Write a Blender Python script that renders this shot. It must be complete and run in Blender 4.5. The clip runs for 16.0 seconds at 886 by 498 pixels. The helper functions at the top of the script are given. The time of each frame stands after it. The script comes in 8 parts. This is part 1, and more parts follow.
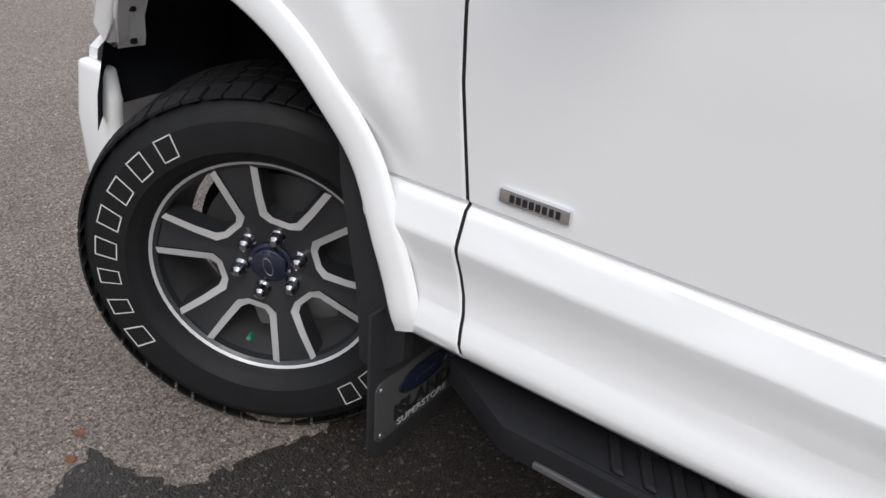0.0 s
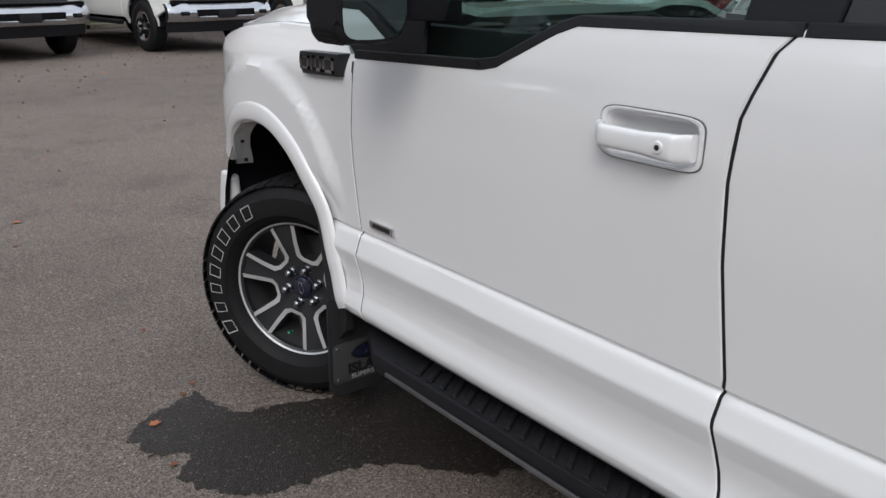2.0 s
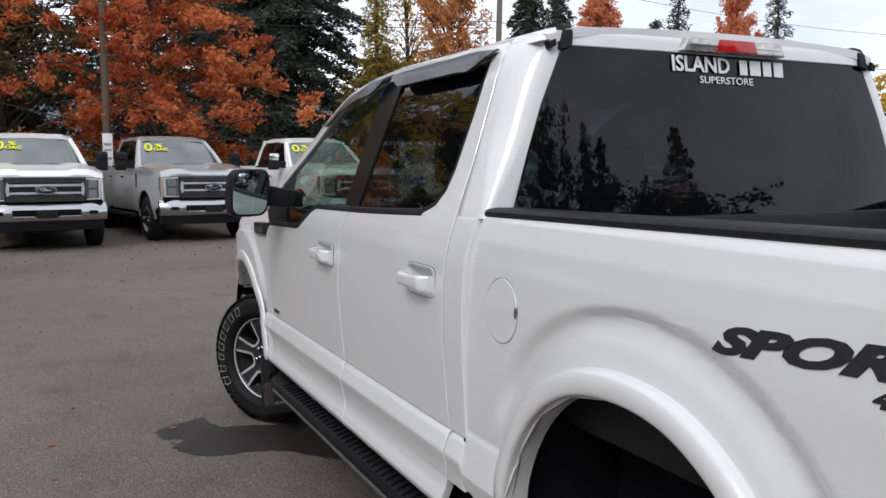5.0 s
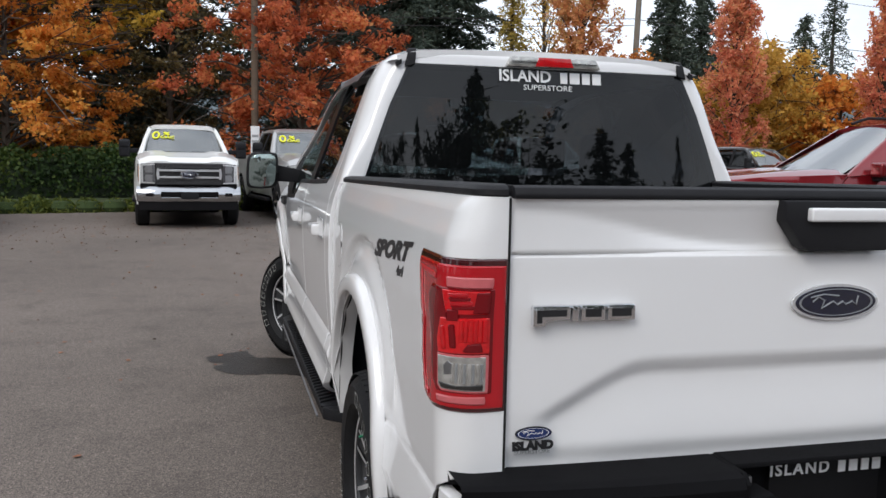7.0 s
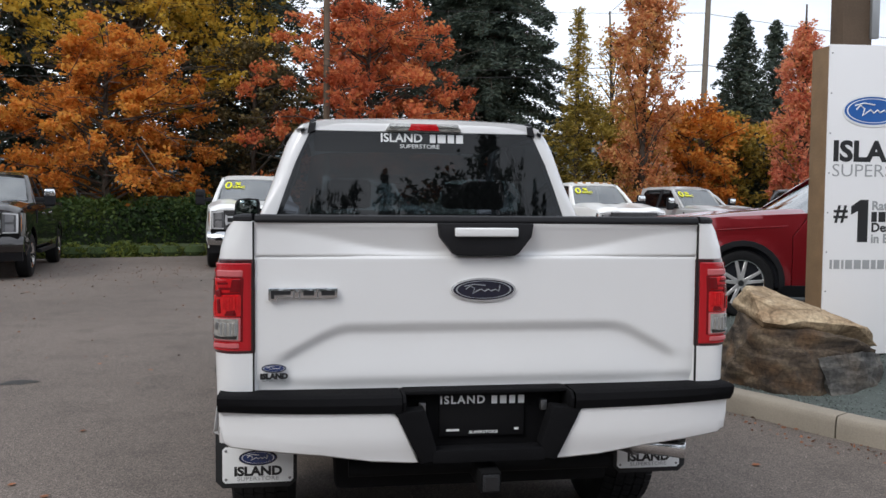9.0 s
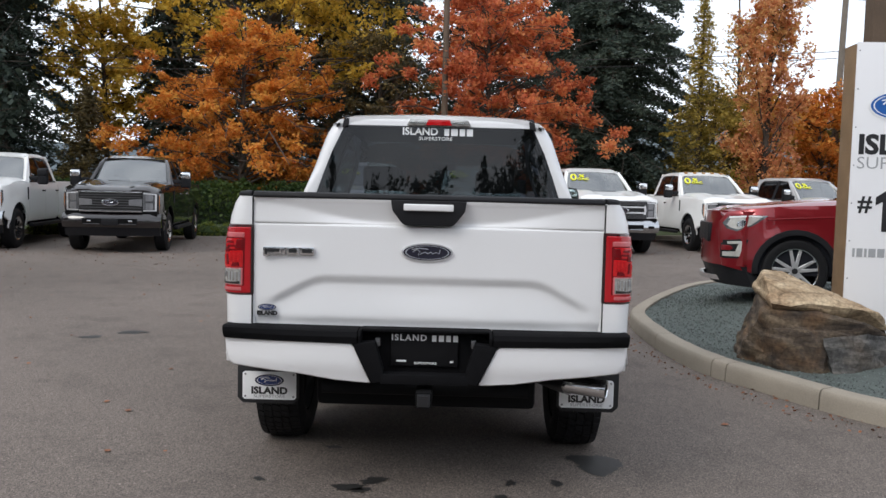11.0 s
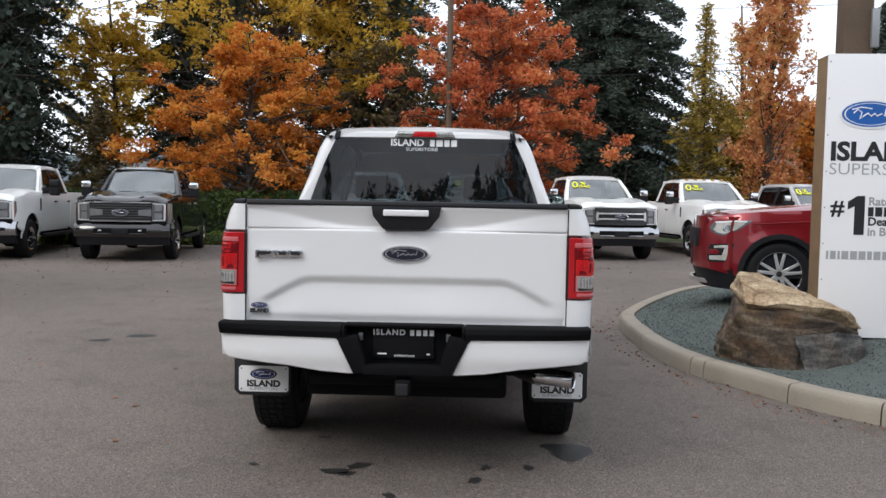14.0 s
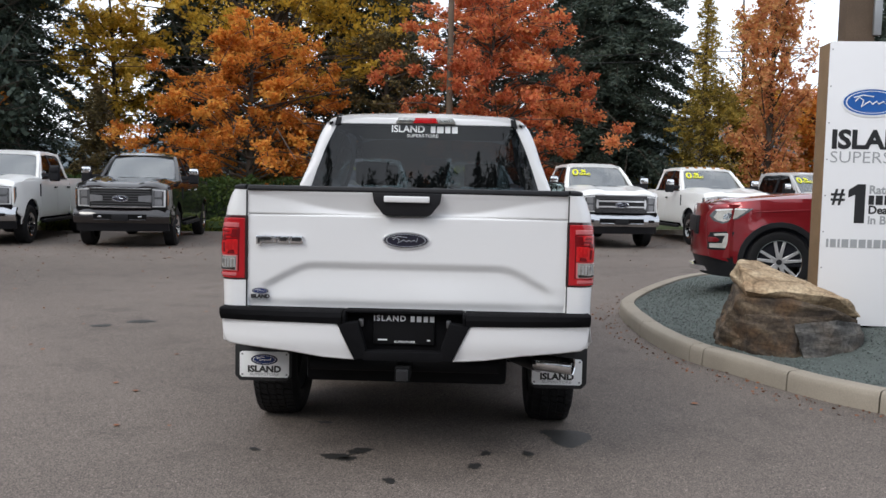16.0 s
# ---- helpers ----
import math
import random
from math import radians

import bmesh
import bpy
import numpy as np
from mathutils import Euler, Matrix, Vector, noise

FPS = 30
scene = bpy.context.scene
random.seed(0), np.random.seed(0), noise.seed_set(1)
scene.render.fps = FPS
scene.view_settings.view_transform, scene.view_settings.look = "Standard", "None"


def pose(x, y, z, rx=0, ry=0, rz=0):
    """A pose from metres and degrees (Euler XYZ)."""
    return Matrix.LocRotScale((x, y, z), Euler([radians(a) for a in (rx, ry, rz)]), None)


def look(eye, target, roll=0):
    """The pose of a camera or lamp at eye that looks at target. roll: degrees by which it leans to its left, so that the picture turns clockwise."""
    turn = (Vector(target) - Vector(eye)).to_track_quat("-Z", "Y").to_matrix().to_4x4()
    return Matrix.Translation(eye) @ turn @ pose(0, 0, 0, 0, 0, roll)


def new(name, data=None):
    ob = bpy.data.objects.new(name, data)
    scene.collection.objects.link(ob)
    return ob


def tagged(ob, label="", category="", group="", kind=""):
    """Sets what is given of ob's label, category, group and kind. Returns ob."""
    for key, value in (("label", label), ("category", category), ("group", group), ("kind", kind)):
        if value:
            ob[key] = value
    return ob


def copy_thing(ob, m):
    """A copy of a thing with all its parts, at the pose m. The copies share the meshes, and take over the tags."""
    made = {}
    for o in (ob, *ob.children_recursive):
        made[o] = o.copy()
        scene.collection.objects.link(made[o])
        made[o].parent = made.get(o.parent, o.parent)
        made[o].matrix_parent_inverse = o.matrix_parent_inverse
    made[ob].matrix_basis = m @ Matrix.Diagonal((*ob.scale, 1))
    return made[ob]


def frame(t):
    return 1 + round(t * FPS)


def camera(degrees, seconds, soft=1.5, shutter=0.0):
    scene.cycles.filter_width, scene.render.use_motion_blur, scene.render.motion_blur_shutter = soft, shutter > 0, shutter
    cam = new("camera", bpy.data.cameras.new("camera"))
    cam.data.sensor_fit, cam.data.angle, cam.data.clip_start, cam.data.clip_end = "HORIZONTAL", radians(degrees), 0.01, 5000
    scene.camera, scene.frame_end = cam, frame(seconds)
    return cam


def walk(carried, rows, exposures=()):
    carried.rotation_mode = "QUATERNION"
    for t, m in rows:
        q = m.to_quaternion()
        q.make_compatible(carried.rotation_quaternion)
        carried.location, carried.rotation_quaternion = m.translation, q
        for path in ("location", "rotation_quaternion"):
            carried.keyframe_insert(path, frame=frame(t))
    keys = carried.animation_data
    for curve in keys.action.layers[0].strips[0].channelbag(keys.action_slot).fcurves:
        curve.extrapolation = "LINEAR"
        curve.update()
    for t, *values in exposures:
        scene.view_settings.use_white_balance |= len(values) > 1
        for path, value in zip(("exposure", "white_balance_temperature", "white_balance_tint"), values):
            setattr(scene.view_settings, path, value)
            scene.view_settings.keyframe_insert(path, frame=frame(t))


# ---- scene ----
cam = camera(55.4, 16.0)
PATH = [
    (0, (-1.945, 3.824, 1.327), (-0.52, 4.83, 0.349), 3.7),
    (0.5, (-2.017, 3.571, 1.384), (-0.649, 4.68, 0.437), 2.7),
    (1, (-2.109, 3.22, 1.449), (-0.827, 4.482, 0.575), 0.6),
    (1.5, (-2.221, 2.829, 1.484), (-0.988, 4.216, 0.738), 0.1),
    (2, (-2.239, 2.443, 1.497), (-1.079, 3.945, 0.864), 0.3),
    (2.5, (-2.247, 2.035, 1.507), (-1.131, 3.608, 0.978), -0.2),
    (3, (-2.293, 1.623, 1.528), (-1.192, 3.237, 1.101), -0.0),
    (3.5, (-2.259, 1.152, 1.556), (-1.217, 2.831, 1.244), -0.0),
    (4, (-2.248, 0.707, 1.584), (-1.26, 2.428, 1.333), -0.3),
    (4.2, (-2.239, 0.529, 1.604), (-1.275, 2.265, 1.367), -0.5),
    (6.3, (-1.672, -1.032, 1.543), (-1.053, 0.859, 1.343), 1.6),
    (6.5, (-1.598, -1.167, 1.539), (-1.017, 0.734, 1.323), 1.5),
    (7, (-1.449, -1.535, 1.542), (-0.939, 0.387, 1.331), 1.1),
    (7.5, (-1.201, -1.907, 1.533), (-0.79, 0.046, 1.404), 0.8),
    (8, (-0.961, -2.245, 1.528), (-0.585, -0.283, 1.423), -0.4),
    (8.2, (-0.897, -2.377, 1.523), (-0.526, -0.414, 1.416), -0.3),
    (10.3, (-0.071, -3.562, 1.543), (-0.016, -1.566, 1.44), 1.6),
    (10.5, (0.006, -3.64, 1.528), (0.026, -1.644, 1.416), 1.7),
    (11, (0.122, -3.831, 1.512), (0.097, -1.836, 1.374), 1.4),
    (11.5, (0.162, -4.014, 1.515), (0.127, -2.02, 1.361), -0.1),
    (12, (0.219, -4.121, 1.515), (0.177, -2.126, 1.378), 0.0),
    (12.5, (0.27, -4.168, 1.511), (0.22, -2.173, 1.376), 0.7),
    (13, (0.292, -4.186, 1.509), (0.245, -2.191, 1.383), 0.8),
    (13.5, (0.299, -4.195, 1.507), (0.255, -2.199, 1.393), 0.9),
    (14, (0.301, -4.199, 1.505), (0.252, -2.203, 1.387), 1.0),
    (14.5, (0.304, -4.198, 1.506), (0.253, -2.203, 1.373), 0.9),
    (15, (0.305, -4.202, 1.508), (0.252, -2.208, 1.364), 1.0),
    (15.5, (0.304, -4.199, 1.503), (0.249, -2.205, 1.358), 1.1),
    (16, (0.297, -4.204, 1.501), (0.249, -2.21, 1.353), 1.2),
]
walk(cam, [(t, look(eye, target, roll)) for t, eye, target, roll in PATH],
     exposures=[(0, 0.55), (1, 0.55), (2, 0.08), (3, 0.28), (4, 0.16), (6.5, -0.08), (7, 0.12), (7.5, 0.14), (8, 0.06), (10.5, 0.17), (16, 0.24)])

# world: high overcast
world = bpy.data.worlds.new("world")
scene.world = world
world.use_nodes = True
wn, wl = world.node_tree.nodes, world.node_tree.links
bgd = wn["Background"]
sky = wn.new("ShaderNodeTexSky")
sky.sky_type, sky.sun_disc = "NISHITA", False
sky.sun_elevation, sky.sun_rotation = radians(42), radians(227)
tco = wn.new("ShaderNodeTexCoord")
cmap = wn.new("ShaderNodeMapping")
cmap.inputs["Scale"].default_value = (1.0, 1.0, 2.6)
cn = wn.new("ShaderNodeTexNoise")
cn.inputs["Scale"].default_value, cn.inputs["Detail"].default_value, cn.inputs["Roughness"].default_value = 2.2, 7, 0.55
cr = wn.new("ShaderNodeValToRGB")
cr.color_ramp.elements[0].position, cr.color_ramp.elements[0].color = 0.32, (5.05, 5.5, 6.3, 1)
cr.color_ramp.elements[1].position, cr.color_ramp.elements[1].color = 0.68, (9.35, 9.8, 10.5, 1)
cmix = wn.new("ShaderNodeMixRGB")
cmix.inputs["Fac"].default_value = 0.9
wl.new(tco.outputs["Generated"], cmap.inputs["Vector"])
wl.new(cmap.outputs["Vector"], cn.inputs["Vector"])
wl.new(cn.outputs["Fac"], cr.inputs["Fac"])
wl.new(sky.outputs["Color"], cmix.inputs["Color1"])
wl.new(cr.outputs["Color"], cmix.inputs["Color2"])
wl.new(cmix.outputs["Color"], bgd.inputs["Color"])
bgd.inputs["Strength"].default_value = 0.15

sun = new("sun", bpy.data.lights.new("sun", "SUN"))
sun.data.energy, sun.data.angle, sun.data.color = 1.4, radians(28), (1.0, 0.96, 0.9)
sun.matrix_world = look((-14, -13, 17), (0, 0, 0))

# ---- materials ----
def mat(name, base, rough=0.5, metal=0.0, vary=0.0, scale=8.0, fine=0.0, fscale=200.0, bump=0.0, bscale=150.0, coat=0.0,
        rvary=0.0, island=0.0, objvary=0.0, spec=0.5, second=None, emit=0.0, trans=0.0):
    """A node material: base colour with coarse and fine variation, gloss variation and relief."""
    m = bpy.data.materials.new(name)
    m.use_nodes = True
    n, l = m.node_tree.nodes, m.node_tree.links
    b = n["Principled BSDF"]
    b.inputs["Roughness"].default_value, b.inputs["Metallic"].default_value = rough, metal
    b.inputs["Coat Weight"].default_value, b.inputs["Coat Roughness"].default_value = coat, 0.04
    b.inputs["Specular IOR Level"].default_value = spec
    b.inputs["Base Color"].default_value = (*base, 1)
    if trans:
        b.inputs["Transmission Weight"].default_value = trans
    tc = n.new("ShaderNodeTexCoord")

    def noise_node(sc, det=4.0):
        t = n.new("ShaderNodeTexNoise")
        t.inputs["Scale"].default_value, t.inputs["Detail"].default_value = sc, det
        l.new(tc.outputs["Object"], t.inputs["Vector"])
        return t.outputs["Fac"]
    col = None
    if vary or fine or island or objvary or second:
        ramp = n.new("ShaderNodeMixRGB")
        ramp.inputs["Color1"].default_value = (*[c * (1 - vary) for c in base], 1)
        two = second or [min(1, c * (1 + vary)) for c in base]
        ramp.inputs["Color2"].default_value = (*two, 1)
        l.new(noise_node(scale, 5.0), ramp.inputs["Fac"])
        col = ramp.outputs["Color"]

        def times(fac_out, amount):
            nonlocal col
            mr = n.new("ShaderNodeMapRange")
            mr.inputs["From Min"].default_value, mr.inputs["From Max"].default_value = 0.0, 1.0
            mr.inputs["To Min"].default_value, mr.inputs["To Max"].default_value = 1 - amount, 1 + amount
            l.new(fac_out, mr.inputs["Value"])
            mu = n.new("ShaderNodeMixRGB")
            mu.blend_type = "MULTIPLY"
            mu.inputs["Fac"].default_value = 1
            l.new(col, mu.inputs["Color1"])
            l.new(mr.outputs["Result"], mu.inputs["Color2"])
            col = mu.outputs["Color"]
        if fine:
            times(noise_node(fscale, 2.0), fine)
        if island:
            g = n.new("ShaderNodeNewGeometry")
            times(g.outputs["Random Per Island"], island)
        if objvary:
            oi = n.new("ShaderNodeObjectInfo")
            times(oi.outputs["Random"], objvary)
        l.new(col, b.inputs["Base Color"])
    if rvary:
        mr = n.new("ShaderNodeMapRange")
        mr.inputs["To Min"].default_value, mr.inputs["To Max"].default_value = max(0, rough - rvary), rough + rvary
        l.new(noise_node(scale * 1.7, 5.0), mr.inputs["Value"])
        l.new(mr.outputs["Result"], b.inputs["Roughness"])
    if bump:
        bp = n.new("ShaderNodeBump")
        bp.inputs["Strength"].default_value, bp.inputs["Distance"].default_value = min(1, bump), 0.004
        l.new(noise_node(bscale, 4.0), bp.inputs["Height"])
        l.new(bp.outputs["Normal"], b.inputs["Normal"])
    if emit:
        b.inputs["Emission Color"].default_value, b.inputs["Emission Strength"].default_value = (*base, 1), emit
    return m


def glass(name, tint, clear, gloss_rough=0.0, ior=1.55):
    """Tinted car glass: a clear tinted pane with a film of dust and painted haze under a Fresnel gloss."""
    m = bpy.data.materials.new(name)
    m.use_nodes = True
    n, l = m.node_tree.nodes, m.node_tree.links
    n.remove(n["Principled BSDF"])
    t = n.new("ShaderNodeBsdfTransparent")
    t.inputs["Color"].default_value = (*[c * clear for c in tint], 1)
    g = n.new("ShaderNodeBsdfGlossy")
    g.inputs["Roughness"].default_value = gloss_rough
    lw, p5, f = n.new("ShaderNodeLayerWeight"), n.new("ShaderNodeMath"), n.new("ShaderNodeMapRange")
    lw.inputs["Blend"].default_value = 0.5
    p5.operation = "POWER"
    p5.inputs[1].default_value = 5.0
    f.inputs["To Min"].default_value, f.inputs["To Max"].default_value = ((ior - 1) / (ior + 1)) ** 2, 1.0
    l.new(lw.outputs["Facing"], p5.inputs[0])
    l.new(p5.outputs["Value"], f.inputs["Value"])
    mx = n.new("ShaderNodeMixShader")
    l.new(f.outputs["Result"], mx.inputs["Fac"])
    # dust film; its pale colour also paints in haze that lifts the darks
    film_, dust = n.new("ShaderNodeMixShader"), n.new("ShaderNodeBsdfDiffuse")
    dust.inputs["Color"].default_value = (0.46, 0.50, 0.54, 1)
    film_.inputs["Fac"].default_value = 0.006
    l.new(t.outputs["BSDF"], film_.inputs[1])
    l.new(dust.outputs["BSDF"], film_.inputs[2])
    l.new(film_.outputs["Shader"], mx.inputs[1])
    l.new(g.outputs["BSDF"], mx.inputs[2])
    l.new(mx.outputs["Shader"], n["Material Output"].inputs["Surface"])
    return m


def leafmat(name, a, b, c, trans=0.35):
    """Leaves: three hues mixed over the crown by noise and from leaf to leaf, part of the light shining through."""
    m = bpy.data.materials.new(name)
    m.use_nodes = True
    n, l = m.node_tree.nodes, m.node_tree.links
    p = n["Principled BSDF"]
    p.inputs["Roughness"].default_value = 0.6
    p.inputs["Specular IOR Level"].default_value = 0.25
    tc, g = n.new("ShaderNodeTexCoord"), n.new("ShaderNodeNewGeometry")
    t = n.new("ShaderNodeTexNoise")
    t.inputs["Scale"].default_value, t.inputs["Detail"].default_value = 0.45, 3
    l.new(tc.outputs["Object"], t.inputs["Vector"])
    add = n.new("ShaderNodeMath")
    add.operation = "MULTIPLY_ADD"
    l.new(g.outputs["Random Per Island"], add.inputs[0])
    add.inputs[1].default_value = 0.45
    l.new(t.outputs["Fac"], add.inputs[2])
    r = n.new("ShaderNodeValToRGB")
    e = r.color_ramp.elements
    e[0].position, e[0].color = 0.5, (*a, 1)
    e[1].position, e[1].color = 0.95, (*c, 1)
    mid = e.new(0.7)
    mid.color = (*b, 1)
    l.new(add.outputs["Value"], r.inputs["Fac"])
    l.new(r.outputs["Color"], p.inputs["Base Color"])
    tr = n.new("ShaderNodeBsdfTranslucent")
    l.new(r.outputs["Color"], tr.inputs["Color"])
    mx = n.new("ShaderNodeMixShader")
    mx.inputs["Fac"].default_value = trans
    l.new(p.outputs["BSDF"], mx.inputs[1])
    l.new(tr.outputs["BSDF"], mx.inputs[2])
    l.new(mx.outputs["Shader"], n["Material Output"].inputs["Surface"])
    return m


WHITE = mat("white_paint", (0.75, 0.75, 0.76), 0.34, coat=0.9, vary=0.012, scale=2.5, rvary=0.05)
WHITE2 = mat("white_truck_paint", (0.78, 0.78, 0.77), 0.32, coat=0.8, vary=0.02, scale=2.0)
SILVER = mat("silver_paint", (0.47, 0.47, 0.47), 0.28, metal=0.45, coat=0.8, vary=0.03, scale=3, fine=0.05, fscale=600)
BLACKP = mat("black_paint", (0.012, 0.009, 0.010), 0.10, spec=0.5, coat=1.0, vary=0.1, scale=3)
GREYP = mat("grey_paint", (0.48, 0.48, 0.48), 0.34, metal=0.4, coat=0.8, vary=0.03, scale=3)
RED = mat("red_metallic_paint", (0.22, 0.006, 0.012), 0.3, metal=0.45, coat=1.0, vary=0.06, scale=3, fine=0.08, fscale=700)
PLASTIC = mat("black_plastic", (0.012, 0.012, 0.014), 0.55, spec=0.20, vary=0.15, scale=12, bump=0.25, bscale=700, rvary=0.08)
PLASTIC2 = mat("grey_black_plastic", (0.018, 0.0185, 0.020), 0.55, spec=0.32, vary=0.15, scale=10, bump=0.35, bscale=500, rvary=0.08)
GLOSSBLACK = mat("gloss_black", (0.006, 0.006, 0.007), 0.12, spec=0.35)
# near-black for underbody parts, gaps and openings; their shade is in the colour
VOID = mat("shade_black", (0.0045, 0.0045, 0.005), 0.9, spec=0.15, vary=0.3, scale=6)
SEAL = mat("black_rubber_seal", (0.004, 0.004, 0.004), 0.9)
LINER = mat("felt_liner", (0.012, 0.013, 0.017), 0.95, spec=0.15, vary=0.2, scale=15, bump=0.4, bscale=300)
RUBBER = mat("tyre_rubber", (0.0095, 0.0095, 0.0105), 0.62, spec=0.2, vary=0.25, scale=14, fine=0.15, fscale=150, bump=0.2, bscale=300, rvary=0.1)
BUMPCHROME = mat("bumper_chrome", (0.50, 0.51, 0.53), 0.2, metal=1.0, rvary=0.05, scale=6, vary=0.08)
CHROME = mat("chrome", (0.75, 0.76, 0.78), 0.12, metal=1.0, rvary=0.05, scale=15)
MACHINED = mat("machined_alloy", (0.70, 0.70, 0.71), 0.36, metal=0.7, vary=0.06, scale=20, rvary=0.06)
DARKALLOY = mat("dark_painted_alloy", (0.022, 0.023, 0.026), 0.45, metal=0.2, coat=0.2, vary=0.1, scale=25)
STEEL = mat("dull_steel", (0.26, 0.26, 0.27), 0.45, metal=0.9, vary=0.2, scale=18, rvary=0.1)
GALV = mat("galvanised_steel", (0.34, 0.35, 0.36), 0.5, metal=0.7, vary=0.12, scale=8)
REDLENS = mat("red_lens", (0.50, 0.006, 0.010), 0.10, coat=0.6, spec=0.4, vary=0.45, scale=34)
DARKRED = mat("dark_red_housing", (0.05, 0.003, 0.005), 0.15, coat=1.0)
REDDEEP = mat("deep_red_lens", (0.15, 0.003, 0.006), 0.12, coat=0.25, spec=0.35, vary=0.2, scale=25)
REDBAND = mat("red_lens_band", (0.40, 0.008, 0.014), 0.12, coat=0.5, spec=0.4, vary=0.08, scale=20)
BRAKERED = mat("bright_red_lens", (0.54, 0.010, 0.013), 0.12, coat=0.5, spec=0.4, vary=0.40, scale=70)
REDPALE = mat("pale_red_outline", (0.50, 0.035, 0.045), 0.2, coat=0.3)
PINKLENS = mat("pale_red_lens", (0.52, 0.12, 0.13), 0.18, coat=0.3, vary=0.1, scale=60)
SMOKED = mat("dark_reflector", (0.035, 0.034, 0.032), 0.15, metal=0.5, coat=0.8)
CLEARLENS = mat("clear_lens", (0.42, 0.41, 0.38), 0.12, metal=0.6, coat=0.8, vary=0.8, scale=45, second=(0.9, 0.89, 0.85))
HEADLENS = mat("headlight_lens", (0.45, 0.46, 0.48), 0.10, metal=0.55, coat=1.0, vary=0.5, scale=16)
LAMPDARK = mat("dark_headlight_housing", (0.16, 0.165, 0.175), 0.12, metal=0.5, coat=0.8, vary=0.6, scale=14)
AMBER = mat("amber_lens", (0.45, 0.16, 0.03), 0.2, coat=1.0)
GRILLEB = mat("grille_black", (0.012, 0.012, 0.013), 0.4, spec=0.4, vary=0.2, scale=20)
SLATM = mat("grille_slat_grey", (0.11, 0.11, 0.115), 0.3, metal=0.6, vary=0.1, scale=12)
LAMPCLEAR = mat("bright_lamp_lens", (0.62, 0.60, 0.56), 0.12, metal=0.35, coat=0.8, vary=0.35, scale=22)
BARM = mat("bright_grille_bar", (0.72, 0.73, 0.75), 0.22, metal=0.55, coat=0.6, vary=0.1, scale=9)
BLUE = mat("blue_enamel", (0.012, 0.028, 0.12), 0.25, coat=0.8)
NAVY = mat("navy_enamel", (0.007, 0.009, 0.026), 0.25, coat=0.8)
SIGNBLUE = mat("sign_blue", (0.01, 0.10, 0.38), 0.4, vary=0.2, scale=2)
DECALW = mat("white_decal", (0.78, 0.79, 0.8), 0.5)
DECALG = mat("grey_decal", (0.32, 0.33, 0.34), 0.5)
DECALB = mat("black_decal", (0.012, 0.012, 0.014), 0.45)
DECALD = mat("charcoal_decal", (0.024, 0.024, 0.027), 0.4, vary=0.4, scale=40)
DECALR = mat("red_decal", (0.5, 0.02, 0.03), 0.45)
YELLOW = mat("yellow_window_paint", (0.72, 0.72, 0.03), 0.7, vary=0.1, scale=30)
GREENCAP = mat("green_cap", (0.01, 0.20, 0.10), 0.3, coat=0.5)
SATINBLACK = mat("satin_black_trim", (0.006, 0.006, 0.007), 0.30, spec=0.25, vary=0.2, scale=12)
GLASSD = glass("privacy_glass", (0.48, 0.56, 0.68), 0.13, ior=1.51)
GLASSF = glass("front_glass", (0.74, 0.97, 0.90), 0.46, ior=1.50)
GLASSW = glass("windshield_glass", (0.86, 0.97, 0.93), 0.95, ior=1.4)
GLASSM = glass("far_windshield", (0.70, 0.76, 0.76), 0.7, ior=3.2)
GLASSV = glass("display_car_windshield", (0.75, 0.80, 0.80), 0.7, ior=4.2)
MIRROR = mat("mirror_glass", (0.36, 0.44, 0.43), 0.02, metal=1.0)
TRIM = mat("interior_trim", (0.03, 0.03, 0.032), 0.8, vary=0.2, scale=10)
FABRIC = mat("seat_fabric", (0.05, 0.05, 0.052), 0.9, vary=0.2, scale=20, bump=0.3, bscale=300)
VISOR = mat("smoked_acrylic", (0.022, 0.022, 0.024), 0.36, coat=0.15)
CONCRETE = mat("kerb_concrete", (0.27, 0.236, 0.19), 0.85, vary=0.22, scale=3, fine=0.18, fscale=90, bump=0.6, bscale=120)
ROCKG = mat("blue_grey_crushed_rock", (0.072, 0.086, 0.080), 0.9, vary=0.4, scale=6, fine=0.4, fscale=150, bump=1.0, bscale=110)
PEBBLE = mat("blue_grey_stone_chip", (0.105, 0.125, 0.116), 0.85, island=0.65, vary=0.2, scale=4)
TIMBER = mat("stained_timber", (0.20, 0.125, 0.065), 0.7, vary=0.3, scale=5, fine=0.2, fscale=60, bump=0.4, bscale=60)
TIMBERD = mat("dark_timber_post", (0.11, 0.075, 0.05), 0.75, vary=0.3, scale=5, fine=0.2, fscale=60, bump=0.4, bscale=60)
SIGNW = mat("white_sign_panel", (0.78, 0.78, 0.80), 0.45, vary=0.02, scale=1.5)
BARK = mat("bark", (0.06, 0.048, 0.038), 0.9, vary=0.4, scale=6, bump=0.8, bscale=30)
POLEM = mat("pole_wood", (0.17, 0.15, 0.125), 0.85, vary=0.3, scale=5, fine=0.2, fscale=60, bump=0.4, bscale=50)
WIRE = mat("cable", (0.02, 0.02, 0.02), 0.7)
L_ORANGE = leafmat("orange_leaves", (0.42, 0.155, 0.034), (0.74, 0.265, 0.05), (0.80, 0.43, 0.09), 0.55)
L_RUST = leafmat("rust_red_leaves", (0.42, 0.105, 0.050), (0.68, 0.195, 0.085), (0.74, 0.32, 0.12), 0.55)
L_YELLOW = leafmat("yellow_leaves", (0.42, 0.29, 0.045), (0.68, 0.45, 0.065), (0.78, 0.53, 0.09), 0.58)
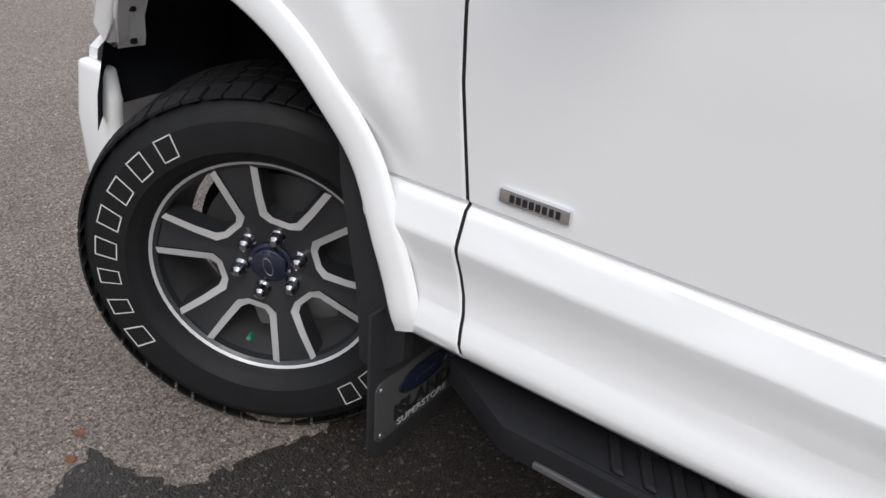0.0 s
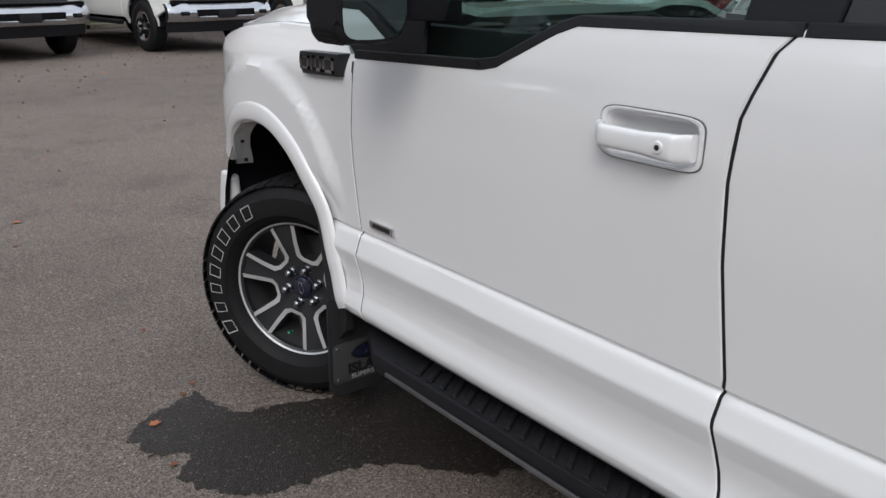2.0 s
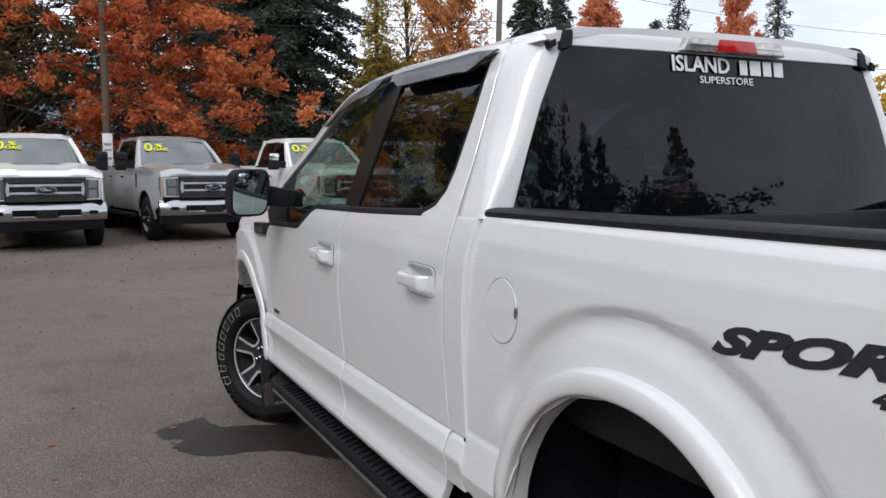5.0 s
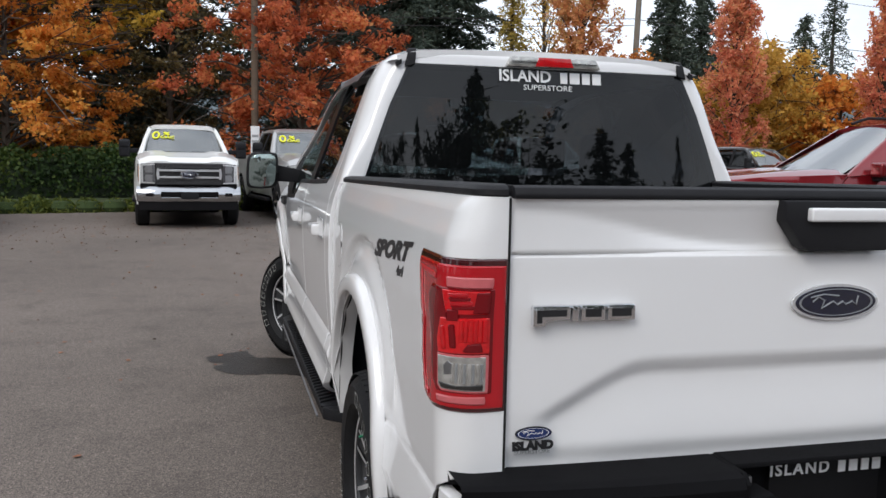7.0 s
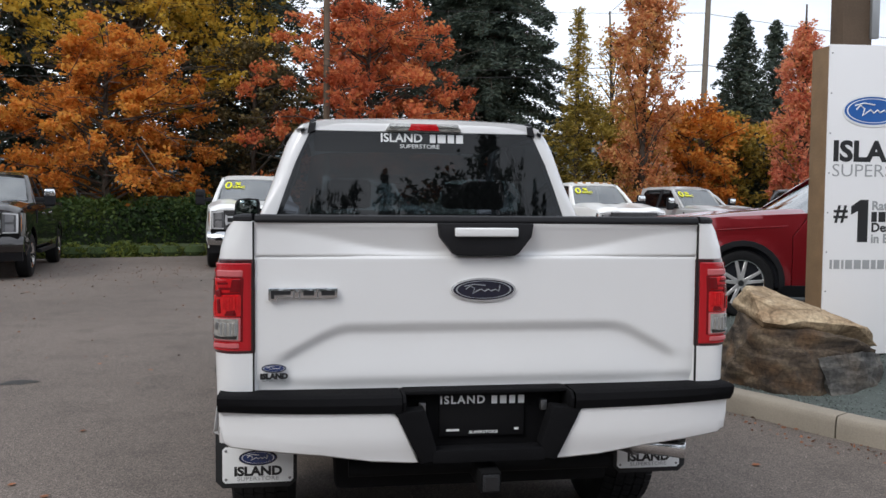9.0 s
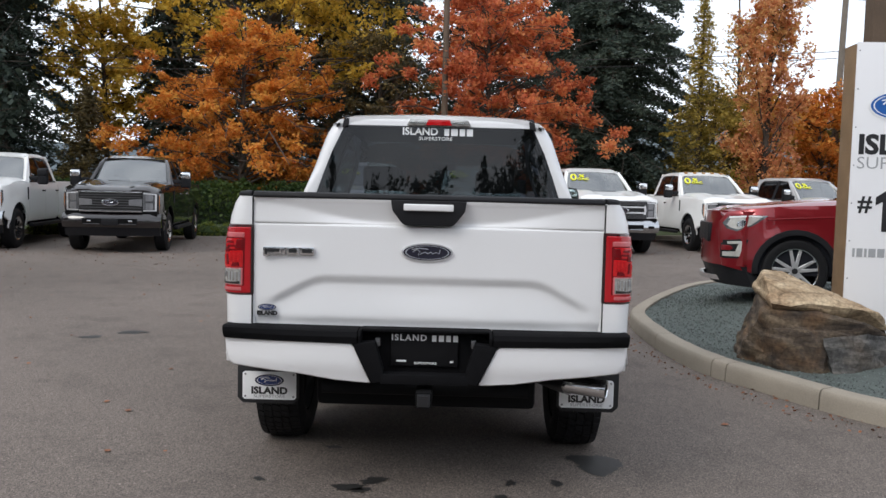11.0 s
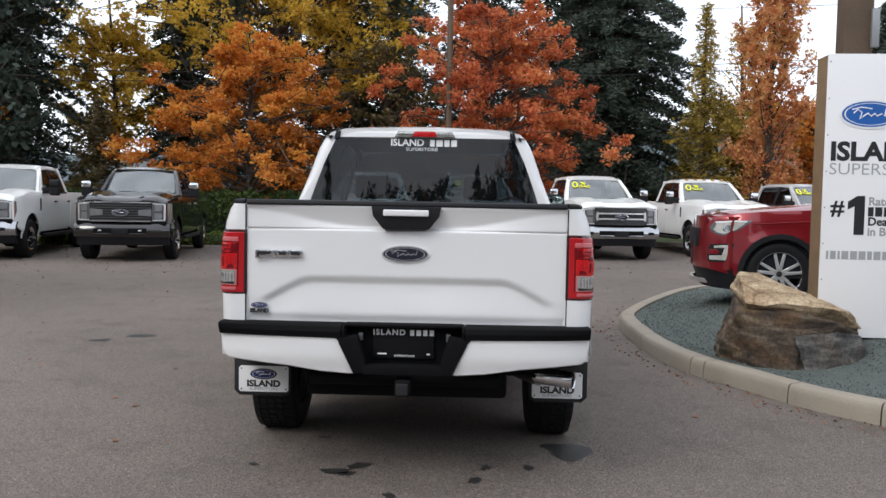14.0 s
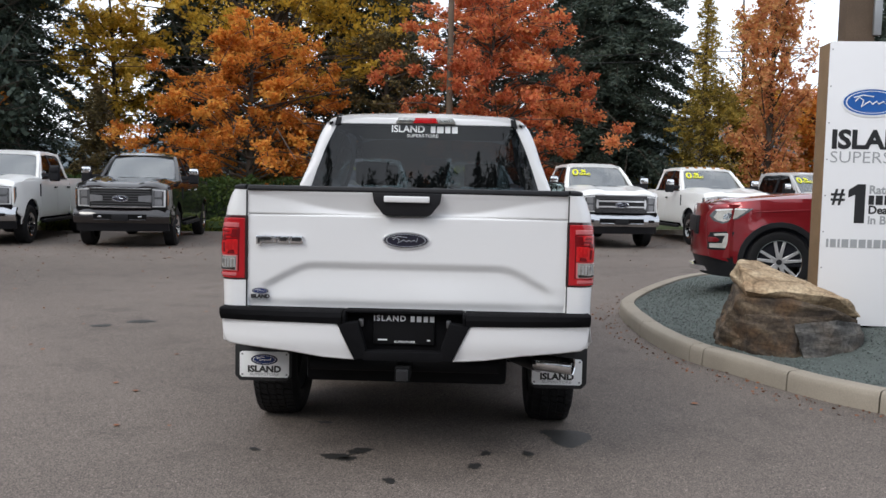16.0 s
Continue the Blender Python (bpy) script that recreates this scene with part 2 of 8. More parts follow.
L_OLIVE = leafmat("olive_leaves", (0.09, 0.09, 0.02), (0.22, 0.18, 0.03), (0.36, 0.26, 0.04))
L_OLIVEGOLD = leafmat("olive_gold_leaves", (0.17, 0.14, 0.035), (0.36, 0.27, 0.055), (0.50, 0.36, 0.08), 0.4)
L_CRIMSON = leafmat("crimson_leaves", (0.52, 0.20, 0.09), (0.70, 0.33, 0.15), (0.70, 0.45, 0.17), 0.55)
L_RED = leafmat("bright_red_leaves", (0.62, 0.19, 0.12), (0.78, 0.31, 0.19), (0.78, 0.42, 0.20), 0.6)
L_GOLD = leafmat("golden_leaves", (0.40, 0.22, 0.04), (0.62, 0.36, 0.07), (0.70, 0.46, 0.10), 0.5)
L_BROWN = leafmat("brown_olive_leaves", (0.075, 0.060, 0.028), (0.13, 0.10, 0.045), (0.20, 0.15, 0.06), 0.3)
L_SHRUB = leafmat("bright_shrub_leaves", (0.06, 0.085, 0.018), (0.12, 0.155, 0.03), (0.20, 0.22, 0.045), 0.35)
L_CONIFER = leafmat("conifer_needles", (0.046, 0.064, 0.054), (0.060, 0.082, 0.064), (0.078, 0.100, 0.072), 0.18)
L_HEDGE = leafmat("hedge_leaves", (0.018, 0.040, 0.010), (0.034, 0.066, 0.016), (0.07, 0.10, 0.02), 0.25)


def rock_mat(name, low, mid, high, stain, stained=0.5, tilt=(0.15, 0.32, 0)):
    """Bedded rock: three hues along tilted beds, rusty stains, dark cracks, grain and relief."""
    m = bpy.data.materials.new(name)
    m.use_nodes = True
    n, l = m.node_tree.nodes, m.node_tree.links
    b = n["Principled BSDF"]
    b.inputs["Roughness"].default_value = 0.85
    b.inputs["Specular IOR Level"].default_value = 0.3
    tc, mp = n.new("ShaderNodeTexCoord"), n.new("ShaderNodeMapping")
    mp.inputs["Rotation"].default_value, mp.inputs["Scale"].default_value = tilt, (1.5, 1.5, 5.5)
    l.new(tc.outputs["Object"], mp.inputs["Vector"])

    def tex(sc, det, src):
        t = n.new("ShaderNodeTexNoise")
        t.inputs["Scale"].default_value, t.inputs["Detail"].default_value = sc, det
        l.new(src, t.inputs["Vector"])
        return t
    lay, blots, grain = tex(2.4, 9, mp.outputs["Vector"]), tex(3.4, 6, tc.outputs["Object"]), tex(38, 6, tc.outputs["Object"])
    r = n.new("ShaderNodeValToRGB")
    e = r.color_ramp.elements
    e[0].position, e[0].color = 0.34, (*low, 1)
    e[1].position, e[1].color = 0.66, (*high, 1)
    e.new(0.5).color = (*mid, 1)
    l.new(lay.outputs["Fac"], r.inputs["Fac"])
    rr = n.new("ShaderNodeMapRange")
    rr.inputs["From Min"].default_value, rr.inputs["From Max"].default_value, rr.inputs["To Max"].default_value = 0.50, 0.68, stained
    l.new(blots.outputs["Fac"], rr.inputs["Value"])
    mx = n.new("ShaderNodeMixRGB")
    mx.inputs["Color2"].default_value = (*stain, 1)
    l.new(rr.outputs["Result"], mx.inputs["Fac"])
    l.new(r.outputs["Color"], mx.inputs["Color1"])
    g2 = n.new("ShaderNodeMapRange")
    g2.inputs["From Min"].default_value, g2.inputs["From Max"].default_value = 0.3, 0.7
    g2.inputs["To Min"].default_value, g2.inputs["To Max"].default_value = 0.62, 1.30
    l.new(grain.outputs["Fac"], g2.inputs["Value"])
    mu = n.new("ShaderNodeMixRGB")
    mu.blend_type = "MULTIPLY"
    mu.inputs["Fac"].default_value = 1.0
    l.new(mx.outputs["Color"], mu.inputs["Color1"])
    l.new(g2.outputs["Result"], mu.inputs["Color2"])
    ck, cr_ = n.new("ShaderNodeTexVoronoi"), n.new("ShaderNodeValToRGB")
    ck.feature = "DISTANCE_TO_EDGE"
    ck.inputs["Scale"].default_value = 1.9
    warp = n.new("ShaderNodeMixRGB")
    warp.inputs["Fac"].default_value = 0.22
    l.new(mp.outputs["Vector"], warp.inputs["Color1"])
    l.new(blots.outputs["Color"], warp.inputs["Color2"])
    l.new(warp.outputs["Color"], ck.inputs["Vector"])
    cr_.color_ramp.elements[0].position, cr_.color_ramp.elements[0].color = 0.0, (0.3, 0.27, 0.25, 1)
    cr_.color_ramp.elements[1].position, cr_.color_ramp.elements[1].color = 0.03, (1, 1, 1, 1)
    l.new(ck.outputs["Distance"], cr_.inputs["Fac"])
    m2 = n.new("ShaderNodeMixRGB")
    m2.blend_type = "MULTIPLY"
    m2.inputs["Fac"].default_value = 0.5
    l.new(mu.outputs["Color"], m2.inputs["Color1"])
    l.new(cr_.outputs["Color"], m2.inputs["Color2"])
    l.new(m2.outputs["Color"], b.inputs["Base Color"])
    bp = n.new("ShaderNodeBump")
    bp.inputs["Strength"].default_value, bp.inputs["Distance"].default_value = 0.9, 0.02
    l.new(lay.outputs["Fac"], bp.inputs["Height"])
    l.new(bp.outputs["Normal"], b.inputs["Normal"])
    return m


ROCKT = rock_mat("tan_rock", (0.22, 0.155, 0.095), (0.35, 0.26, 0.165), (0.46, 0.36, 0.24), (0.24, 0.14, 0.075), 0.45)
ROCKB = rock_mat("brown_rock", (0.028, 0.022, 0.018), (0.072, 0.054, 0.040), (0.14, 0.105, 0.070), (0.16, 0.085, 0.038), 0.55)
ROCKK = rock_mat("grey_rock", (0.040, 0.039, 0.038), (0.078, 0.075, 0.071), (0.13, 0.122, 0.110), (0.10, 0.066, 0.040), 0.4)

# ---- mesh helpers ----
from mathutils.geometry import tessellate_polygon


def finish(bm, name, material, sharp=38.0, smooth=True):
    bmesh.ops.recalc_face_normals(bm, faces=bm.faces)
    for f in bm.faces:
        f.smooth = smooth
    if smooth:
        lim = radians(sharp)
        for e in bm.edges:
            if len(e.link_faces) == 2 and e.calc_face_angle(0) > lim:
                e.smooth = False
    me = bpy.data.meshes.new(name)
    bm.to_mesh(me)
    bm.free()
    me.materials.append(material)
    return me


def part(name, bm, material, parent=None, label="", m=None, sharp=38.0, smooth=True):
    """Links a bmesh as one mesh object under a thing or a part."""
    ob = new(name, finish(bm, name, material, sharp, smooth))
    if parent:
        ob.parent = parent
    if m is not None:
        ob.matrix_basis = m
    if label:
        ob["label"] = label
    return ob


def thing(name, label, category, group="", kind="", m=None):
    ob = new(name)
    ob.empty_display_size = 0.2
    if m is not None:
        ob.matrix_basis = m
    return tagged(ob, label, category, group, kind)


def add_box(bm, x0, x1, y0, y1, z0, z1, bevel=0.0, seg=2, m=None):
    r = bmesh.ops.create_cube(bm, size=1)
    vs = r["verts"]
    for v in vs:
        v.co = Vector((x0 if v.co.x < 0 else x1, y0 if v.co.y < 0 else y1, z0 if v.co.z < 0 else z1))
    if m is not None:
        bmesh.ops.transform(bm, matrix=m, verts=vs)
    if bevel:
        es = list({e for v in vs for e in v.link_edges})
        bmesh.ops.bevel(bm, geom=es, offset=bevel, segments=seg, affect="EDGES", profile=0.6)
    return bm


def box(x0, x1, y0, y1, z0, z1, bevel=0.0, seg=2, m=None):
    return add_box(bmesh.new(), x0, x1, y0, y1, z0, z1, bevel, seg, m)


def add_prism(bm, pts, axis, a, b, bevel=0.0, seg=2):
    """A flat outline pulled along an axis from a to b. pts are the other two coordinates in x, y, z order."""
    def at(p, w):
        c = list(p)
        c.insert("xyz".index(axis), w)
        return Vector(c)
    lo = [bm.verts.new(at(p, a)) for p in pts]
    hi = [bm.verts.new(at(p, b)) for p in pts]
    fs = [bm.faces.new(lo), bm.faces.new(hi[::-1])]
    n = len(pts)
    for i in range(n):
        fs.append(bm.faces.new((lo[i], hi[i], hi[(i + 1) % n], lo[(i + 1) % n])))
    if bevel:
        bmesh.ops.bevel(bm, geom=list({e for f in fs for e in f.edges}), offset=bevel, segments=seg, affect="EDGES", profile=0.6)
    return bm


def prism(pts, axis, a, b, bevel=0.0, seg=2):
    return add_prism(bmesh.new(), pts, axis, a, b, bevel, seg)


def add_lathe(bm, profile, steps=48, axis="x", closed=False):
    """Turns (radius, along) points round an axis."""
    rings = []
    for k in range(steps):
        a = 2 * math.pi * k / steps
        c, s = math.cos(a), math.sin(a)
        ring = []
        for r, w in profile:
            ring.append(bm.verts.new({"x": (w, r * c, r * s), "y": (r * c, w, r * s), "z": (r * c, r * s, w)}[axis]))
        rings.append(ring)
    n = len(profile)
    for k in range(steps):
        p, q = rings[k], rings[(k + 1) % steps]
        for i in range(n if closed else n - 1):
            j = (i + 1) % n
            bm.faces.new((p[i], q[i], q[j], p[j]))
    bmesh.ops.remove_doubles(bm, verts=bm.verts, dist=1e-6)
    return bm


def lathe(profile, steps=48, axis="x", closed=False):
    return add_lathe(bmesh.new(), profile, steps, axis, closed)


def add_tube(bm, pts, radii, sides=10, caps=True):
    """A tube through points, with a radius at each."""
    rings, up0 = [], None
    pts = [Vector(p) for p in pts]
    for i, p in enumerate(pts):
        d = (pts[min(i + 1, len(pts) - 1)] - pts[max(i - 1, 0)]).normalized()
        if up0 is None:
            up0 = d.orthogonal().normalized()
        u = (up0 - d * up0.dot(d)).normalized()
        up0 = u
        w = d.cross(u)
        r = radii[i] if isinstance(radii, (list, tuple)) else radii
        rings.append([bm.verts.new(p + (u * math.cos(2 * math.pi * k / sides) + w * math.sin(2 * math.pi * k / sides)) * r) for k in range(sides)])
    for p, q in zip(rings, rings[1:]):
        for k in range(sides):
            bm.faces.new((p[k], p[(k + 1) % sides], q[(k + 1) % sides], q[k]))
    if caps:
        bm.faces.new(rings[0][::-1])
        bm.faces.new(rings[-1])
    return bm


def tube(pts, radii, sides=10, caps=True):
    return add_tube(bmesh.new(), pts, radii, sides, caps)


def ngrid(nu, nv, fn, bm=None, thick=None):
    """A surface fn(u, v) over the unit square; thick is a vector by which its back lies off."""
    bm = bm or bmesh.new()
    vs = [[bm.verts.new(fn(i / nu, j / nv)) for j in range(nv + 1)] for i in range(nu + 1)]
    for i in range(nu):
        for j in range(nv):
            bm.faces.new((vs[i][j], vs[i + 1][j], vs[i + 1][j + 1], vs[i][j + 1]))
    if thick is not None:
        off = Vector(thick)
        bs = [[bm.verts.new(v.co + off) for v in row] for row in vs]
        for i in range(nu):
            for j in range(nv):
                bm.faces.new((bs[i][j], bs[i][j + 1], bs[i + 1][j + 1], bs[i + 1][j]))
        ring = [(i, 0) for i in range(nu)] + [(nu, j) for j in range(nv)] + [(i, nv) for i in range(nu, 0, -1)] + [(0, j) for j in range(nv, 0, -1)]
        for a, b in zip(ring, ring[1:] + ring[:1]):
            bm.faces.new((vs[a[0]][a[1]], bs[a[0]][a[1]], bs[b[0]][b[1]], vs[b[0]][b[1]]))
    return bm


def sheet(outline, fn, step=0.06, depth=0.03, lip=0.003, zcuts=(), inward=None, ycuts=(), hole=None):
    """A body panel: an outline in two coordinates, cut into a fine net, laid on the surface fn(a, b) -> point, its rim
    rolled in by depth along inward."""
    tris = tessellate_polygon([[Vector((p[0], p[1], 0)) for p in outline]])
    polys = [[(float(outline[i][0]), float(outline[i][1])) for i in t] for t in tris]
    for k in (0, 1):
        lo, hi = min(p[k] for p in outline), max(p[k] for p in outline)
        cuts = list(np.arange(lo + step * 0.5, hi, step))
        cuts += [z for z in (zcuts if k else ycuts) if lo < z < hi]
        for c in cuts:
            nxt = []
            for p in polys:
                lows, highs = [], []
                for i in range(len(p)):
                    u, w = p[i], p[(i + 1) % len(p)]
                    du, dw = u[k] - c, w[k] - c
                    if du <= 1e-7:
                        lows.append(u)
                    if du >= -1e-7:
                        highs.append(u)
                    if (du < -1e-7 and dw > 1e-7) or (du > 1e-7 and dw < -1e-7):
                        t = du / (du - dw)
                        m = (u[0] + (w[0] - u[0]) * t, u[1] + (w[1] - u[1]) * t)
                        lows.append(m)
                        highs.append(m)
                if min(q[k] for q in p) >= c - 1e-7:
                    nxt.append(p)
                elif max(q[k] for q in p) <= c + 1e-7:
                    nxt.append(p)
                else:
                    nxt += [q for q in (lows, highs) if len(q) > 2]
            polys = nxt
    bm = bmesh.new()
    made = {}

    def vert(p):
        key = (round(p[0] * 20000), round(p[1] * 20000))
        if key not in made:
            made[key] = bm.verts.new((0, p[0], p[1]))
        return made[key]
    for p in polys:
        if hole:
            cy, cz = sum(q[0] for q in p) / len(p), sum(q[1] for q in p) / len(p)
            if hole[0] < cy < hole[1] and hole[2] < cz < hole[3]:
                continue
        vs = []
        for q in p:
            v = vert(q)
            if v not in vs:
                vs.append(v)
        if len(vs) > 2:
            try:
                bm.faces.new(vs)
            except ValueError:
                pass
    bm.normal_update()
    rim = [e for e in bm.edges if e.is_boundary]
    rv = {v for e in rim for v in e.verts}
    out = {}
    for v in rv:
        d = Vector((0, 0, 0))
        for e in v.link_edges:
            if e.is_boundary:
                fc = e.link_faces[0].calc_center_median()
                mid = (e.verts[0].co + e.verts[1].co) / 2
                t = (e.verts[1].co - e.verts[0].co).normalized()
                o = mid - fc
                o -= t * o.dot(t)
                d += o.normalized() if o.length > 1e-9 else Vector((0, 0, 0))
        out[v] = d.normalized() if d.length > 1e-9 else d
    flat = {v: v.co.copy() for v in bm.verts}
    inn = Vector(inward or (1, 0, 0))
    for v in list(bm.verts):
        v.co = fn(flat[v].y, flat[v].z)
    ring1, ring2 = {}, {}
    for v in rv:
        c = flat[v] + out[v] * lip
        ring1[v] = bm.verts.new(fn(c.y, c.z) + inn * lip * 1.2)
        ring2[v] = bm.verts.new(fn(c.y, c.z) + inn * depth)
    bm.normal_update()
    up = [f for f in bm.faces if f.normal.dot(inn) > 0]
    if len(up) * 2 > len(bm.faces):
        bmesh.ops.reverse_faces(bm, faces=bm.faces[:])
    for e in rim:
        a, b = e.verts
        bm.faces.new((a, b, ring1[b], ring1[a]))
        bm.faces.new((ring1[a], ring1[b], ring2[b], ring2[a]))
    return bm


def mirrored(bm):
    """The same mesh on the other side of x = 0."""
    b2 = bm.copy()
    for v in b2.verts:
        v.co.x = -v.co.x
    return b2


def both(name, bm, material, parent, label="", **kw):
    b2 = mirrored(bm)
    a = part(name, bm, material, parent, label, **kw)
    b = part(name, b2, material, parent, label, **kw)
    return a, b


def words(name, text, size, material, parent, m, depth=0.001, align="CENTER", bold=0.0, label="", xs=1.0, shear=0.0, space=1.0, fit=0.0):
    """Writing as a mesh, in the built-in font; fit is the width it is stretched to."""
    cu = bpy.data.curves.new(name, "FONT")
    cu.body, cu.size, cu.extrude, cu.align_x, cu.align_y, cu.offset, cu.shear = text, size, depth, align, "CENTER", bold, shear
    cu.resolution_u, cu.space_character = 3, space
    tmp = new("tmp", cu)
    deps = bpy.context.evaluated_depsgraph_get()
    me = bpy.data.meshes.new_from_object(tmp.evaluated_get(deps))
    bpy.data.objects.remove(tmp)
    bpy.data.curves.remove(cu)
    if fit:
        us = [v.co.x for v in me.vertices]
        xs = fit / (max(us) - min(us))
    me.transform(Matrix.Diagonal((xs, 1, 1, 1)))
    me.materials.clear()
    me.materials.append(material)
    ob = new(name, me)
    ob.parent = parent
    ob.matrix_basis = m
    if label:
        ob["label"] = label
    return ob


def bars(widths, h, gap, depth=0.002, bm=None, x0=0.0, y0=0.0):
    """Upright plain bars in a row, standing for letters: in the plane x, y, raised along z."""
    bm = bm or bmesh.new()
    x = x0
    for w in widths:
        add_box(bm, x, x + w, y0, y0 + h, 0, depth)
        x += w + gap
    return bm


def ellipse(a, b, n=40):
    return [(a * math.cos(2 * math.pi * k / n), b * math.sin(2 * math.pi * k / n)) for k in range(n)]


def oval_badge(parent, m, a, b, face=BLUE, rim=CHROME, mark=CHROME, name="oval_badge", thick=0.012):
    """An oval emblem: bright rim, enamel face, and a plain wavy bar for its script."""
    bm = prism(ellipse(a, b), "z", 0, thick * 0.6, 0.002)
    o = part(name, bm, rim, parent, "oval emblem with a bright rim", m=m)
    part("face", prism(ellipse(a * 0.93, b * 0.86), "z", thick * 0.55, thick * 0.8, 0.0015), face, o)
    part("ring", lathe([(1, -0.0004), (0.965, 0.0006), (0.93, -0.0004)], 40, "z"), mark, o, m=Matrix.Translation((0, 0, thick * 0.82)) @ Matrix.Diagonal((a * 0.86, b * 0.76, 1, 1)))
    bm = bmesh.new()
    pts = [(-0.55, 0.05), (-0.42, 0.32), (-0.28, 0.12), (-0.34, -0.32), (-0.2, -0.1), (-0.08, 0.06), (0.02, -0.14), (0.14, 0.05), (0.22, -0.12), (0.36, 0.04), (0.46, -0.14), (0.5, 0.36)]
    add_tube(bm, [(a * x, b * y, thick * 0.83) for x, y in pts], b * 0.05, 6)
    add_tube(bm, [(-a * 0.6, b * 0.3, thick * 0.83), (-a * 0.3, b * 0.46, thick * 0.83), (a * 0.05, b * 0.36, thick * 0.83)], b * 0.045, 6)
    part("script_bar", bm, mark, o)
    return o


def bar_row(name, widths, h, gap, material, parent, m, depth=0.002, label=""):
    """A row of plain bars that stand for letters, each a part of its own."""
    x = 0.0
    for w in widths:
        part(name, bars([w], h, gap, depth), material, parent, label, m=m @ Matrix.Translation((x, 0, 0)))
        x += w + gap

# ---- ground ----
def ground_mat(name="asphalt", dark=1.0, rough=0.82, glint=1.9):
    m = bpy.data.materials.new(name)
    m.use_nodes = True
    n, l = m.node_tree.nodes, m.node_tree.links
    b = n["Principled BSDF"]
    tc = n.new("ShaderNodeTexCoord")

    def tex(sc, det, kind="ShaderNodeTexNoise"):
        t = n.new(kind)
        t.inputs["Scale"].default_value = sc
        if kind == "ShaderNodeTexNoise":
            t.inputs["Detail"].default_value = det
        l.new(tc.outputs["Object"], t.inputs["Vector"])
        return t

    def ramp(src, p0, c0, p1, c1):
        r = n.new("ShaderNodeValToRGB")
        r.color_ramp.elements[0].position, r.color_ramp.elements[0].color = p0, (c0, c0, c0, 1)
        r.color_ramp.elements[1].position, r.color_ramp.elements[1].color = p1, (c1, c1, c1, 1)
        l.new(src, r.inputs["Fac"])
        return r.outputs["Color"]

    def mul(a, c):
        mx = n.new("ShaderNodeMixRGB")
        mx.blend_type = "MULTIPLY"
        mx.inputs["Fac"].default_value = 1
        l.new(a, mx.inputs["Color1"])
        l.new(c, mx.inputs["Color2"])
        return mx.outputs["Color"]
    base = n.new("ShaderNodeMixRGB")
    base.inputs["Color1"].default_value = (0.117 * dark, 0.0965 * dark, 0.084 * dark, 1)
    base.inputs["Color2"].default_value = (0.149 * dark, 0.124 * dark, 0.108 * dark, 1)
    l.new(tex(0.5, 6).outputs["Fac"], base.inputs["Fac"])
    vor = tex(175, 0, "ShaderNodeTexVoronoi")
    c = mul(base.outputs["Color"], ramp(vor.outputs["Color"], 0.1, 0.45, 0.9, 1.8))
    c = mul(c, ramp(tex(420, 2).outputs["Fac"], 0.3, 0.78, 0.7, 1.22))
    # pale aggregate specks; the wet patch's higher gain paints in its sparkle
    spk = tex(150, 0, "ShaderNodeTexVoronoi")
    c = mul(c, ramp(spk.outputs["Color"], 0.80, 1.0, 0.90, glint))
    c = mul(c, ramp(tex(0.16, 5).outputs["Fac"], 0.38, 0.80, 0.6, 1.08))
    c = mul(c, ramp(tex(2.3, 6).outputs["Fac"], 0.30, 0.80, 0.48, 1.0))
    l.new(c, b.inputs["Base Color"])
    b.inputs["Roughness"].default_value = rough
    b.inputs["Specular IOR Level"].default_value = 0.35
    bp = n.new("ShaderNodeBump")
    bp.inputs["Strength"].default_value, bp.inputs["Distance"].default_value = 0.55, 0.004
    l.new(vor.outputs["Distance"], bp.inputs["Height"])
    l.new(bp.outputs["Normal"], b.inputs["Normal"])
    return m


ASPHALT = ground_mat()
bm = bmesh.new()
bm.faces.new([bm.verts.new(p) for p in ((-600, -600, 0), (600, -600, 0), (600, 600, 0), (-600, 600, 0))])
tagged(part("ground", bm, ASPHALT, smooth=False), "grey worn asphalt of a dealership lot", "asphalt", kind="structure")


def blot(name, cx, cy, rx, ry, material, label, category, seed=0, rough=0.35, rot=0.0, n=72, z=0.003, lobes=()):
    """A stain with a ragged outline, a film on the asphalt."""
    bm = bmesh.new()
    c, s = math.cos(radians(rot)), math.sin(radians(rot))
    pts = []
    for k in range(n):
        a = 2 * math.pi * k / n
        p = Vector((math.cos(a), math.sin(a), 0))
        r = 1 + rough * (noise.noise(p * 1.3 + Vector((seed, 3.1, 0))) + 0.6 * noise.noise(p * 3.1 + Vector((seed, 0, 7.7))) + 0.4 * noise.noise(p * 8 + Vector((0, seed, 2.2))))
        for la, lw, lh in lobes:
            d = (math.degrees(a) - la + 180) % 360 - 180
            r += lh * math.exp(-(d / lw) ** 2)
        x, y = rx * r * p.x, ry * r * p.y
        pts.append((cx + c * x - s * y, cy + s * x + c * y, z))
    cen = bm.verts.new((cx, cy, z))
    vs = [bm.verts.new(p) for p in pts]
    for i in range(n):
        bm.faces.new((cen, vs[i], vs[(i + 1) % n]))
    return tagged(part(name, bm, material, smooth=False), label, category, kind="structure")


WET = ground_mat("wet_asphalt", 0.16, 0.5, 4.5)
OIL = mat("oil_stained_asphalt", (0.022, 0.021, 0.020), 0.6, vary=0.3, scale=9, fine=0.4, fscale=140, bump=0.5, bscale=140)
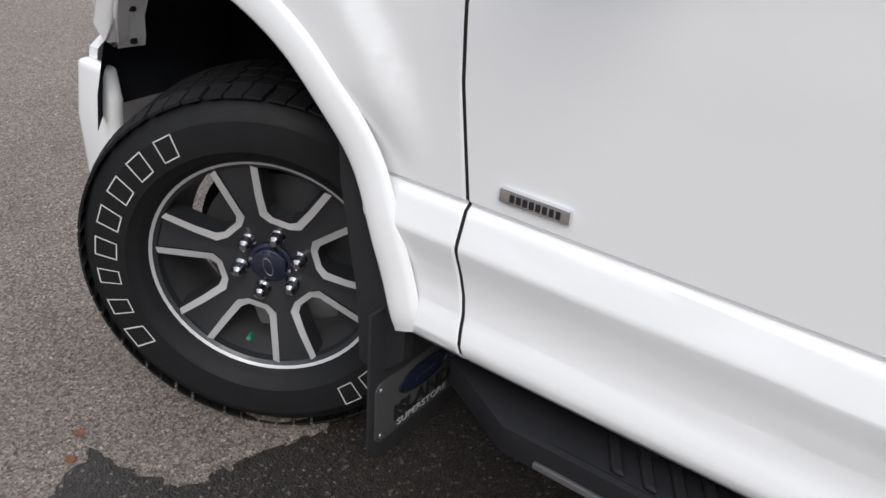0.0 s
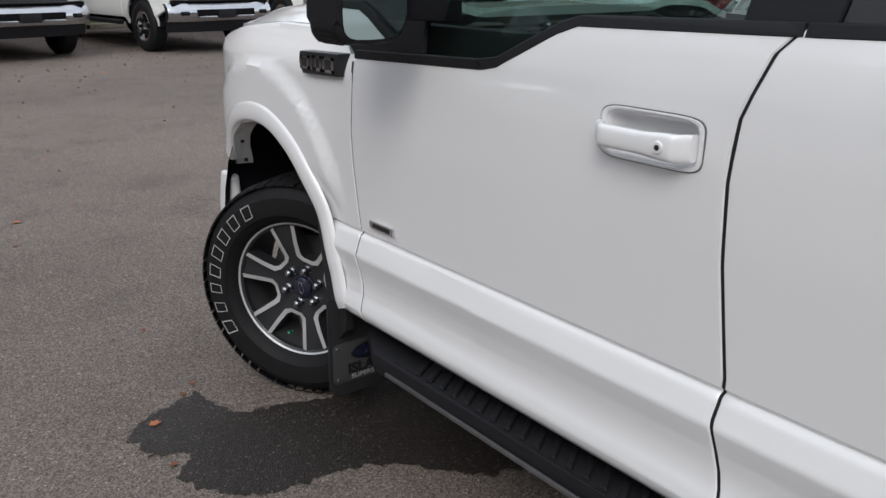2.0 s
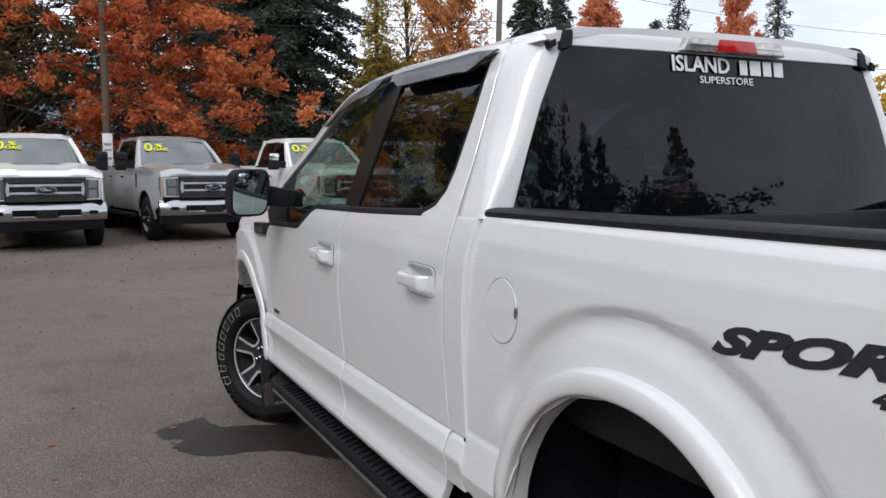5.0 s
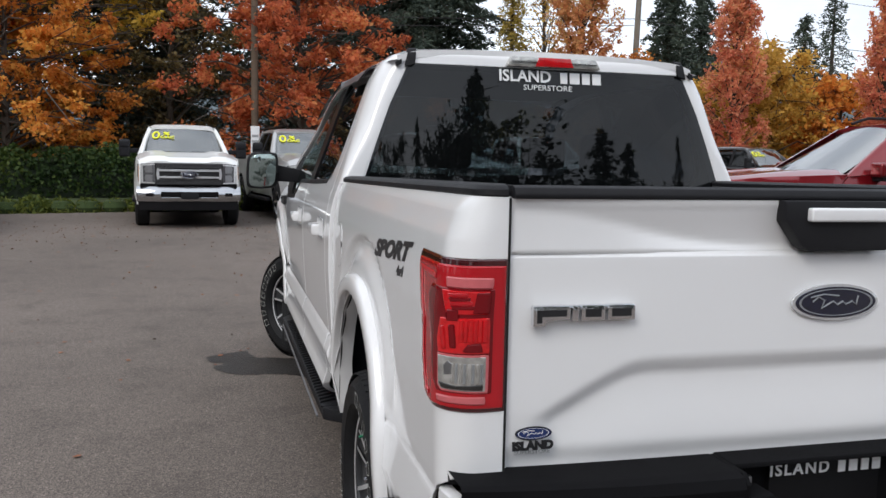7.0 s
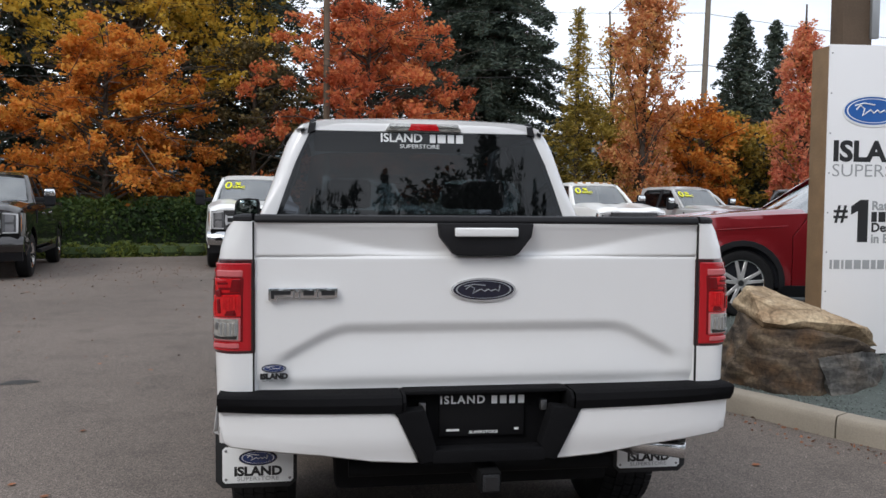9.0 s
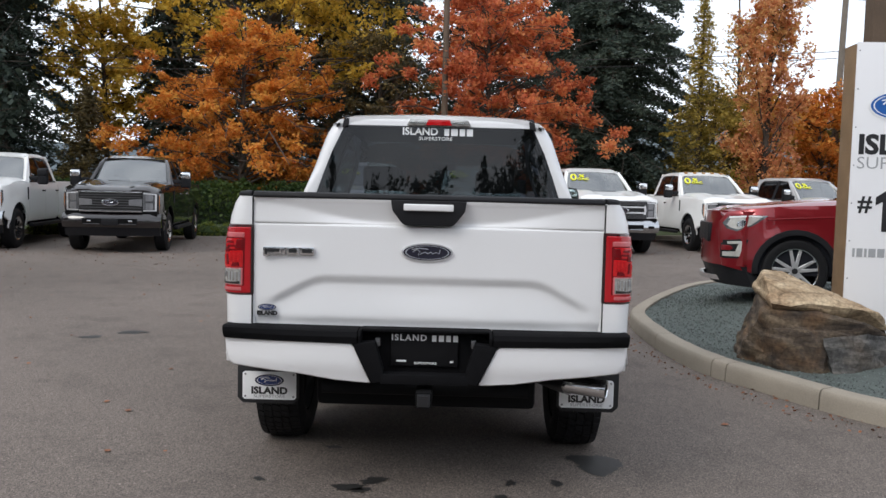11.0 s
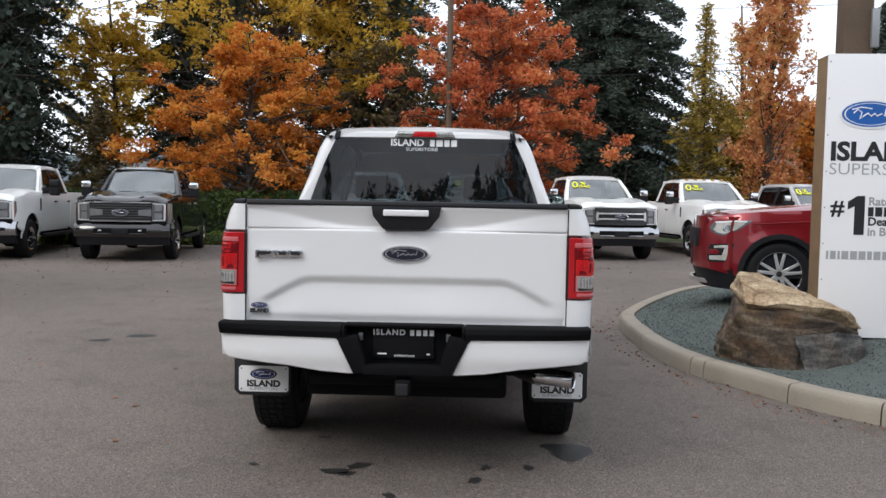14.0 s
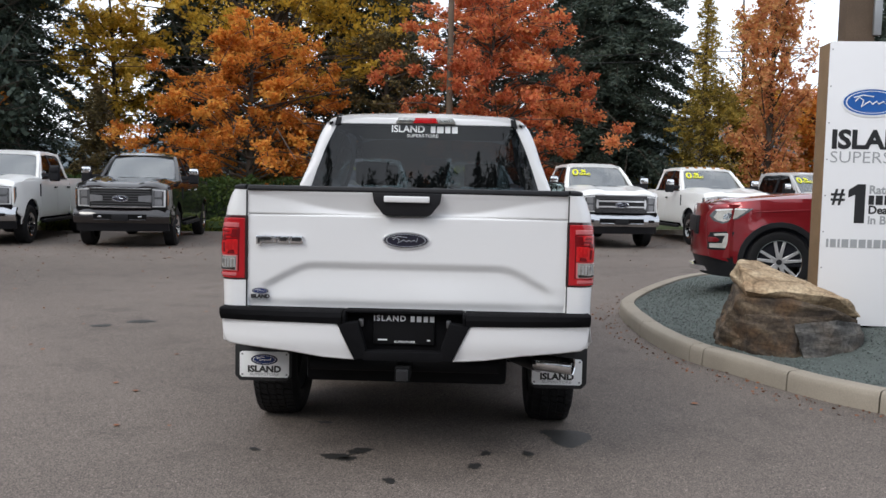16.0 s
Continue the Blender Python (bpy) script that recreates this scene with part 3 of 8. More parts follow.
# wet patch beside the front wheel: its outline as a smooth closed line with a ragged edge
def ragged(name, ctrl, amp, material, label, category, seed=1.0, z=0.003, fine=16):
    n = len(ctrl)
    pts = []
    for i in range(n):
        p0, p1, p2, p3 = [Vector(ctrl[(i + k) % n]) for k in (-1, 0, 1, 2)]
        for k in range(fine):
            t = k / fine
            q = 0.5 * ((2 * p1) + (p2 - p0) * t + (2 * p0 - 5 * p1 + 4 * p2 - p3) * t * t + (3 * p1 - p0 - 3 * p2 + p3) * t ** 3)
            v = Vector((q.x, q.y, 0))
            q = q + amp * Vector((noise.noise(v * 9 + Vector((seed, 0, 0))) + 0.8 * noise.noise(v * 27) + 0.5 * noise.noise(v * 70), noise.noise(v * 9 + Vector((0, seed, 5))) + 0.8 * noise.noise(v * 27 + Vector((3, 3, 3))) + 0.5 * noise.noise(v * 70 + Vector((1, 4, 3)))))
            pts.append((q.x, q.y))
    bm = bmesh.new()
    tris = tessellate_polygon([[Vector((x, y, 0)) for x, y in pts]])
    vs = [bm.verts.new((x, y, z)) for x, y in pts]
    for t in tris:
        bm.faces.new([vs[i] for i in t])
    return tagged(part(name, bm, material, smooth=False), label, category, kind="structure")


ragged("water_stain", [(-1.53, 5.08), (-1.40, 5.16), (-1.26, 5.19), (-1.20, 5.01), (-1.10, 4.96), (-1.0, 4.92), (-0.88, 4.88), (-0.60, 4.98), (-0.30, 4.80), (-0.25, 4.35), (-0.45, 4.10), (-0.72, 4.14), (-0.86, 4.27), (-1.04, 4.43), (-1.22, 4.46), (-1.36, 4.50), (-1.48, 4.60), (-1.50, 4.72), (-1.44, 4.83), (-1.55, 4.92)], 0.034, WET, "dark wet patch with a ragged edge by the wheel", "wet patch")
ragged("oil_stain", [(0.80, 0.93), (0.92, 0.98), (1.06, 0.95), (1.10, 0.84), (1.03, 0.70), (0.95, 0.62), (0.86, 0.72), (0.84, 0.82)], 0.02, OIL, "dark oil spot on the asphalt", "oil stain", 4.0)
for k, (x, y, r) in enumerate([(-0.38, 0.35, 0.05), (-0.31, 0.31, 0.035), (-0.27, 0.45, 0.05), (0.385, 0.25, 0.035), (0.45, 0.47, 0.03), (0.69, 0.49, 0.03), (-0.05, -0.02, 0.03), (-0.857, 0.43, 0.025), (-1.0, 2.1, 0.07), (-0.55, 1.0, 0.03), (-3.1, 4.6, 0.10), (-3.4, 4.3, 0.07)]):
    blot("oil_drip", x, y, r * 1.5, r, OIL, "small dark oil drip on the asphalt", "oil stain", k * 1.7, 0.5, 20 * k, 28, 0.003)

# ---- the pickup being walked round ----
CX = 0.0
pickup = thing("pickup_truck", "white crew-cab pickup truck parked on grey asphalt, front wheels turned", "truck", m=pose(CX, 0, 0))

CAB_Z = [0.45, 0.475, 0.495, 0.515, 0.54, 0.565, 0.60, 0.64, 0.683, 0.690, 0.697, 0.748, 0.755, 0.759, 0.766, 0.90, 1.05, 1.20, 1.30, 1.36, 1.40, 1.47, 1.60, 1.75, 1.85, 1.92, 1.955, 1.985]
CAB_X = [0.945, 0.980, 0.998, 1.004, 0.999, 0.991, 0.988, 0.993, 1.0035, 1.0045, 1.003, 0.985, 0.9745, 0.9745, 0.982, 0.990, 0.998, 0.999, 0.992, 0.980, 0.967, 0.942, 0.893, 0.838, 0.800, 0.760, 0.722, 0.66]
BOX_Z = [0.45, 0.56, 0.66, 0.78, 0.79, 0.82, 1.00, 1.20, 1.30, 1.37, 1.43, 1.455, 1.478]
BOX_X = [0.945, 0.975, 0.999, 0.982, 0.977, 0.979, 0.984, 0.982, 0.974, 0.963, 0.944, 0.927, 0.900]


def smooth01(t):
    t = max(0.0, min(1.0, t))
    return t * t * (3 - 2 * t)


def cab_w(y, z):
    w = float(np.interp(z, CAB_Z, CAB_X))
    if y > 3.2 and z > 1.40:   # the greenhouse narrows to the front
        w -= 0.045 * smooth01((y - 3.2) / 1.3) * smooth01((z - 1.4) / 0.4)
    return w


def fender_w(y, z):
    w = cab_w(min(y, 4.5), z)
    q = math.sqrt(((y - 5.05) / 0.50) ** 2 + (max(0.0, z - 0.75) / 0.46) ** 2)
    w += 0.022 * max(0.0, min(1.0, (1.0 - q) / 0.04)) * smooth01((z - 0.78) / 0.14)
    if z > 1.2:
        w -= 0.05 * smooth01((z - 1.2) / 0.14)
    if y > 5.15:
        w -= 0.62 * (y - 5.15) ** 2
    return w


def lift(z):
    """The cab's upper half is a little taller than its profile."""
    return z if z < 1.40 else 1.40 + (z - 1.40) * 1.065


def cab_pt(y, z, off=0.0):
    return Vector((-cab_w(y, z) + off, y, lift(z)))


def fender_pt(y, z):
    return Vector((-fender_w(y, z), y, z))


RC = 0.085


def box_pt(a, z, off=0.0):
    """The box side; past the rear corner it runs round to the tailgate."""
    w = float(np.interp(z, BOX_Z, BOX_X))
    q = math.sqrt(((a - 1.31) / 0.61) ** 2 + (max(0.0, z - 0.79) / 0.49) ** 2)
    w -= 0.020 * max(0.0, min(1.0, (1.0 - q) / 0.045)) * (1 - smooth01((1.0 - q - 0.06) / 0.30)) * smooth01((z - 0.84) / 0.16)
    w += 0.014 * smooth01((0.94 - q) / 0.14)
    s = 0.275 - a
    if s <= 0:
        return Vector((-w + off, a, z))
    g = s / RC
    rc = min(RC, w - 0.858)
    if g < math.pi / 2:
        d = Vector((-math.sin(math.pi / 2 - g), -math.cos(math.pi / 2 - g), 0))
        return Vector((-(w - rc), 0.19 + rc, z)) + d * (rc - off)
    f = min(1.0, (s - RC * math.pi / 2) / 0.03)
    return Vector((-(w - rc) * (1 - f) - 0.8455 * f, 0.19 + off, z))


ARCH_F = [(4.535, 0.479), (4.572, 0.486), (4.594, 0.520), (4.628, 0.620), (4.676, 0.748), (4.742, 0.850), (4.828, 0.934), (4.945, 0.992), (5.06, 1.006), (5.18, 0.985), (5.29, 0.92), (5.38, 0.81), (5.43, 0.69), (5.45, 0.60)]
ARCH_R = [(1.83, 0.50), (1.81, 0.68), (1.755, 0.83), (1.65, 0.96), (1.51, 1.045), (1.34, 1.078), (1.16, 1.06), (1.01, 0.98), (0.91, 0.86), (0.85, 0.72), (0.83, 0.55)]

ZC = (0.465, 0.475, 0.485, 0.495, 0.505, 0.515, 0.5275, 0.54, 0.5525, 0.565, 0.58, 0.60, 0.62, 0.64, 0.66, 0.683, 0.690, 0.697, 0.72, 0.73, 0.748, 0.755, 0.759, 0.766, 0.80, 1.30, 1.33, 1.36, 1.40, 1.43)
# panels
fr_gap = [(4.440, 0.458), (4.446, 0.505), (4.452, 0.571), (4.466, 0.678), (4.466, 0.764), (4.482, 0.95), (4.482, 1.06), (4.462, 1.25)]
fend = [(y + 0.006, z) for y, z in fr_gap] + [(4.452, 1.315), (4.7, 1.325), (5.0, 1.325), (5.25, 1.30), (5.45, 1.26), (5.60, 1.205), (5.66, 1.10), (5.68, 0.95), (5.66, 0.79), (5.43, 0.785)]
fend += ARCH_F[::-1][2:] + [(4.500, 0.472)]
both("front_fender", sheet(fend, fender_pt, 0.024, zcuts=ZC), WHITE, pickup)
mid_gap = [(3.185, 0.458), (3.197, 0.515), (3.222, 0.64), (3.232, 0.705), (3.228, 0.785), (3.252, 1.0), (3.258, 1.15), (3.250, 1.26), (3.21, 1.37), (3.178, 1.405)]
fd = [(y - 0.006, z) for y, z in fr_gap] + [(4.44, 1.268), (4.30, 1.275), (3.93, 1.286), (3.87, 1.295), (3.70, 1.378), (3.65, 1.392)] + [(y + 0.0065, z) for y, z in mid_gap[::-1]]
CUP_F, CUP_R = (3.310, 3.548, 1.152, 1.252), (2.280, 2.510, 1.164, 1.266)


def cup_hole(c):
    ym, zm, hy, hz = (c[0] + c[1]) / 2, (c[2] + c[3]) / 2, (c[1] - c[0]) / 2, (c[3] - c[2]) / 2
    return (ym - 0.90 * hy, ym + 0.90 * hy, zm - 0.84 * hz, zm + 0.84 * hz)


hf, hr = cup_hole(CUP_F), cup_hole(CUP_R)
front_doors = both("front_door", sheet(fd, cab_pt, 0.05, zcuts=ZC + hf[2:], ycuts=hf[:2], hole=hf), WHITE, pickup)
rear_gap = [(2.212, 0.60), (2.206, 0.70), (2.208, 0.80), (2.222, 1.0), (2.222, 1.2), (2.214, 1.35), (2.212, 1.6), (2.228, 1.8), (2.25, 1.90), (2.28, 1.945)]
dlo_rear = [(2.47, 1.425), (2.385, 1.452), (2.335, 1.50), (2.318, 1.56), (2.305, 1.75), (2.312, 1.86), (2.33, 1.895)]
top_rail = [(2.6, 1.955), (3.1, 1.958), (3.45, 1.945), (3.75, 1.90), (4.05, 1.785), (4.35, 1.575)]
rd = [(y - 0.0065, z) for y, z in mid_gap] + dlo_rear + [(3.18, 1.905), (3.18, 1.957), (2.6, 1.955)] + [(y + 0.006, z) for y, z in rear_gap[::-1]] + [(2.235, 0.52), (2.30, 0.458)]
rear_doors = both("rear_door", sheet(rd, cab_pt, 0.05, zcuts=ZC + hr[2:], ycuts=hr[:2], hole=hr), WHITE, pickup)
# front door's upper frame along the windscreen pillar
fu = [(3.19, 1.905), (3.42, 1.892), (3.70, 1.845), (4.00, 1.728), (4.34, 1.50), (4.55, 1.335), (4.60, 1.335), (4.39, 1.535), (4.05, 1.77), (3.75, 1.893), (3.45, 1.94), (3.19, 1.957)]
both("door_frame", sheet(fu, cab_pt, 0.06), WHITE, pickup)
# cab corner behind the rear door
cc = [(y - 0.006, z) for y, z in rear_gap if z < 1.4] + [(2.207, 1.43), (2.076, 1.43), (2.090, 1.3), (2.094, 1.0), (2.094, 0.6)]


both("cab_corner", sheet(cc, cab_pt, 0.04, zcuts=ZC), WHITE, pickup)
# box sides, running round to the tailgate
A0 = 0.275 - RC * math.pi / 2 - 0.03
lamp_cut = [(A0, 0.988), (0.31, 0.986), (0.345, 0.996), (0.372, 1.03), (0.386, 1.10), (0.392, 1.165), (0.432, 1.235), (0.458, 1.29), (0.462, 1.318), (0.452, 1.328), (A0, 1.330)]
bx = [(2.088, 0.62), (2.088, 1.0), (2.084, 1.25), (2.076, 1.36), (2.056, 1.442), (1.20, 1.455), (0.40, 1.468), (0.25, 1.464), (A0, 1.462)] + lamp_cut[::-1] + [(A0, 0.840), (0.20, 0.838), (0.27, 0.80), (0.30, 0.68), (0.52, 0.60), (0.80, 0.52)] + ARCH_R[::-1] + [(1.89, 0.55)]


both("box_side", sheet(bx, box_pt, 0.017, inward=(0.6, 0.8, 0), zcuts=(0.56, 0.66, 0.78, 0.79, 0.82, 1.30, 1.37, 1.43)), WHITE, pickup)

# dark seals behind the shut lines
def seal(line, fn, wid=0.010, off=0.0035):
    a_ = [(y - wid, z) for y, z in line]
    b_ = [(y + wid, z) for y, z in line]
    return sheet(a_ + b_[::-1], lambda y, z: fn(y, z) + Vector((off, 0, 0)), 0.06, 0.004, 0.001, zcuts=ZC)


both("door_seal", seal(fr_gap, cab_pt), SEAL, pickup)
both("door_seal", seal(mid_gap, cab_pt), SEAL, pickup)
both("door_seal", seal(rear_gap, cab_pt), SEAL, pickup)
both("cab_seal", seal([(2.091, 0.62), (2.091, 1.0), (2.086, 1.30), (2.066, 1.42)], lambda y, z: box_pt(y, z), 0.020, 0.006), SEAL, pickup)

# wheel arch flares
def flare(arch, wfn, wid, proud=0.0, deep=0.032):
    n = len(arch)
    cen = Vector((sum(p[0] for p in arch) / n, 0.40))
    prof = [(0.0, -deep), (0.0, 0.002), (0.003, 0.008), (0.010, 0.0115), (wid * 0.5, 0.0105), (wid * 0.80, 0.008), (wid * 0.95, 0.004 - 0.3 * proud), (wid, -0.005 - proud)]
    # resample the arch smoothly
    fine = []
    for i in range(n - 1):
        p0, p1, p2, p3 = [Vector(arch[max(0, min(n - 1, i + k))]) for k in (-1, 0, 1, 2)]
        for k in range(5):
            t = k / 5
            fine.append(0.5 * ((2 * p1) + (p2 - p0) * t + (2 * p0 - 5 * p1 + 4 * p2 - p3) * t * t + (3 * p1 - p0 - 3 * p2 + p3) * t ** 3))
    fine.append(Vector(arch[-1]))
    rows = []
    for i, p in enumerate(fine):
        d = (fine[min(i + 1, len(fine) - 1)] - fine[max(i - 1, 0)]).normalized()
        nn = Vector((d.y, -d.x))
        if nn.dot(p - cen) < 0:
            nn = -nn
        rows.append([(p + nn * o * (0.6 + 0.4 * smooth01((i + 1) / 8)), h) for o, h in prof])
    bm = bmesh.new()
    vs = []
    bases = [max(wfn(row[-1][0].x, max(row[-1][0].y, 0.5) + dz) for dz in (-0.03, 0.0, 0.03)) for row in rows]
    for k in range(6):
        bases = [(bases[max(0, i - 1)] + bases[i] + bases[min(len(bases) - 1, i + 1)]) / 3 for i in range(len(bases))]
    for i, (row, base) in enumerate(zip(rows, bases)):
        row = [(q, h if h < 0 else h * smooth01((i + 1) / 8)) for q, h in row]
        vs.append([bm.verts.new((-base - proud * smooth01((i + 1) / 8) - h, q.x, q.y)) for q, h in row])
    for a, b in zip(vs, vs[1:]):
        for k in range(len(prof) - 1):
            bm.faces.new((a[k], a[k + 1], b[k + 1], b[k]))
    bm.faces.new(vs[0])
    bm.faces.new(vs[-1][::-1])
    return bm


both("wheel_flare", flare([(4.580, 0.482)] + ARCH_F[2:-2], fender_w, 0.066), WHITE, pickup, sharp=50)
both("wheel_flare", flare(ARCH_R, lambda y, z: -box_pt(y, z).x, 0.064, 0.018, 0.075), WHITE, pickup, sharp=50)

# black guard strip inside the front arch, and the folded lip at its front with two slots
both("arch_guard", sheet([(4.655, 0.72), (4.630, 0.665), (4.604, 0.59), (4.580, 0.51), (4.585, 0.40), (4.640, 0.34), (4.684, 0.36), (4.690, 0.495), (4.712, 0.608), (4.730, 0.712), (4.735, 0.80), (4.700, 0.795)], lambda y, z: Vector((-0.978, y, z)), 0.08, 0.03, 0.003), PLASTIC2, pickup, "black guard strip in the wheel arch")
lip = bmesh.new()
rows_ = [[lip.verts.new((-fender_w(y, z) + d, y - 0.25 * d, z)) for d in (0.004, 0.02, 0.045, 0.062)] for y, z in ((5.02, 1.004), (5.10, 0.999), (5.18, 0.983), (5.24, 0.952), (5.29, 0.918), (5.34, 0.868), (5.38, 0.815), (5.405, 0.787))]
for ra, rb in zip(rows_, rows_[1:]):
    for k in range(3):
        lip.faces.new((ra[k], ra[k + 1], rb[k + 1], rb[k]))
both("arch_lip", lip, WHITE, pickup)
for yy, zz in ((5.386, 0.806), (5.318, 0.893)):
    both("lip_slot", box(-fender_w(yy, zz) + 0.030, -fender_w(yy, zz) + 0.040, yy - 0.016, yy - 0.004, zz - 0.006, zz + 0.006), DECALB, pickup)
# wheel housings, floor and chassis
for yc, arch in ((4.98, ARCH_F), (1.31, ARCH_R)):
    bm = bmesh.new()
    vs = []
    for y, z in arch:
        vs.append([bm.verts.new((-0.985, y, z)), bm.verts.new((-0.93, y + (y - yc) * 0.10, z + 0.03)), bm.verts.new((-0.58, y + (y - yc) * 0.10, z + 0.03)), bm.verts.new((-0.56, yc, 0.45))])
    for a, b in zip(vs, vs[1:]):
        for k in (0, 1, 2):
            bm.faces.new((a[k], a[k + 1], b[k + 1], b[k]))
    both("wheel_housing", bm, LINER, pickup)
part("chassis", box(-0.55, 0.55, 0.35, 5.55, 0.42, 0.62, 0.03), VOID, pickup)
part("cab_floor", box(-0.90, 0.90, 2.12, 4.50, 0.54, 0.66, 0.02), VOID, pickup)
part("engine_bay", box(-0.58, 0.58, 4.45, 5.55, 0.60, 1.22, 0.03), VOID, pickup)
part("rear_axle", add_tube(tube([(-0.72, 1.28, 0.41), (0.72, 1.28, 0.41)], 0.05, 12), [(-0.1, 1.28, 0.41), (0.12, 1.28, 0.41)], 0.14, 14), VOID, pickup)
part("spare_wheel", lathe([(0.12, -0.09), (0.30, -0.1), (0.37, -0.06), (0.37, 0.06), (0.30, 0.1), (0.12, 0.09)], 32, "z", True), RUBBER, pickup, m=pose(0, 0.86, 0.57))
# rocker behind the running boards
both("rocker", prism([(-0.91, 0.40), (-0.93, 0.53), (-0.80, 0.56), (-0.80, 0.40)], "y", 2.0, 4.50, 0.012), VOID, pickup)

# roof: a shell from the rear edge to the windscreen
def roof_pt(u, v):
    y = 2.085 + (3.80 - 2.085) * v
    drop = 0.016 * smooth01((2.2 - y) / 0.12) + 0.075 * smooth01((y - 3.2) / 0.65) ** 1.6
    half = 0.702 - 0.03 * smooth01((y - 3.2) / 0.7)
    x = -half + 2 * half * u
    e = abs(x) / half
    z = 2.005 - 0.022 * e ** 2.0 - 0.020 * max(0, (e - 0.82) / 0.18) ** 2 - drop
    rib = 0.006 * (smooth01((abs(abs(x) - 0.25) - 0.08) / 0.03) - 1) * smooth01((y - 2.3) / 0.1) * smooth01((3.6 - y) / 0.2)
    return Vector((x, y, lift(z) + rib))


part("roof", ngrid(56, 36, roof_pt, thick=(0, 0, -0.03)), WHITE, pickup)
for s in (-1, 1):
    part("roof_rail_strip", ngrid(2, 24, lambda u, v: Vector((s * (0.690 + 0.022 * u - 0.03 * smooth01((2.075 + 1.65 * v - 3.2) / 0.7)), 2.075 + 1.65 * v, 1.980 - 0.012 * u - 0.012 * smooth01((2.2 - 2.075 - 1.65 * v) / 0.12) - 0.075 * smooth01((2.075 + 1.65 * v - 3.2) / 0.65) ** 1.6)), thick=(0, 0, -0.02)), PLASTIC, pickup, "black roof rail strip")
    # side rail between door top and roof
    part("roof_rail", ngrid(4, 30, lambda u, v: Vector((s * (cab_w(2.09 + 1.66 * v, 1.925 + 0.05 * u - 0.075 * smooth01((2.09 + 1.66 * v - 3.2) / 0.65) ** 1.6) - 0.012), 2.09 + 1.66 * v, lift(1.925 + 0.038 * u - 0.026 * u * smooth01((2.24 - 2.09 - 1.66 * v) / 0.14) - 0.095 * smooth01((2.09 + 1.66 * v - 3.2) / 0.65) ** 1.6)))), WHITE, pickup)
    part("corner_seam", sheet([(s * 0.634, 1.913), (s * 0.625, 1.977), (s * 0.656, 1.974), (s * 0.672, 1.902)], lambda x, z: Vector((x, 2.085 - 0.075 * (1.97 - z) / 0.5 + 0.05 * (abs(x) / 0.9) ** 4 - 0.016 + 0.03 * smooth01((z - 1.955) / 0.04), lift(z) + 0.004)), 0.02, 0.03, inward=(0, 1, 0)), PLASTIC, pickup, "black rubber seam end")

# cab back: rear wall, header, rear window
def back_y(z):
    return 2.085 - 0.075 * (1.97 - z) / 0.5 if z > 1.3 else 1.985


def back_pt(x, z, off=0.0):
    return Vector((x, back_y(z) + off + 0.05 * (abs(x) / 0.9) ** 4, lift(z)))


GW = [(1.40, 0.872), (1.47, 0.846), (1.60, 0.80), (1.75, 0.742), (1.90, 0.668), (1.918, 0.62)]
gl = [(-w, z) for z, w in GW] + [(w, z) for z, w in GW[::-1]]
rear_window = part("rear_window", sheet(gl, lambda x, z: back_pt(x, z, 0.002), 0.08, 0.006, inward=(0, 1, 0)), GLASSD, pickup, "dark tinted rear window with a white sticker")
GP = GW[:-1] + [(1.957, 0.640)]


def rear_corner(u, v):
    """The pillar from the rear glass round to the door's shut line, a rounded corner in plan."""
    z = 1.43 + (1.957 - 1.43) * v
    gw = float(np.interp(z, [p[0] for p in GP], [p[1] for p in GP]))
    yb = float(np.interp(z, [p[1] for p in rear_gap], [p[0] for p in rear_gap])) - 0.006
    a = Vector((-gw, back_pt(gw, z).y, lift(z)))
    b = Vector((-cab_w(yb, z), yb, lift(z)))
    c = Vector((b.x, a.y, lift(z)))
    k = 0.30 + 0.62 * smooth01(v / 0.5)      # how much of the corner is rounded off
    p, q = c.lerp(a, k), c.lerp(b, k)
    if u < 0.2:
        return a.lerp(p, u / 0.2)
    if u > 0.8:
        return q.lerp(b, (u - 0.8) / 0.2)
    t = (u - 0.2) / 0.6
    return p * (1 - t) ** 2 + c * (2 * t * (1 - t)) + q * t * t


both("rear_pillar", ngrid(20, 18, rear_corner, thick=(0.02, 0.02, 0)), WHITE, pickup, sharp=60)
part("roof_header", sheet([(-0.66, 1.921), (0.66, 1.921), (0.66, 1.962), (0.4, 1.981), (0, 1.988), (-0.4, 1.981), (-0.66, 1.962)], lambda x, z: back_pt(x, z, -0.004 + 0.03 * smooth01((z - 1.955) / 0.04)), 0.05, 0.03, inward=(0, 1, 0)), WHITE, pickup)
part("cab_back", box(-0.90, 0.90, 2.04, 2.075, 0.62, 1.425, 0.01), WHITE, pickup)
# third brake light
chmsl = part("high_brake_light", prism([(-0.225, 1.957), (0.225, 1.957), (0.20, 2.002), (-0.20, 2.002)], "y", 2.045, 2.10, 0.008), CLEARLENS, pickup, "clear and red high brake light")
part("red_lens", prism([(-0.092, 1.960), (0.092, 1.960), (0.075, 2.0), (-0.075, 2.0)], "y", 2.040, 2.06, 0.004), REDLENS, chmsl)
part("sticker_line", box(-0.2, 0.2, 2.0405, 2.046, 1.977, 1.980), CHROME, chmsl)

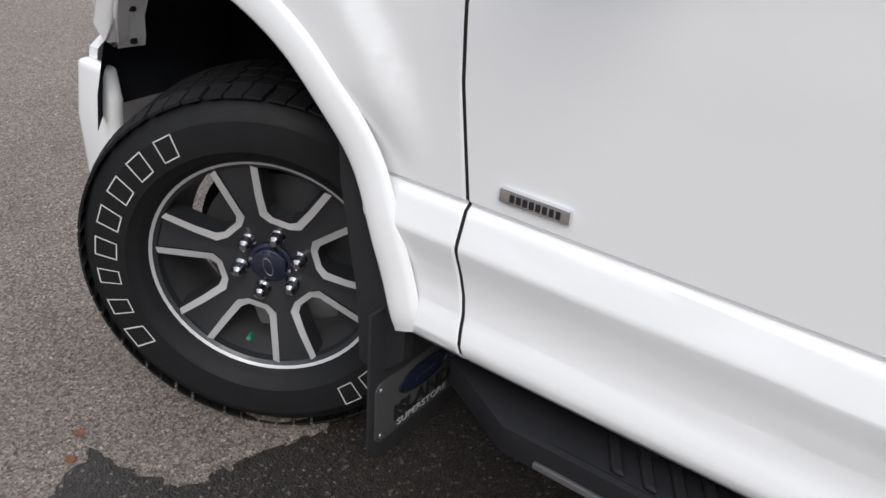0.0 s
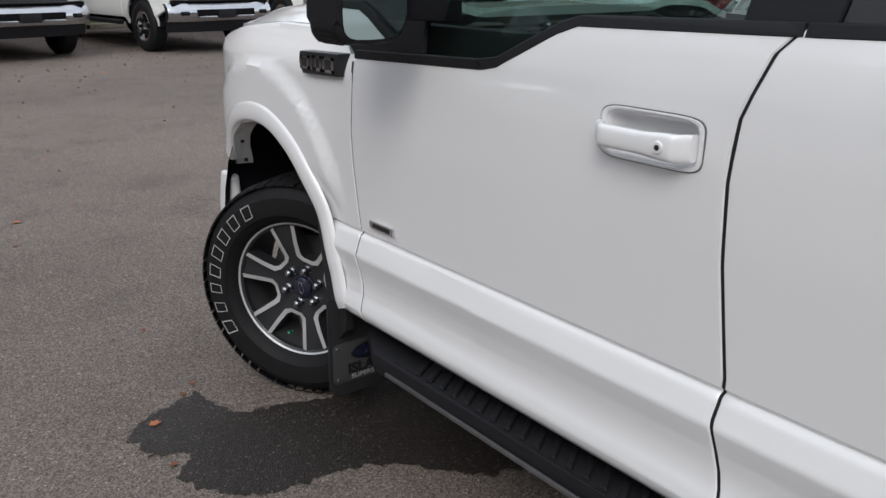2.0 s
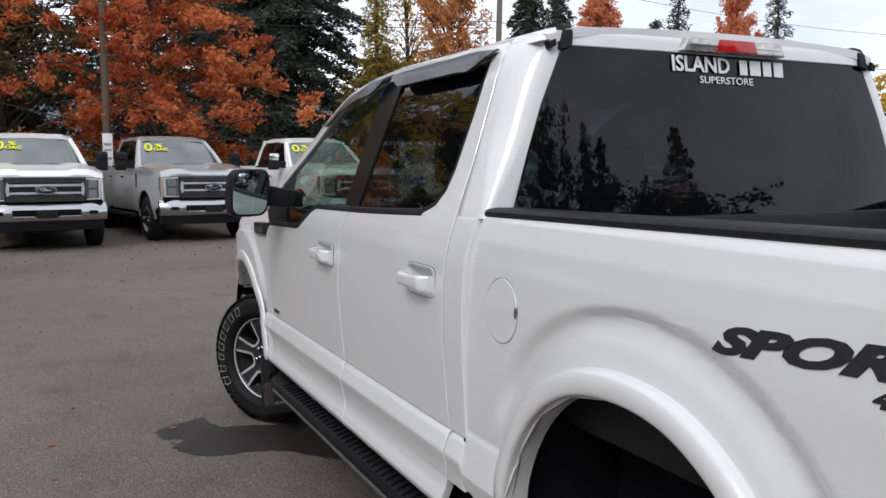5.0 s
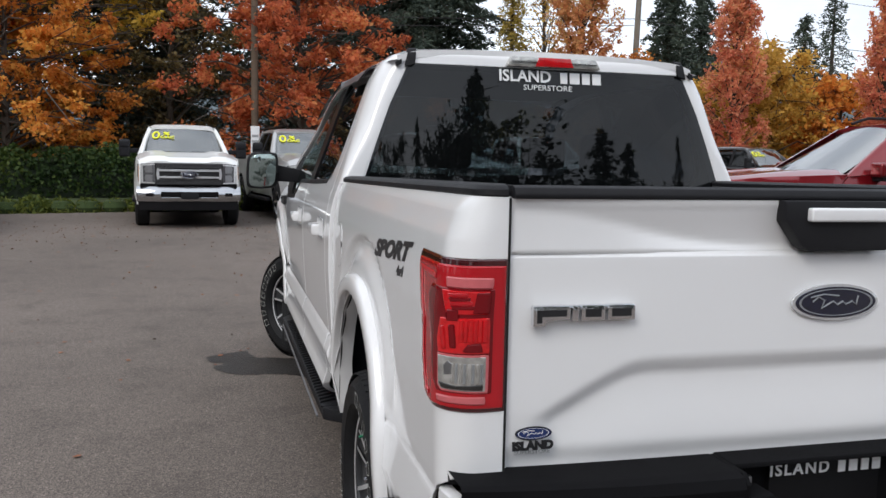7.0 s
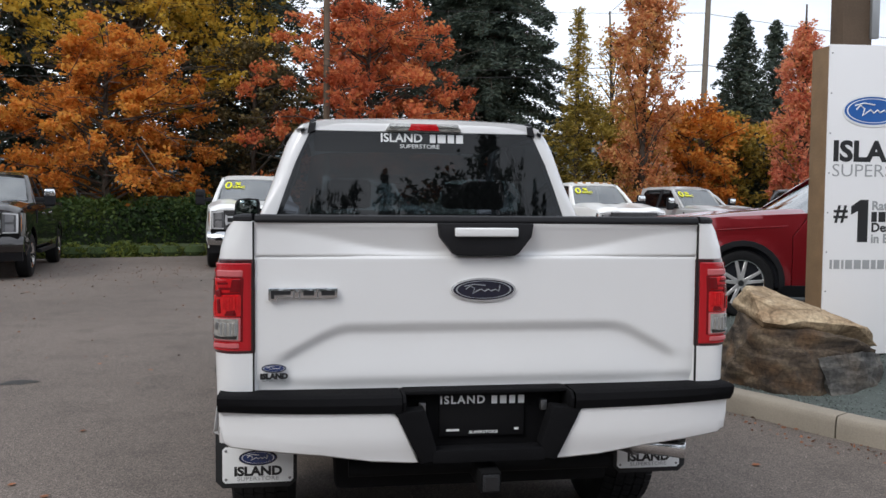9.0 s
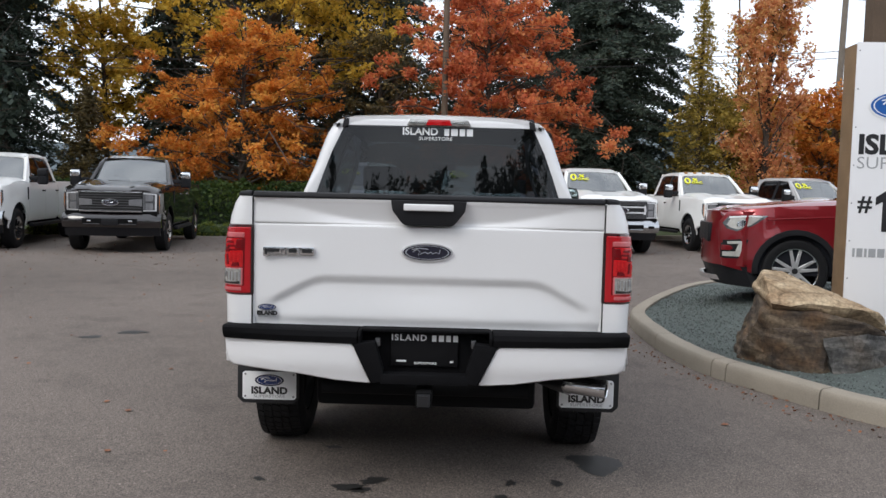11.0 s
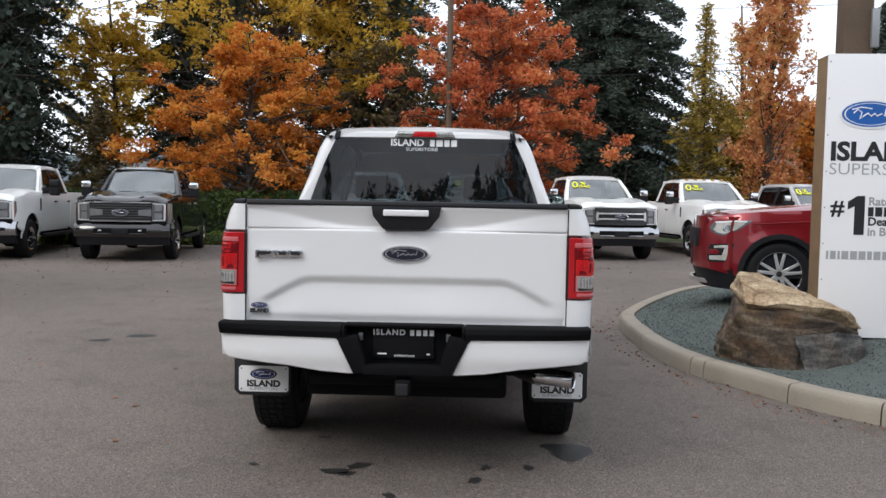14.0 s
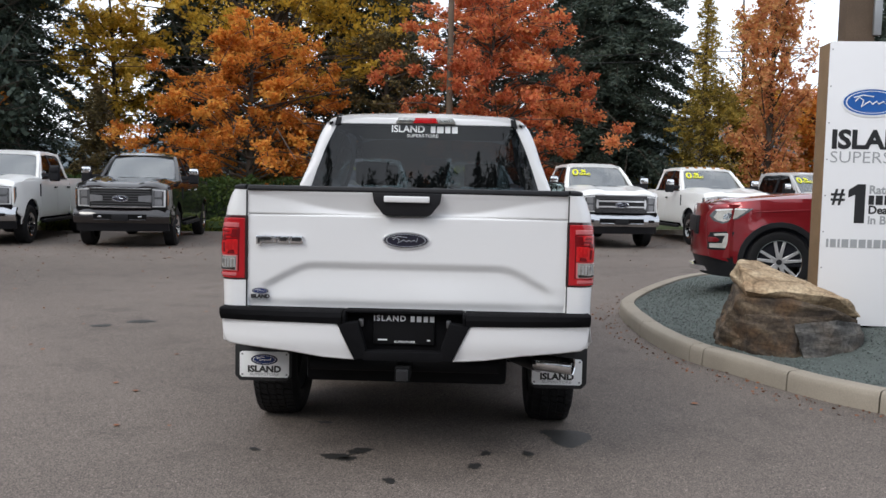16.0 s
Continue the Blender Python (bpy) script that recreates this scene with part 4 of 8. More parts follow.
# side glass and its black surrounds
fdlo = [(4.40, 1.27), (3.93, 1.288), (3.87, 1.297), (3.70, 1.38), (3.65, 1.395), (3.26, 1.402), (3.24, 1.907), (3.42, 1.895), (3.70, 1.848), (4.00, 1.732), (4.34, 1.505), (4.55, 1.34), (4.50, 1.27)]
rdlo = [(3.17, 1.404), (2.47, 1.428), (2.385, 1.455), (2.337, 1.503), (2.32, 1.56), (2.308, 1.75), (2.315, 1.86), (2.335, 1.898), (3.14, 1.907)]
both("front_side_window", sheet(fdlo, lambda y, z: cab_pt(y, z, 0.016), 0.12, 0.004), GLASSF, pickup)
both("rear_side_window", sheet(rdlo, lambda y, z: cab_pt(y, z, 0.016), 0.12, 0.004), GLASSD, pickup)
both("door_pillar_trim", sheet([(3.29, 1.405), (3.13, 1.405), (3.075, 1.905), (3.26, 1.905)], lambda y, z: cab_pt(y, z, 0.008), 0.1, 0.012), SATINBLACK, pickup, "black pillar trim")


def strip_along(pts, wid, fn, off, depth):
    """A narrow moulding along a line of (y, z) points on the cab side."""
    up = [(y, z + wid) for y, z in pts]
    return sheet(pts + up[::-1], lambda y, z: fn(y, z, off), 0.08, depth, 0.002)


both("belt_moulding", strip_along([(2.47, 1.420), (2.9, 1.405), (3.168, 1.398)], 0.018, cab_pt, -0.003, 0.02), PLASTIC, pickup, "black belt moulding")
both("belt_moulding", strip_along([(3.174, 1.398), (3.65, 1.389)], 0.018, cab_pt, -0.003, 0.02), PLASTIC, pickup)
both("belt_moulding", sheet([(3.65, 1.389), (3.65, 1.407), (3.70, 1.392), (3.87, 1.310), (3.94, 1.300), (3.92, 1.280), (3.87, 1.290), (3.70, 1.372)], lambda y, z: cab_pt(y, z, -0.003), 0.08, 0.02, 0.002), PLASTIC, pickup)
both("belt_moulding", strip_along([(3.92, 1.280), (4.45, 1.262)], 0.020, cab_pt, -0.003, 0.02), PLASTIC, pickup)
both("window_gasket", sheet([(2.47, 1.425), (2.385, 1.452), (2.335, 1.50), (2.318, 1.56), (2.305, 1.75), (2.312, 1.86), (2.33, 1.893), (2.345, 1.893), (2.328, 1.86), (2.321, 1.75), (2.334, 1.563), (2.35, 1.51), (2.395, 1.466), (2.47, 1.441)], lambda y, z: cab_pt(y, z, 0.0), 0.1, 0.02, 0.001), PLASTIC, pickup)
# mirror sail
both("mirror_sail", sheet([(4.46, 1.272), (4.15, 1.284), (4.17, 1.45), (4.25, 1.53), (4.36, 1.48), (4.54, 1.335)], lambda y, z: cab_pt(y, z, 0.004), 0.1, 0.014), PLASTIC, pickup, "black mirror sail panel")
# rain visors over the side windows
for a, b in (((2.30, 1.878), (3.13, 1.90)), ((3.21, 1.90), (3.95, 1.745))):
    def vis(u, v, a=a, b=b):
        y = a[0] + (b[0] - a[0]) * u
        top = float(np.interp(y, [2.25, 2.5, 3.2, 3.45, 3.70, 4.0, 4.3], [1.925, 1.938, 1.932, 1.918, 1.872, 1.755, 1.545]))
        h = 0.068 * min(1, 6 * u + 0.35) * min(1, 5 * (1 - u) + 0.25)
        z = top - h * v
        p = cab_pt(y, z)
        p.x -= 0.012 + 0.026 * v
        return p
    both("rain_visor", ngrid(24, 4, vis, thick=(0.006, 0, -0.004)), VISOR, pickup, "smoked rain visor")

# windscreen, bonnet, front end
def ws_pt(u, v):
    z = 1.30 + (1.925 - 1.30) * v
    y = 4.72 - (4.72 - 3.80) * v
    half = 0.80 - 0.15 * v
    x = -half + 2 * half * u
    return Vector((x, y - 0.12 * (x / 0.8) ** 2 * (1 - 0.4 * v), lift(z)))


part("windscreen", ngrid(16, 10, ws_pt, thick=(0, -0.004, -0.003)), GLASSW, pickup)
part("mirror_interior", box(-0.10, 0.12, 4.02, 4.06, 1.70, 1.77, 0.02), PLASTIC, pickup, "black rear-view mirror")


def hood_pt(u, v):
    y = 4.60 + (5.66 - 4.60) * v
    half = 0.90 - 0.55 * max(0, y - 5.15) ** 2
    x = -half + 2 * half * u
    e = abs(x) / half
    z = 1.385 - 0.05 * smooth01((y - 4.9) / 0.9) - 0.07 * smooth01((y - 5.45) / 0.22) ** 2 - 0.045 * e ** 6 + 0.022 * smooth01((e - 0.45) / 0.15) * (1 - smooth01((e - 0.8) / 0.15))
    return Vector((x, y, z - 0.01))


part("bonnet", ngrid(40, 24, hood_pt, thick=(0, 0, -0.03)), WHITE, pickup)
part("cowl", box(-0.84, 0.84, 4.52, 4.72, 1.24, 1.31, 0.02), PLASTIC, pickup)
grille = part("grille", box(-0.60, 0.60, 5.64, 5.75, 0.80, 1.22, 0.03), PLASTIC, pickup)
for k in range(3):
    part("grille_bar", box(-0.58, 0.58, 5.74, 5.79, 0.86 + 0.13 * k, 0.91 + 0.13 * k, 0.015), CHROME, grille)


def fbump(u, v):
    s = -1 + 2 * u
    x = 0.92 * s
    z = 0.46 + 0.30 * v
    y = 5.86 - 0.29 * abs(s) ** 3.2 - 0.03 * (2 * v - 1) ** 2
    return Vector((x, y, z))


bumpf = part("front_bumper", ngrid(40, 8, fbump, thick=(0, -0.03, 0)), WHITE, pickup)
both("bumper_end", prism([(5.51, 0.44), (5.458, 0.53), (5.440, 0.66), (5.450, 0.735), (5.555, 0.738), (5.590, 0.60), (5.585, 0.44)], "x", -0.950, -0.912, 0.018, 3), WHITE, pickup)
both("head_light", prism([(5.50, 0.93), (5.52, 1.16), (5.64, 1.17), (5.68, 0.95)], "x", -0.855, -0.60, 0.03, 3), HEADLENS, pickup, "clear headlight")

# door handles in their recessed cups
seam = mat("panel_seam", (0.10, 0.10, 0.105), 0.6)


def handle(y0, y1, z0, z1, key, owner):
    yc, zc = (y0 + y1) / 2, (z0 + z1) / 2
    w0 = -cab_w(yc, zc)
    hw, hh = (y1 - y0) / 2, (z1 - z0) / 2
    rim = [(yc + hw * math.copysign(abs(math.cos(t)) ** 0.35, math.cos(t)), zc + hh * math.copysign(abs(math.sin(t)) ** 0.35, math.sin(t)) + 0.055 * (yc - yc)) for t in np.linspace(0, 2 * math.pi, 41)[:-1]]
    bm = bmesh.new()
    rings = []
    for sc, off in ((1.0, 0.0005), (0.99, -0.0035), (0.94, -0.0040), (0.88, -0.0020), (0.84, 0.008), (0.78, 0.026), (0.60, 0.040), (0.30, 0.044)):
        rings.append([bm.verts.new((w0 + off, yc + (y - yc) * (1 - (1 - sc) * 0.7), zc + (z - zc) * sc)) for y, z in rim])
    for a, b in zip(rings, rings[1:]):
        for i in range(40):
            bm.faces.new((a[i], a[(i + 1) % 40], b[(i + 1) % 40], b[i]))
    bm.faces.new(rings[-1])
    bm2 = mirrored(bm)
    sm = bmesh.new()
    for sc, off in ((1.035, 0.002), (1.03, -0.0012), (1.0, -0.0008), (0.99, 0.004)):
        rings.append([sm.verts.new((w0 + off, yc + (y - yc) * (1 + (sc - 1) * 0.55), zc + (z - zc) * sc)) for y, z in rim])
    for a, b in zip(rings[-4:], rings[-3:]):
        for i in range(40):
            sm.faces.new((a[i], a[(i + 1) % 40], b[(i + 1) % 40], b[i]))
    sm2 = mirrored(sm)
    part("handle_seam", sm, seam, owner[0])
    part("handle_seam", sm2, seam, owner[1])
    cup = part("handle_cup", bm, WHITE, owner[0])
    cup2 = part("handle_cup", bm2, WHITE, owner[1])
    pull = bmesh.new()

    def hp(u, v):
        y = y1 - 0.004 - (y1 - y0 - 0.016) * u
        a = 2 * math.pi * v
        bow = 0.030 * smooth01(u / 0.16) * smooth01((1 - u) / 0.10)
        hz = 0.021 + 0.004 * smooth01((u - 0.55) / 0.3)
        return Vector((w0 - 0.010 - bow + 0.012 * math.copysign(abs(math.cos(a)) ** 0.6, math.cos(a)), y, zc - 0.002 + hz * math.copysign(abs(math.sin(a)) ** 0.6, math.sin(a))))
    ngrid(26, 20, hp, pull)
    bmesh.ops.remove_doubles(pull, verts=pull.verts, dist=1e-5)
    bmesh.ops.holes_fill(pull, edges=[e for e in pull.edges if e.is_boundary])
    p2 = mirrored(pull)
    h = part("door_handle", pull, WHITE, owner[0], "white pull handle")
    part("door_handle", p2, WHITE, owner[1])
    if key:
        part("key_lock", lathe([(0.0, -0.004), (0.010, -0.004), (0.011, -0.001), (0.013, 0.0), (0.013, 0.003)], 20), WHITE, h, m=pose(w0 - 0.0515, y0 + 0.058, zc - 0.002))
        part("key_slot", lathe([(0.0, -0.0055), (0.005, -0.0052), (0.006, -0.003)], 14), DECALB, h, m=pose(w0 - 0.0515, y0 + 0.058, zc - 0.002))


handle(*CUP_F, True, front_doors)
handle(*CUP_R, False, rear_doors)

# fuel door
def disc_sheet(yc, zc, r, off, n=36):
    return sheet([(yc + r * math.cos(2 * math.pi * k / n), zc + r * math.sin(2 * math.pi * k / n)) for k in range(n)], lambda y, z: box_pt(y, z, off), 0.06, 0.003, 0.002)


fuel = part("fuel_door", disc_sheet(1.882, 1.190, 0.088, -0.002), WHITE, pickup)
part("fuel_seam", disc_sheet(1.882, 1.190, 0.0915, -0.0002), seam, pickup)
part("finger_notch", lathe([(0.0, -0.003), (0.012, -0.0025), (0.014, 0.001)], 18), seam, fuel, m=Matrix.Translation((box_pt(1.80, 1.195).x - 0.001, 1.800, 1.195)) @ Matrix.Diagonal((1, 0.55, 1.3, 1)))

# badges
def bars_side(name, y_start, z0, widths, h, gap, material, depth=0.006, slope=0.0, parent=pickup, fn=cab_w, label=""):
    bm = bmesh.new()
    y = y_start
    for w in widths:
        wd = fn(y, z0)
        add_box(bm, -wd - depth, -wd + 0.004, y - w, y, z0, z0 + h, 0.0015, 1)
        y -= w + gap
    return part(name, bm, material, parent, label)


bd = part("engine_badge", box(-0.993, -0.978, 4.285, 4.403, 0.790, 0.812, 0.003), CHROME, pickup, "small chrome engine badge with dark bars")
bmq = bmesh.new()
for k in range(8):
    add_box(bmq, -0.9945, -0.992, 4.300 + 0.011 * k, 4.307 + 0.011 * k, 0.795, 0.807)
part("badge_bar", bmq, DECALB, bd)
fb = part("fender_badge", prism([(4.505, 1.205), (4.715, 1.198), (4.735, 1.228), (4.728, 1.262), (4.512, 1.268)], "x", -1.016, -0.955, 0.004), DECALB, pickup, "black and chrome model badge with plain shapes")
for y, w, h in ((4.722, 0.052, 0.040), (4.660, 0.012, 0.044), (4.635, 0.036, 0.044), (4.590, 0.060, 0.044)):
    bmq = bmesh.new()
    for a, b in ((0, 0.2), (0.8, 1.0)):
        add_box(bmq, -1.019, -1.015, y - w, y, 1.212 + h * a, 1.212 + h * b)
    for a in (0.0, 0.8):
        add_box(bmq, -1.019, -1.015, y - w * (a + 0.2), y - w * a, 1.212, 1.212 + h)
    part("badge_shape", bmq, CHROME, fb)

# box rail caps, bed, tailgate
def rail_cap():
    """The cap over the box side: it climbs a little to the rear and runs round the rear corner to the tailgate."""
    ring = [(0.030, 0.000), (0.004, -0.004), (-0.004, 0.003), (-0.003, 0.014), (0.006, 0.022), (0.030, 0.026), (0.100, 0.025), (0.115, 0.016), (0.115, -0.006)]
    bm = bmesh.new()
    rows = []
    for a in [2.056, 1.7, 1.3, 0.9, 0.6, 0.4, 0.30] + [0.275 - RC * 0.5 * math.pi * k / 8 for k in range(9)] + [0.130, 0.117]:
        turn = min(max(0.275 - a, 0.0) / RC, math.pi / 2)
        zl = 1.439 + 0.0145 * (2.056 - max(a, 0.2))
        edge, inw = box_pt(a, zl), Vector((math.cos(turn), math.sin(turn), 0))
        narrow = smooth01(turn / 0.9)
        rows.append([bm.verts.new(edge + inw * (d * (1 - narrow) + min(d, 0.050) * narrow) + Vector((0, 0, dz))) for d, dz in ring])
    for p, q in zip(rows, rows[1:]):
        for k in range(len(ring)):
            n = (k + 1) % len(ring)
            bm.faces.new((p[k], p[n], q[n], q[k]))
    bm.faces.new(rows[0][::-1])
    bm.faces.new(rows[-1])
    bmesh.ops.recalc_face_normals(bm, faces=bm.faces[:])
    return bm


both("box_rail_cap", rail_cap(), PLASTIC, pickup, "black box rail cap", sharp=35)
part("bed_floor", box(-0.86, 0.86, 0.24, 2.03, 0.90, 0.94, 0.01), PLASTIC2, pickup)
both("bed_wall", box(-0.87, -0.805, 0.24, 2.03, 0.92, 1.440, 0.01), PLASTIC2, pickup)
part("bed_front", box(-0.86, 0.86, 1.98, 2.035, 0.92, 1.425, 0.01), PLASTIC2, pickup)


def tg_y(x, z):
    y = 0.19
    ax = abs(x)
    if z > 1.338:
        # a hollow under the top edge, whose lower bound dips from the ends to the handle
        low = 1.440 - 0.088 * smooth01((0.84 - ax) / 0.62)
        deep = 0.34 * (1.448 - low)
        fall = deep * (1 - min(1.0, (z - low) / (1.448 - low))) if z > low else deep * (1 - 0.75 * (low - z) / (low - 1.330))
        y += -0.004 + fall - 0.004 * smooth01((z - 1.446) / 0.008)
    y += 0.007 * math.exp(-((z - 1.337) / 0.0035) ** 2)
    zc = float(np.interp(ax, [0, 0.49, 0.53, 0.565, 0.60, 0.735, 0.77, 0.84], [1.094, 1.093, 1.088, 1.076, 1.060, 0.987, 0.979, 0.978]))
    amp = 0.0155 * (1 - smooth01((ax - 0.70) / 0.09)) + 0.003
    if z < zc:
        d = zc - z
        y += amp * min(1.0, d / 0.038) - (amp * 0.8) * smooth01((d - 0.038) / 0.18)
    y += 0.012 * smooth01((0.90 - z) / 0.05)
    return y + 0.012 * (ax / 0.84) ** 3


TZ = sorted(list(np.linspace(0.842, 1.462, 62)) + [1.330, 1.334, 1.337, 1.340, 1.344])
bm = bmesh.new()
TXs = list(np.linspace(-0.8375, 0.8375, 121))
vs = [[bm.verts.new((x, tg_y(x, z), z)) for z in TZ] for x in TXs]
for i in range(len(TXs) - 1):
    for j in range(len(TZ) - 1):
        bm.faces.new((vs[i][j], vs[i + 1][j], vs[i + 1][j + 1], vs[i][j + 1]))
rim = [vs[i][0] for i in range(len(TXs))] + vs[-1][1:] + [vs[i][-1] for i in range(len(TXs) - 2, -1, -1)] + vs[0][-2:0:-1]
bk = [bm.verts.new((v.co.x, 0.245, v.co.z)) for v in rim]
for i in range(len(rim)):
    j = (i + 1) % len(rim)
    bm.faces.new((rim[i], bk[i], bk[j], rim[j]))
tailgate = part("tailgate", bm, WHITE, pickup, "white sculpted tailgate", sharp=60)
part("tailgate_inner", box(-0.83, 0.83, 0.2525, 0.264, 0.85, 1.464, 0.004), PLASTIC2, tailgate)
part("tailgate_cap", prism([(0.180, 1.461), (0.177, 1.470), (0.184, 1.485), (0.20, 1.490), (0.262, 1.488), (0.265, 1.455)], "x", -0.836, 0.836, 0.004), PLASTIC, tailgate, "black tailgate top cap", sharp=25)
part("tailgate_handle_bezel", prism([(-0.180, 1.462), (0.180, 1.462), (0.172, 1.412), (0.125, 1.352), (0.108, 1.343), (-0.108, 1.343), (-0.125, 1.352), (-0.172, 1.412)], "y", 0.155, 0.20, 0.006), PLASTIC, tailgate, "black handle bezel")
part("tailgate_handle", box(-0.118, 0.118, 0.138, 0.165, 1.413, 1.446, 0.007, 3), WHITE, tailgate, "white tailgate handle")
oval_badge(tailgate, pose(-0.003, 0.188, 1.2155, 90), 0.123, 0.044, NAVY, BARM, GALV)
X0 = -0.788
badge = part("model_badge", box(X0, X0 + 0.246, 0.186, 0.1925, 1.212, 1.2245, 0.002), CHROME, tailgate, "chrome model badge made of plain shapes")
for x, w in ((0.0, 0.088), (0.092, 0.016), (0.114, 0.058), (0.178, 0.068)):
    low = 1.180 if x == 0 else 1.190
    if x == 0:
        sh_ = part("badge_shape", prism([(X0, low), (X0 + 0.030, low), (X0 + 0.030, 1.193), (X0 + 0.084, 1.193), (X0 + 0.088, 1.198), (X0 + 0.088, 1.222), (X0 + 0.084, 1.226), (X0, 1.226)], "y", 0.174, 0.192, 0.003, 2), CHROME, badge)
        part("badge_inset", prism([(X0 + 0.009, low + 0.008), (X0 + 0.021, low + 0.008), (X0 + 0.021, 1.202), (X0 + 0.079, 1.202), (X0 + 0.079, 1.217), (X0 + 0.009, 1.217)], "y", 0.1728, 0.176), DECALB, sh_)
        continue
    sh_ = part("badge_shape", prism([(X0 + x, low), (X0 + x + w, low), (X0 + x + w, 1.222), (X0 + x + w - 0.004, 1.226), (X0 + x, 1.226)], "y", 0.174, 0.192, 0.003, 2), CHROME, badge)
    if w > 0.05:
        part("badge_inset", box(X0 + x + 0.010, X0 + x + w - 0.010, 0.1728, 0.176, low + 0.009, 1.217), DECALB, sh_)
# dealer sticker at the tailgate's corner
oval_badge(tailgate, pose(-0.770, 0.1985, 0.932, 90), 0.044, 0.0155, BLUE, DECALB, DECALW, thick=0.002)
words("sticker_text", "ISLAND", 0.0265, DECALB, tailgate, pose(-0.770, 0.2000, 0.902, 90), 0.0008, bold=0.0018, xs=1.1)
words("sticker_text", "SUPERSTORE", 0.0125, DECALG, tailgate, pose(-0.770, 0.2020, 0.887, 90), 0.0008, xs=1.2)
# gap fillers beside the tailgate, near-black to give the gap its shade
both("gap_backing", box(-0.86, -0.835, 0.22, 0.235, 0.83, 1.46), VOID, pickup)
both("gap_seal", box(-0.8445, -0.8385, 0.1915, 0.222, 0.845, 1.462), SEAL, pickup)

# tail lights
def lamp_sheet(pts, off, depth=0.01):
    return sheet(pts, lambda a, z: box_pt(a, z, off), 0.012, depth, 0.003, inward=(0.6, 0.8, 0))


def inner_sheet(pts, off, depth=0.01):
    """A part of the lamp's middle, which lies towards the tailgate."""
    return lamp_sheet([(float(np.interp(a, [0.158, 0.29, 0.345], [0.133, 0.244, 0.322])), z) for a, z in pts], off, depth)


lo = [(A0 + 0.004, 0.992), (0.307, 0.990), (0.341, 1.000), (0.368, 1.032), (0.382, 1.10), (0.388, 1.166), (0.428, 1.237), (0.454, 1.291), (0.458, 1.316), (0.449, 1.324), (A0 + 0.004, 1.326)]
for s in (-1, 1):
    def put(name, bm, material, par, label=""):
        return part(name, bm if s < 0 else mirrored(bm), material, par, label)
    lens = put("tail_light", lamp_sheet(lo, -0.003, 0.05), DARKRED, pickup, "red tail light with a clear reversing lamp")
    put("red_cover", lamp_sheet([(0.1185, 1.002), (0.305, 1.000), (0.335, 1.009), (0.358, 1.04), (0.372, 1.10), (0.378, 1.168), (0.418, 1.24), (0.440, 1.29), (0.442, 1.308), (0.1185, 1.312)], -0.0075, 0.005), REDBAND, lens, "saturated red lens band")
    put("inner_field", inner_sheet([(0.158, 1.036), (0.290, 1.034), (0.302, 1.06), (0.318, 1.16), (0.345, 1.235), (0.330, 1.262), (0.158, 1.262)], -0.0098, 0.004), REDDEEP, lens)
    put("upper_lens", inner_sheet([(0.166, 1.212), (0.262, 1.208), (0.282, 1.258), (0.166, 1.258)], -0.0120, 0.003), REDLENS, lens, "ribbed red lens")
    put("brake_lens", inner_sheet([(0.164, 1.126), (0.284, 1.122), (0.289, 1.150), (0.280, 1.196), (0.164, 1.200)], -0.0124, 0.004), BRAKERED, lens, "bright red ribbed lens")
    for k in range(6):
        put("lens_rib", inner_sheet([(0.168 + 0.0105 * k, 1.150), (0.1725 + 0.0105 * k, 1.150), (0.1725 + 0.0105 * k, 1.196), (0.168 + 0.0105 * k, 1.196)], -0.0146, 0.002), BRAKERED if k % 2 else REDLENS, lens)
    for k in range(4):
        put("lens_facet", inner_sheet([(0.196 + 0.006 * k, 1.222 + 0.009 * k), (0.246 + 0.004 * k, 1.219 + 0.009 * k), (0.250 + 0.004 * k, 1.2245 + 0.009 * k), (0.196 + 0.006 * k, 1.2275 + 0.009 * k)], -0.0138, 0.002), REDBAND if k % 2 else REDDEEP, lens)
    put("lens_facet", inner_sheet([(0.166, 1.214), (0.196, 1.213), (0.191, 1.256), (0.166, 1.256)], -0.0136, 0.002), REDDEEP, lens)
    put("bulb", inner_sheet([(0.232, 1.196), (0.258, 1.194), (0.260, 1.216), (0.234, 1.217)], -0.0142, 0.002), REDDEEP, lens)
    put("lens_facet", inner_sheet([(0.236, 1.136), (0.246, 1.136), (0.252, 1.182), (0.241, 1.184)], -0.0150, 0.002), REDDEEP, lens)
    put("lens_facet", inner_sheet([(0.262, 1.132), (0.268, 1.132), (0.275, 1.178), (0.268, 1.180)], -0.0150, 0.002), REDLENS, lens)
    put("lens_facet", inner_sheet([(0.176, 1.130), (0.215, 1.129), (0.205, 1.142), (0.180, 1.144)], -0.0150, 0.002), REDDEEP, lens)
    put("reverse_rim", inner_sheet([(0.163, 1.037), (0.272, 1.037), (0.284, 1.046), (0.287, 1.117), (0.163, 1.119)], -0.0116, 0.004), PINKLENS, lens)
    put("reverse_lens", inner_sheet([(0.167, 1.041), (0.270, 1.041), (0.280, 1.049), (0.283, 1.113), (0.167, 1.115)], -0.0130, 0.005), CLEARLENS, lens, "clear reversing lens")
    for k in range(8):
        put("lens_rib", inner_sheet([(0.172 + 0.0095 * k, 1.058), (0.1755 + 0.0095 * k, 1.058), (0.1755 + 0.0095 * k, 1.100), (0.172 + 0.0095 * k, 1.100)], -0.0146, 0.002), CLEARLENS if k % 2 else GALV, lens)
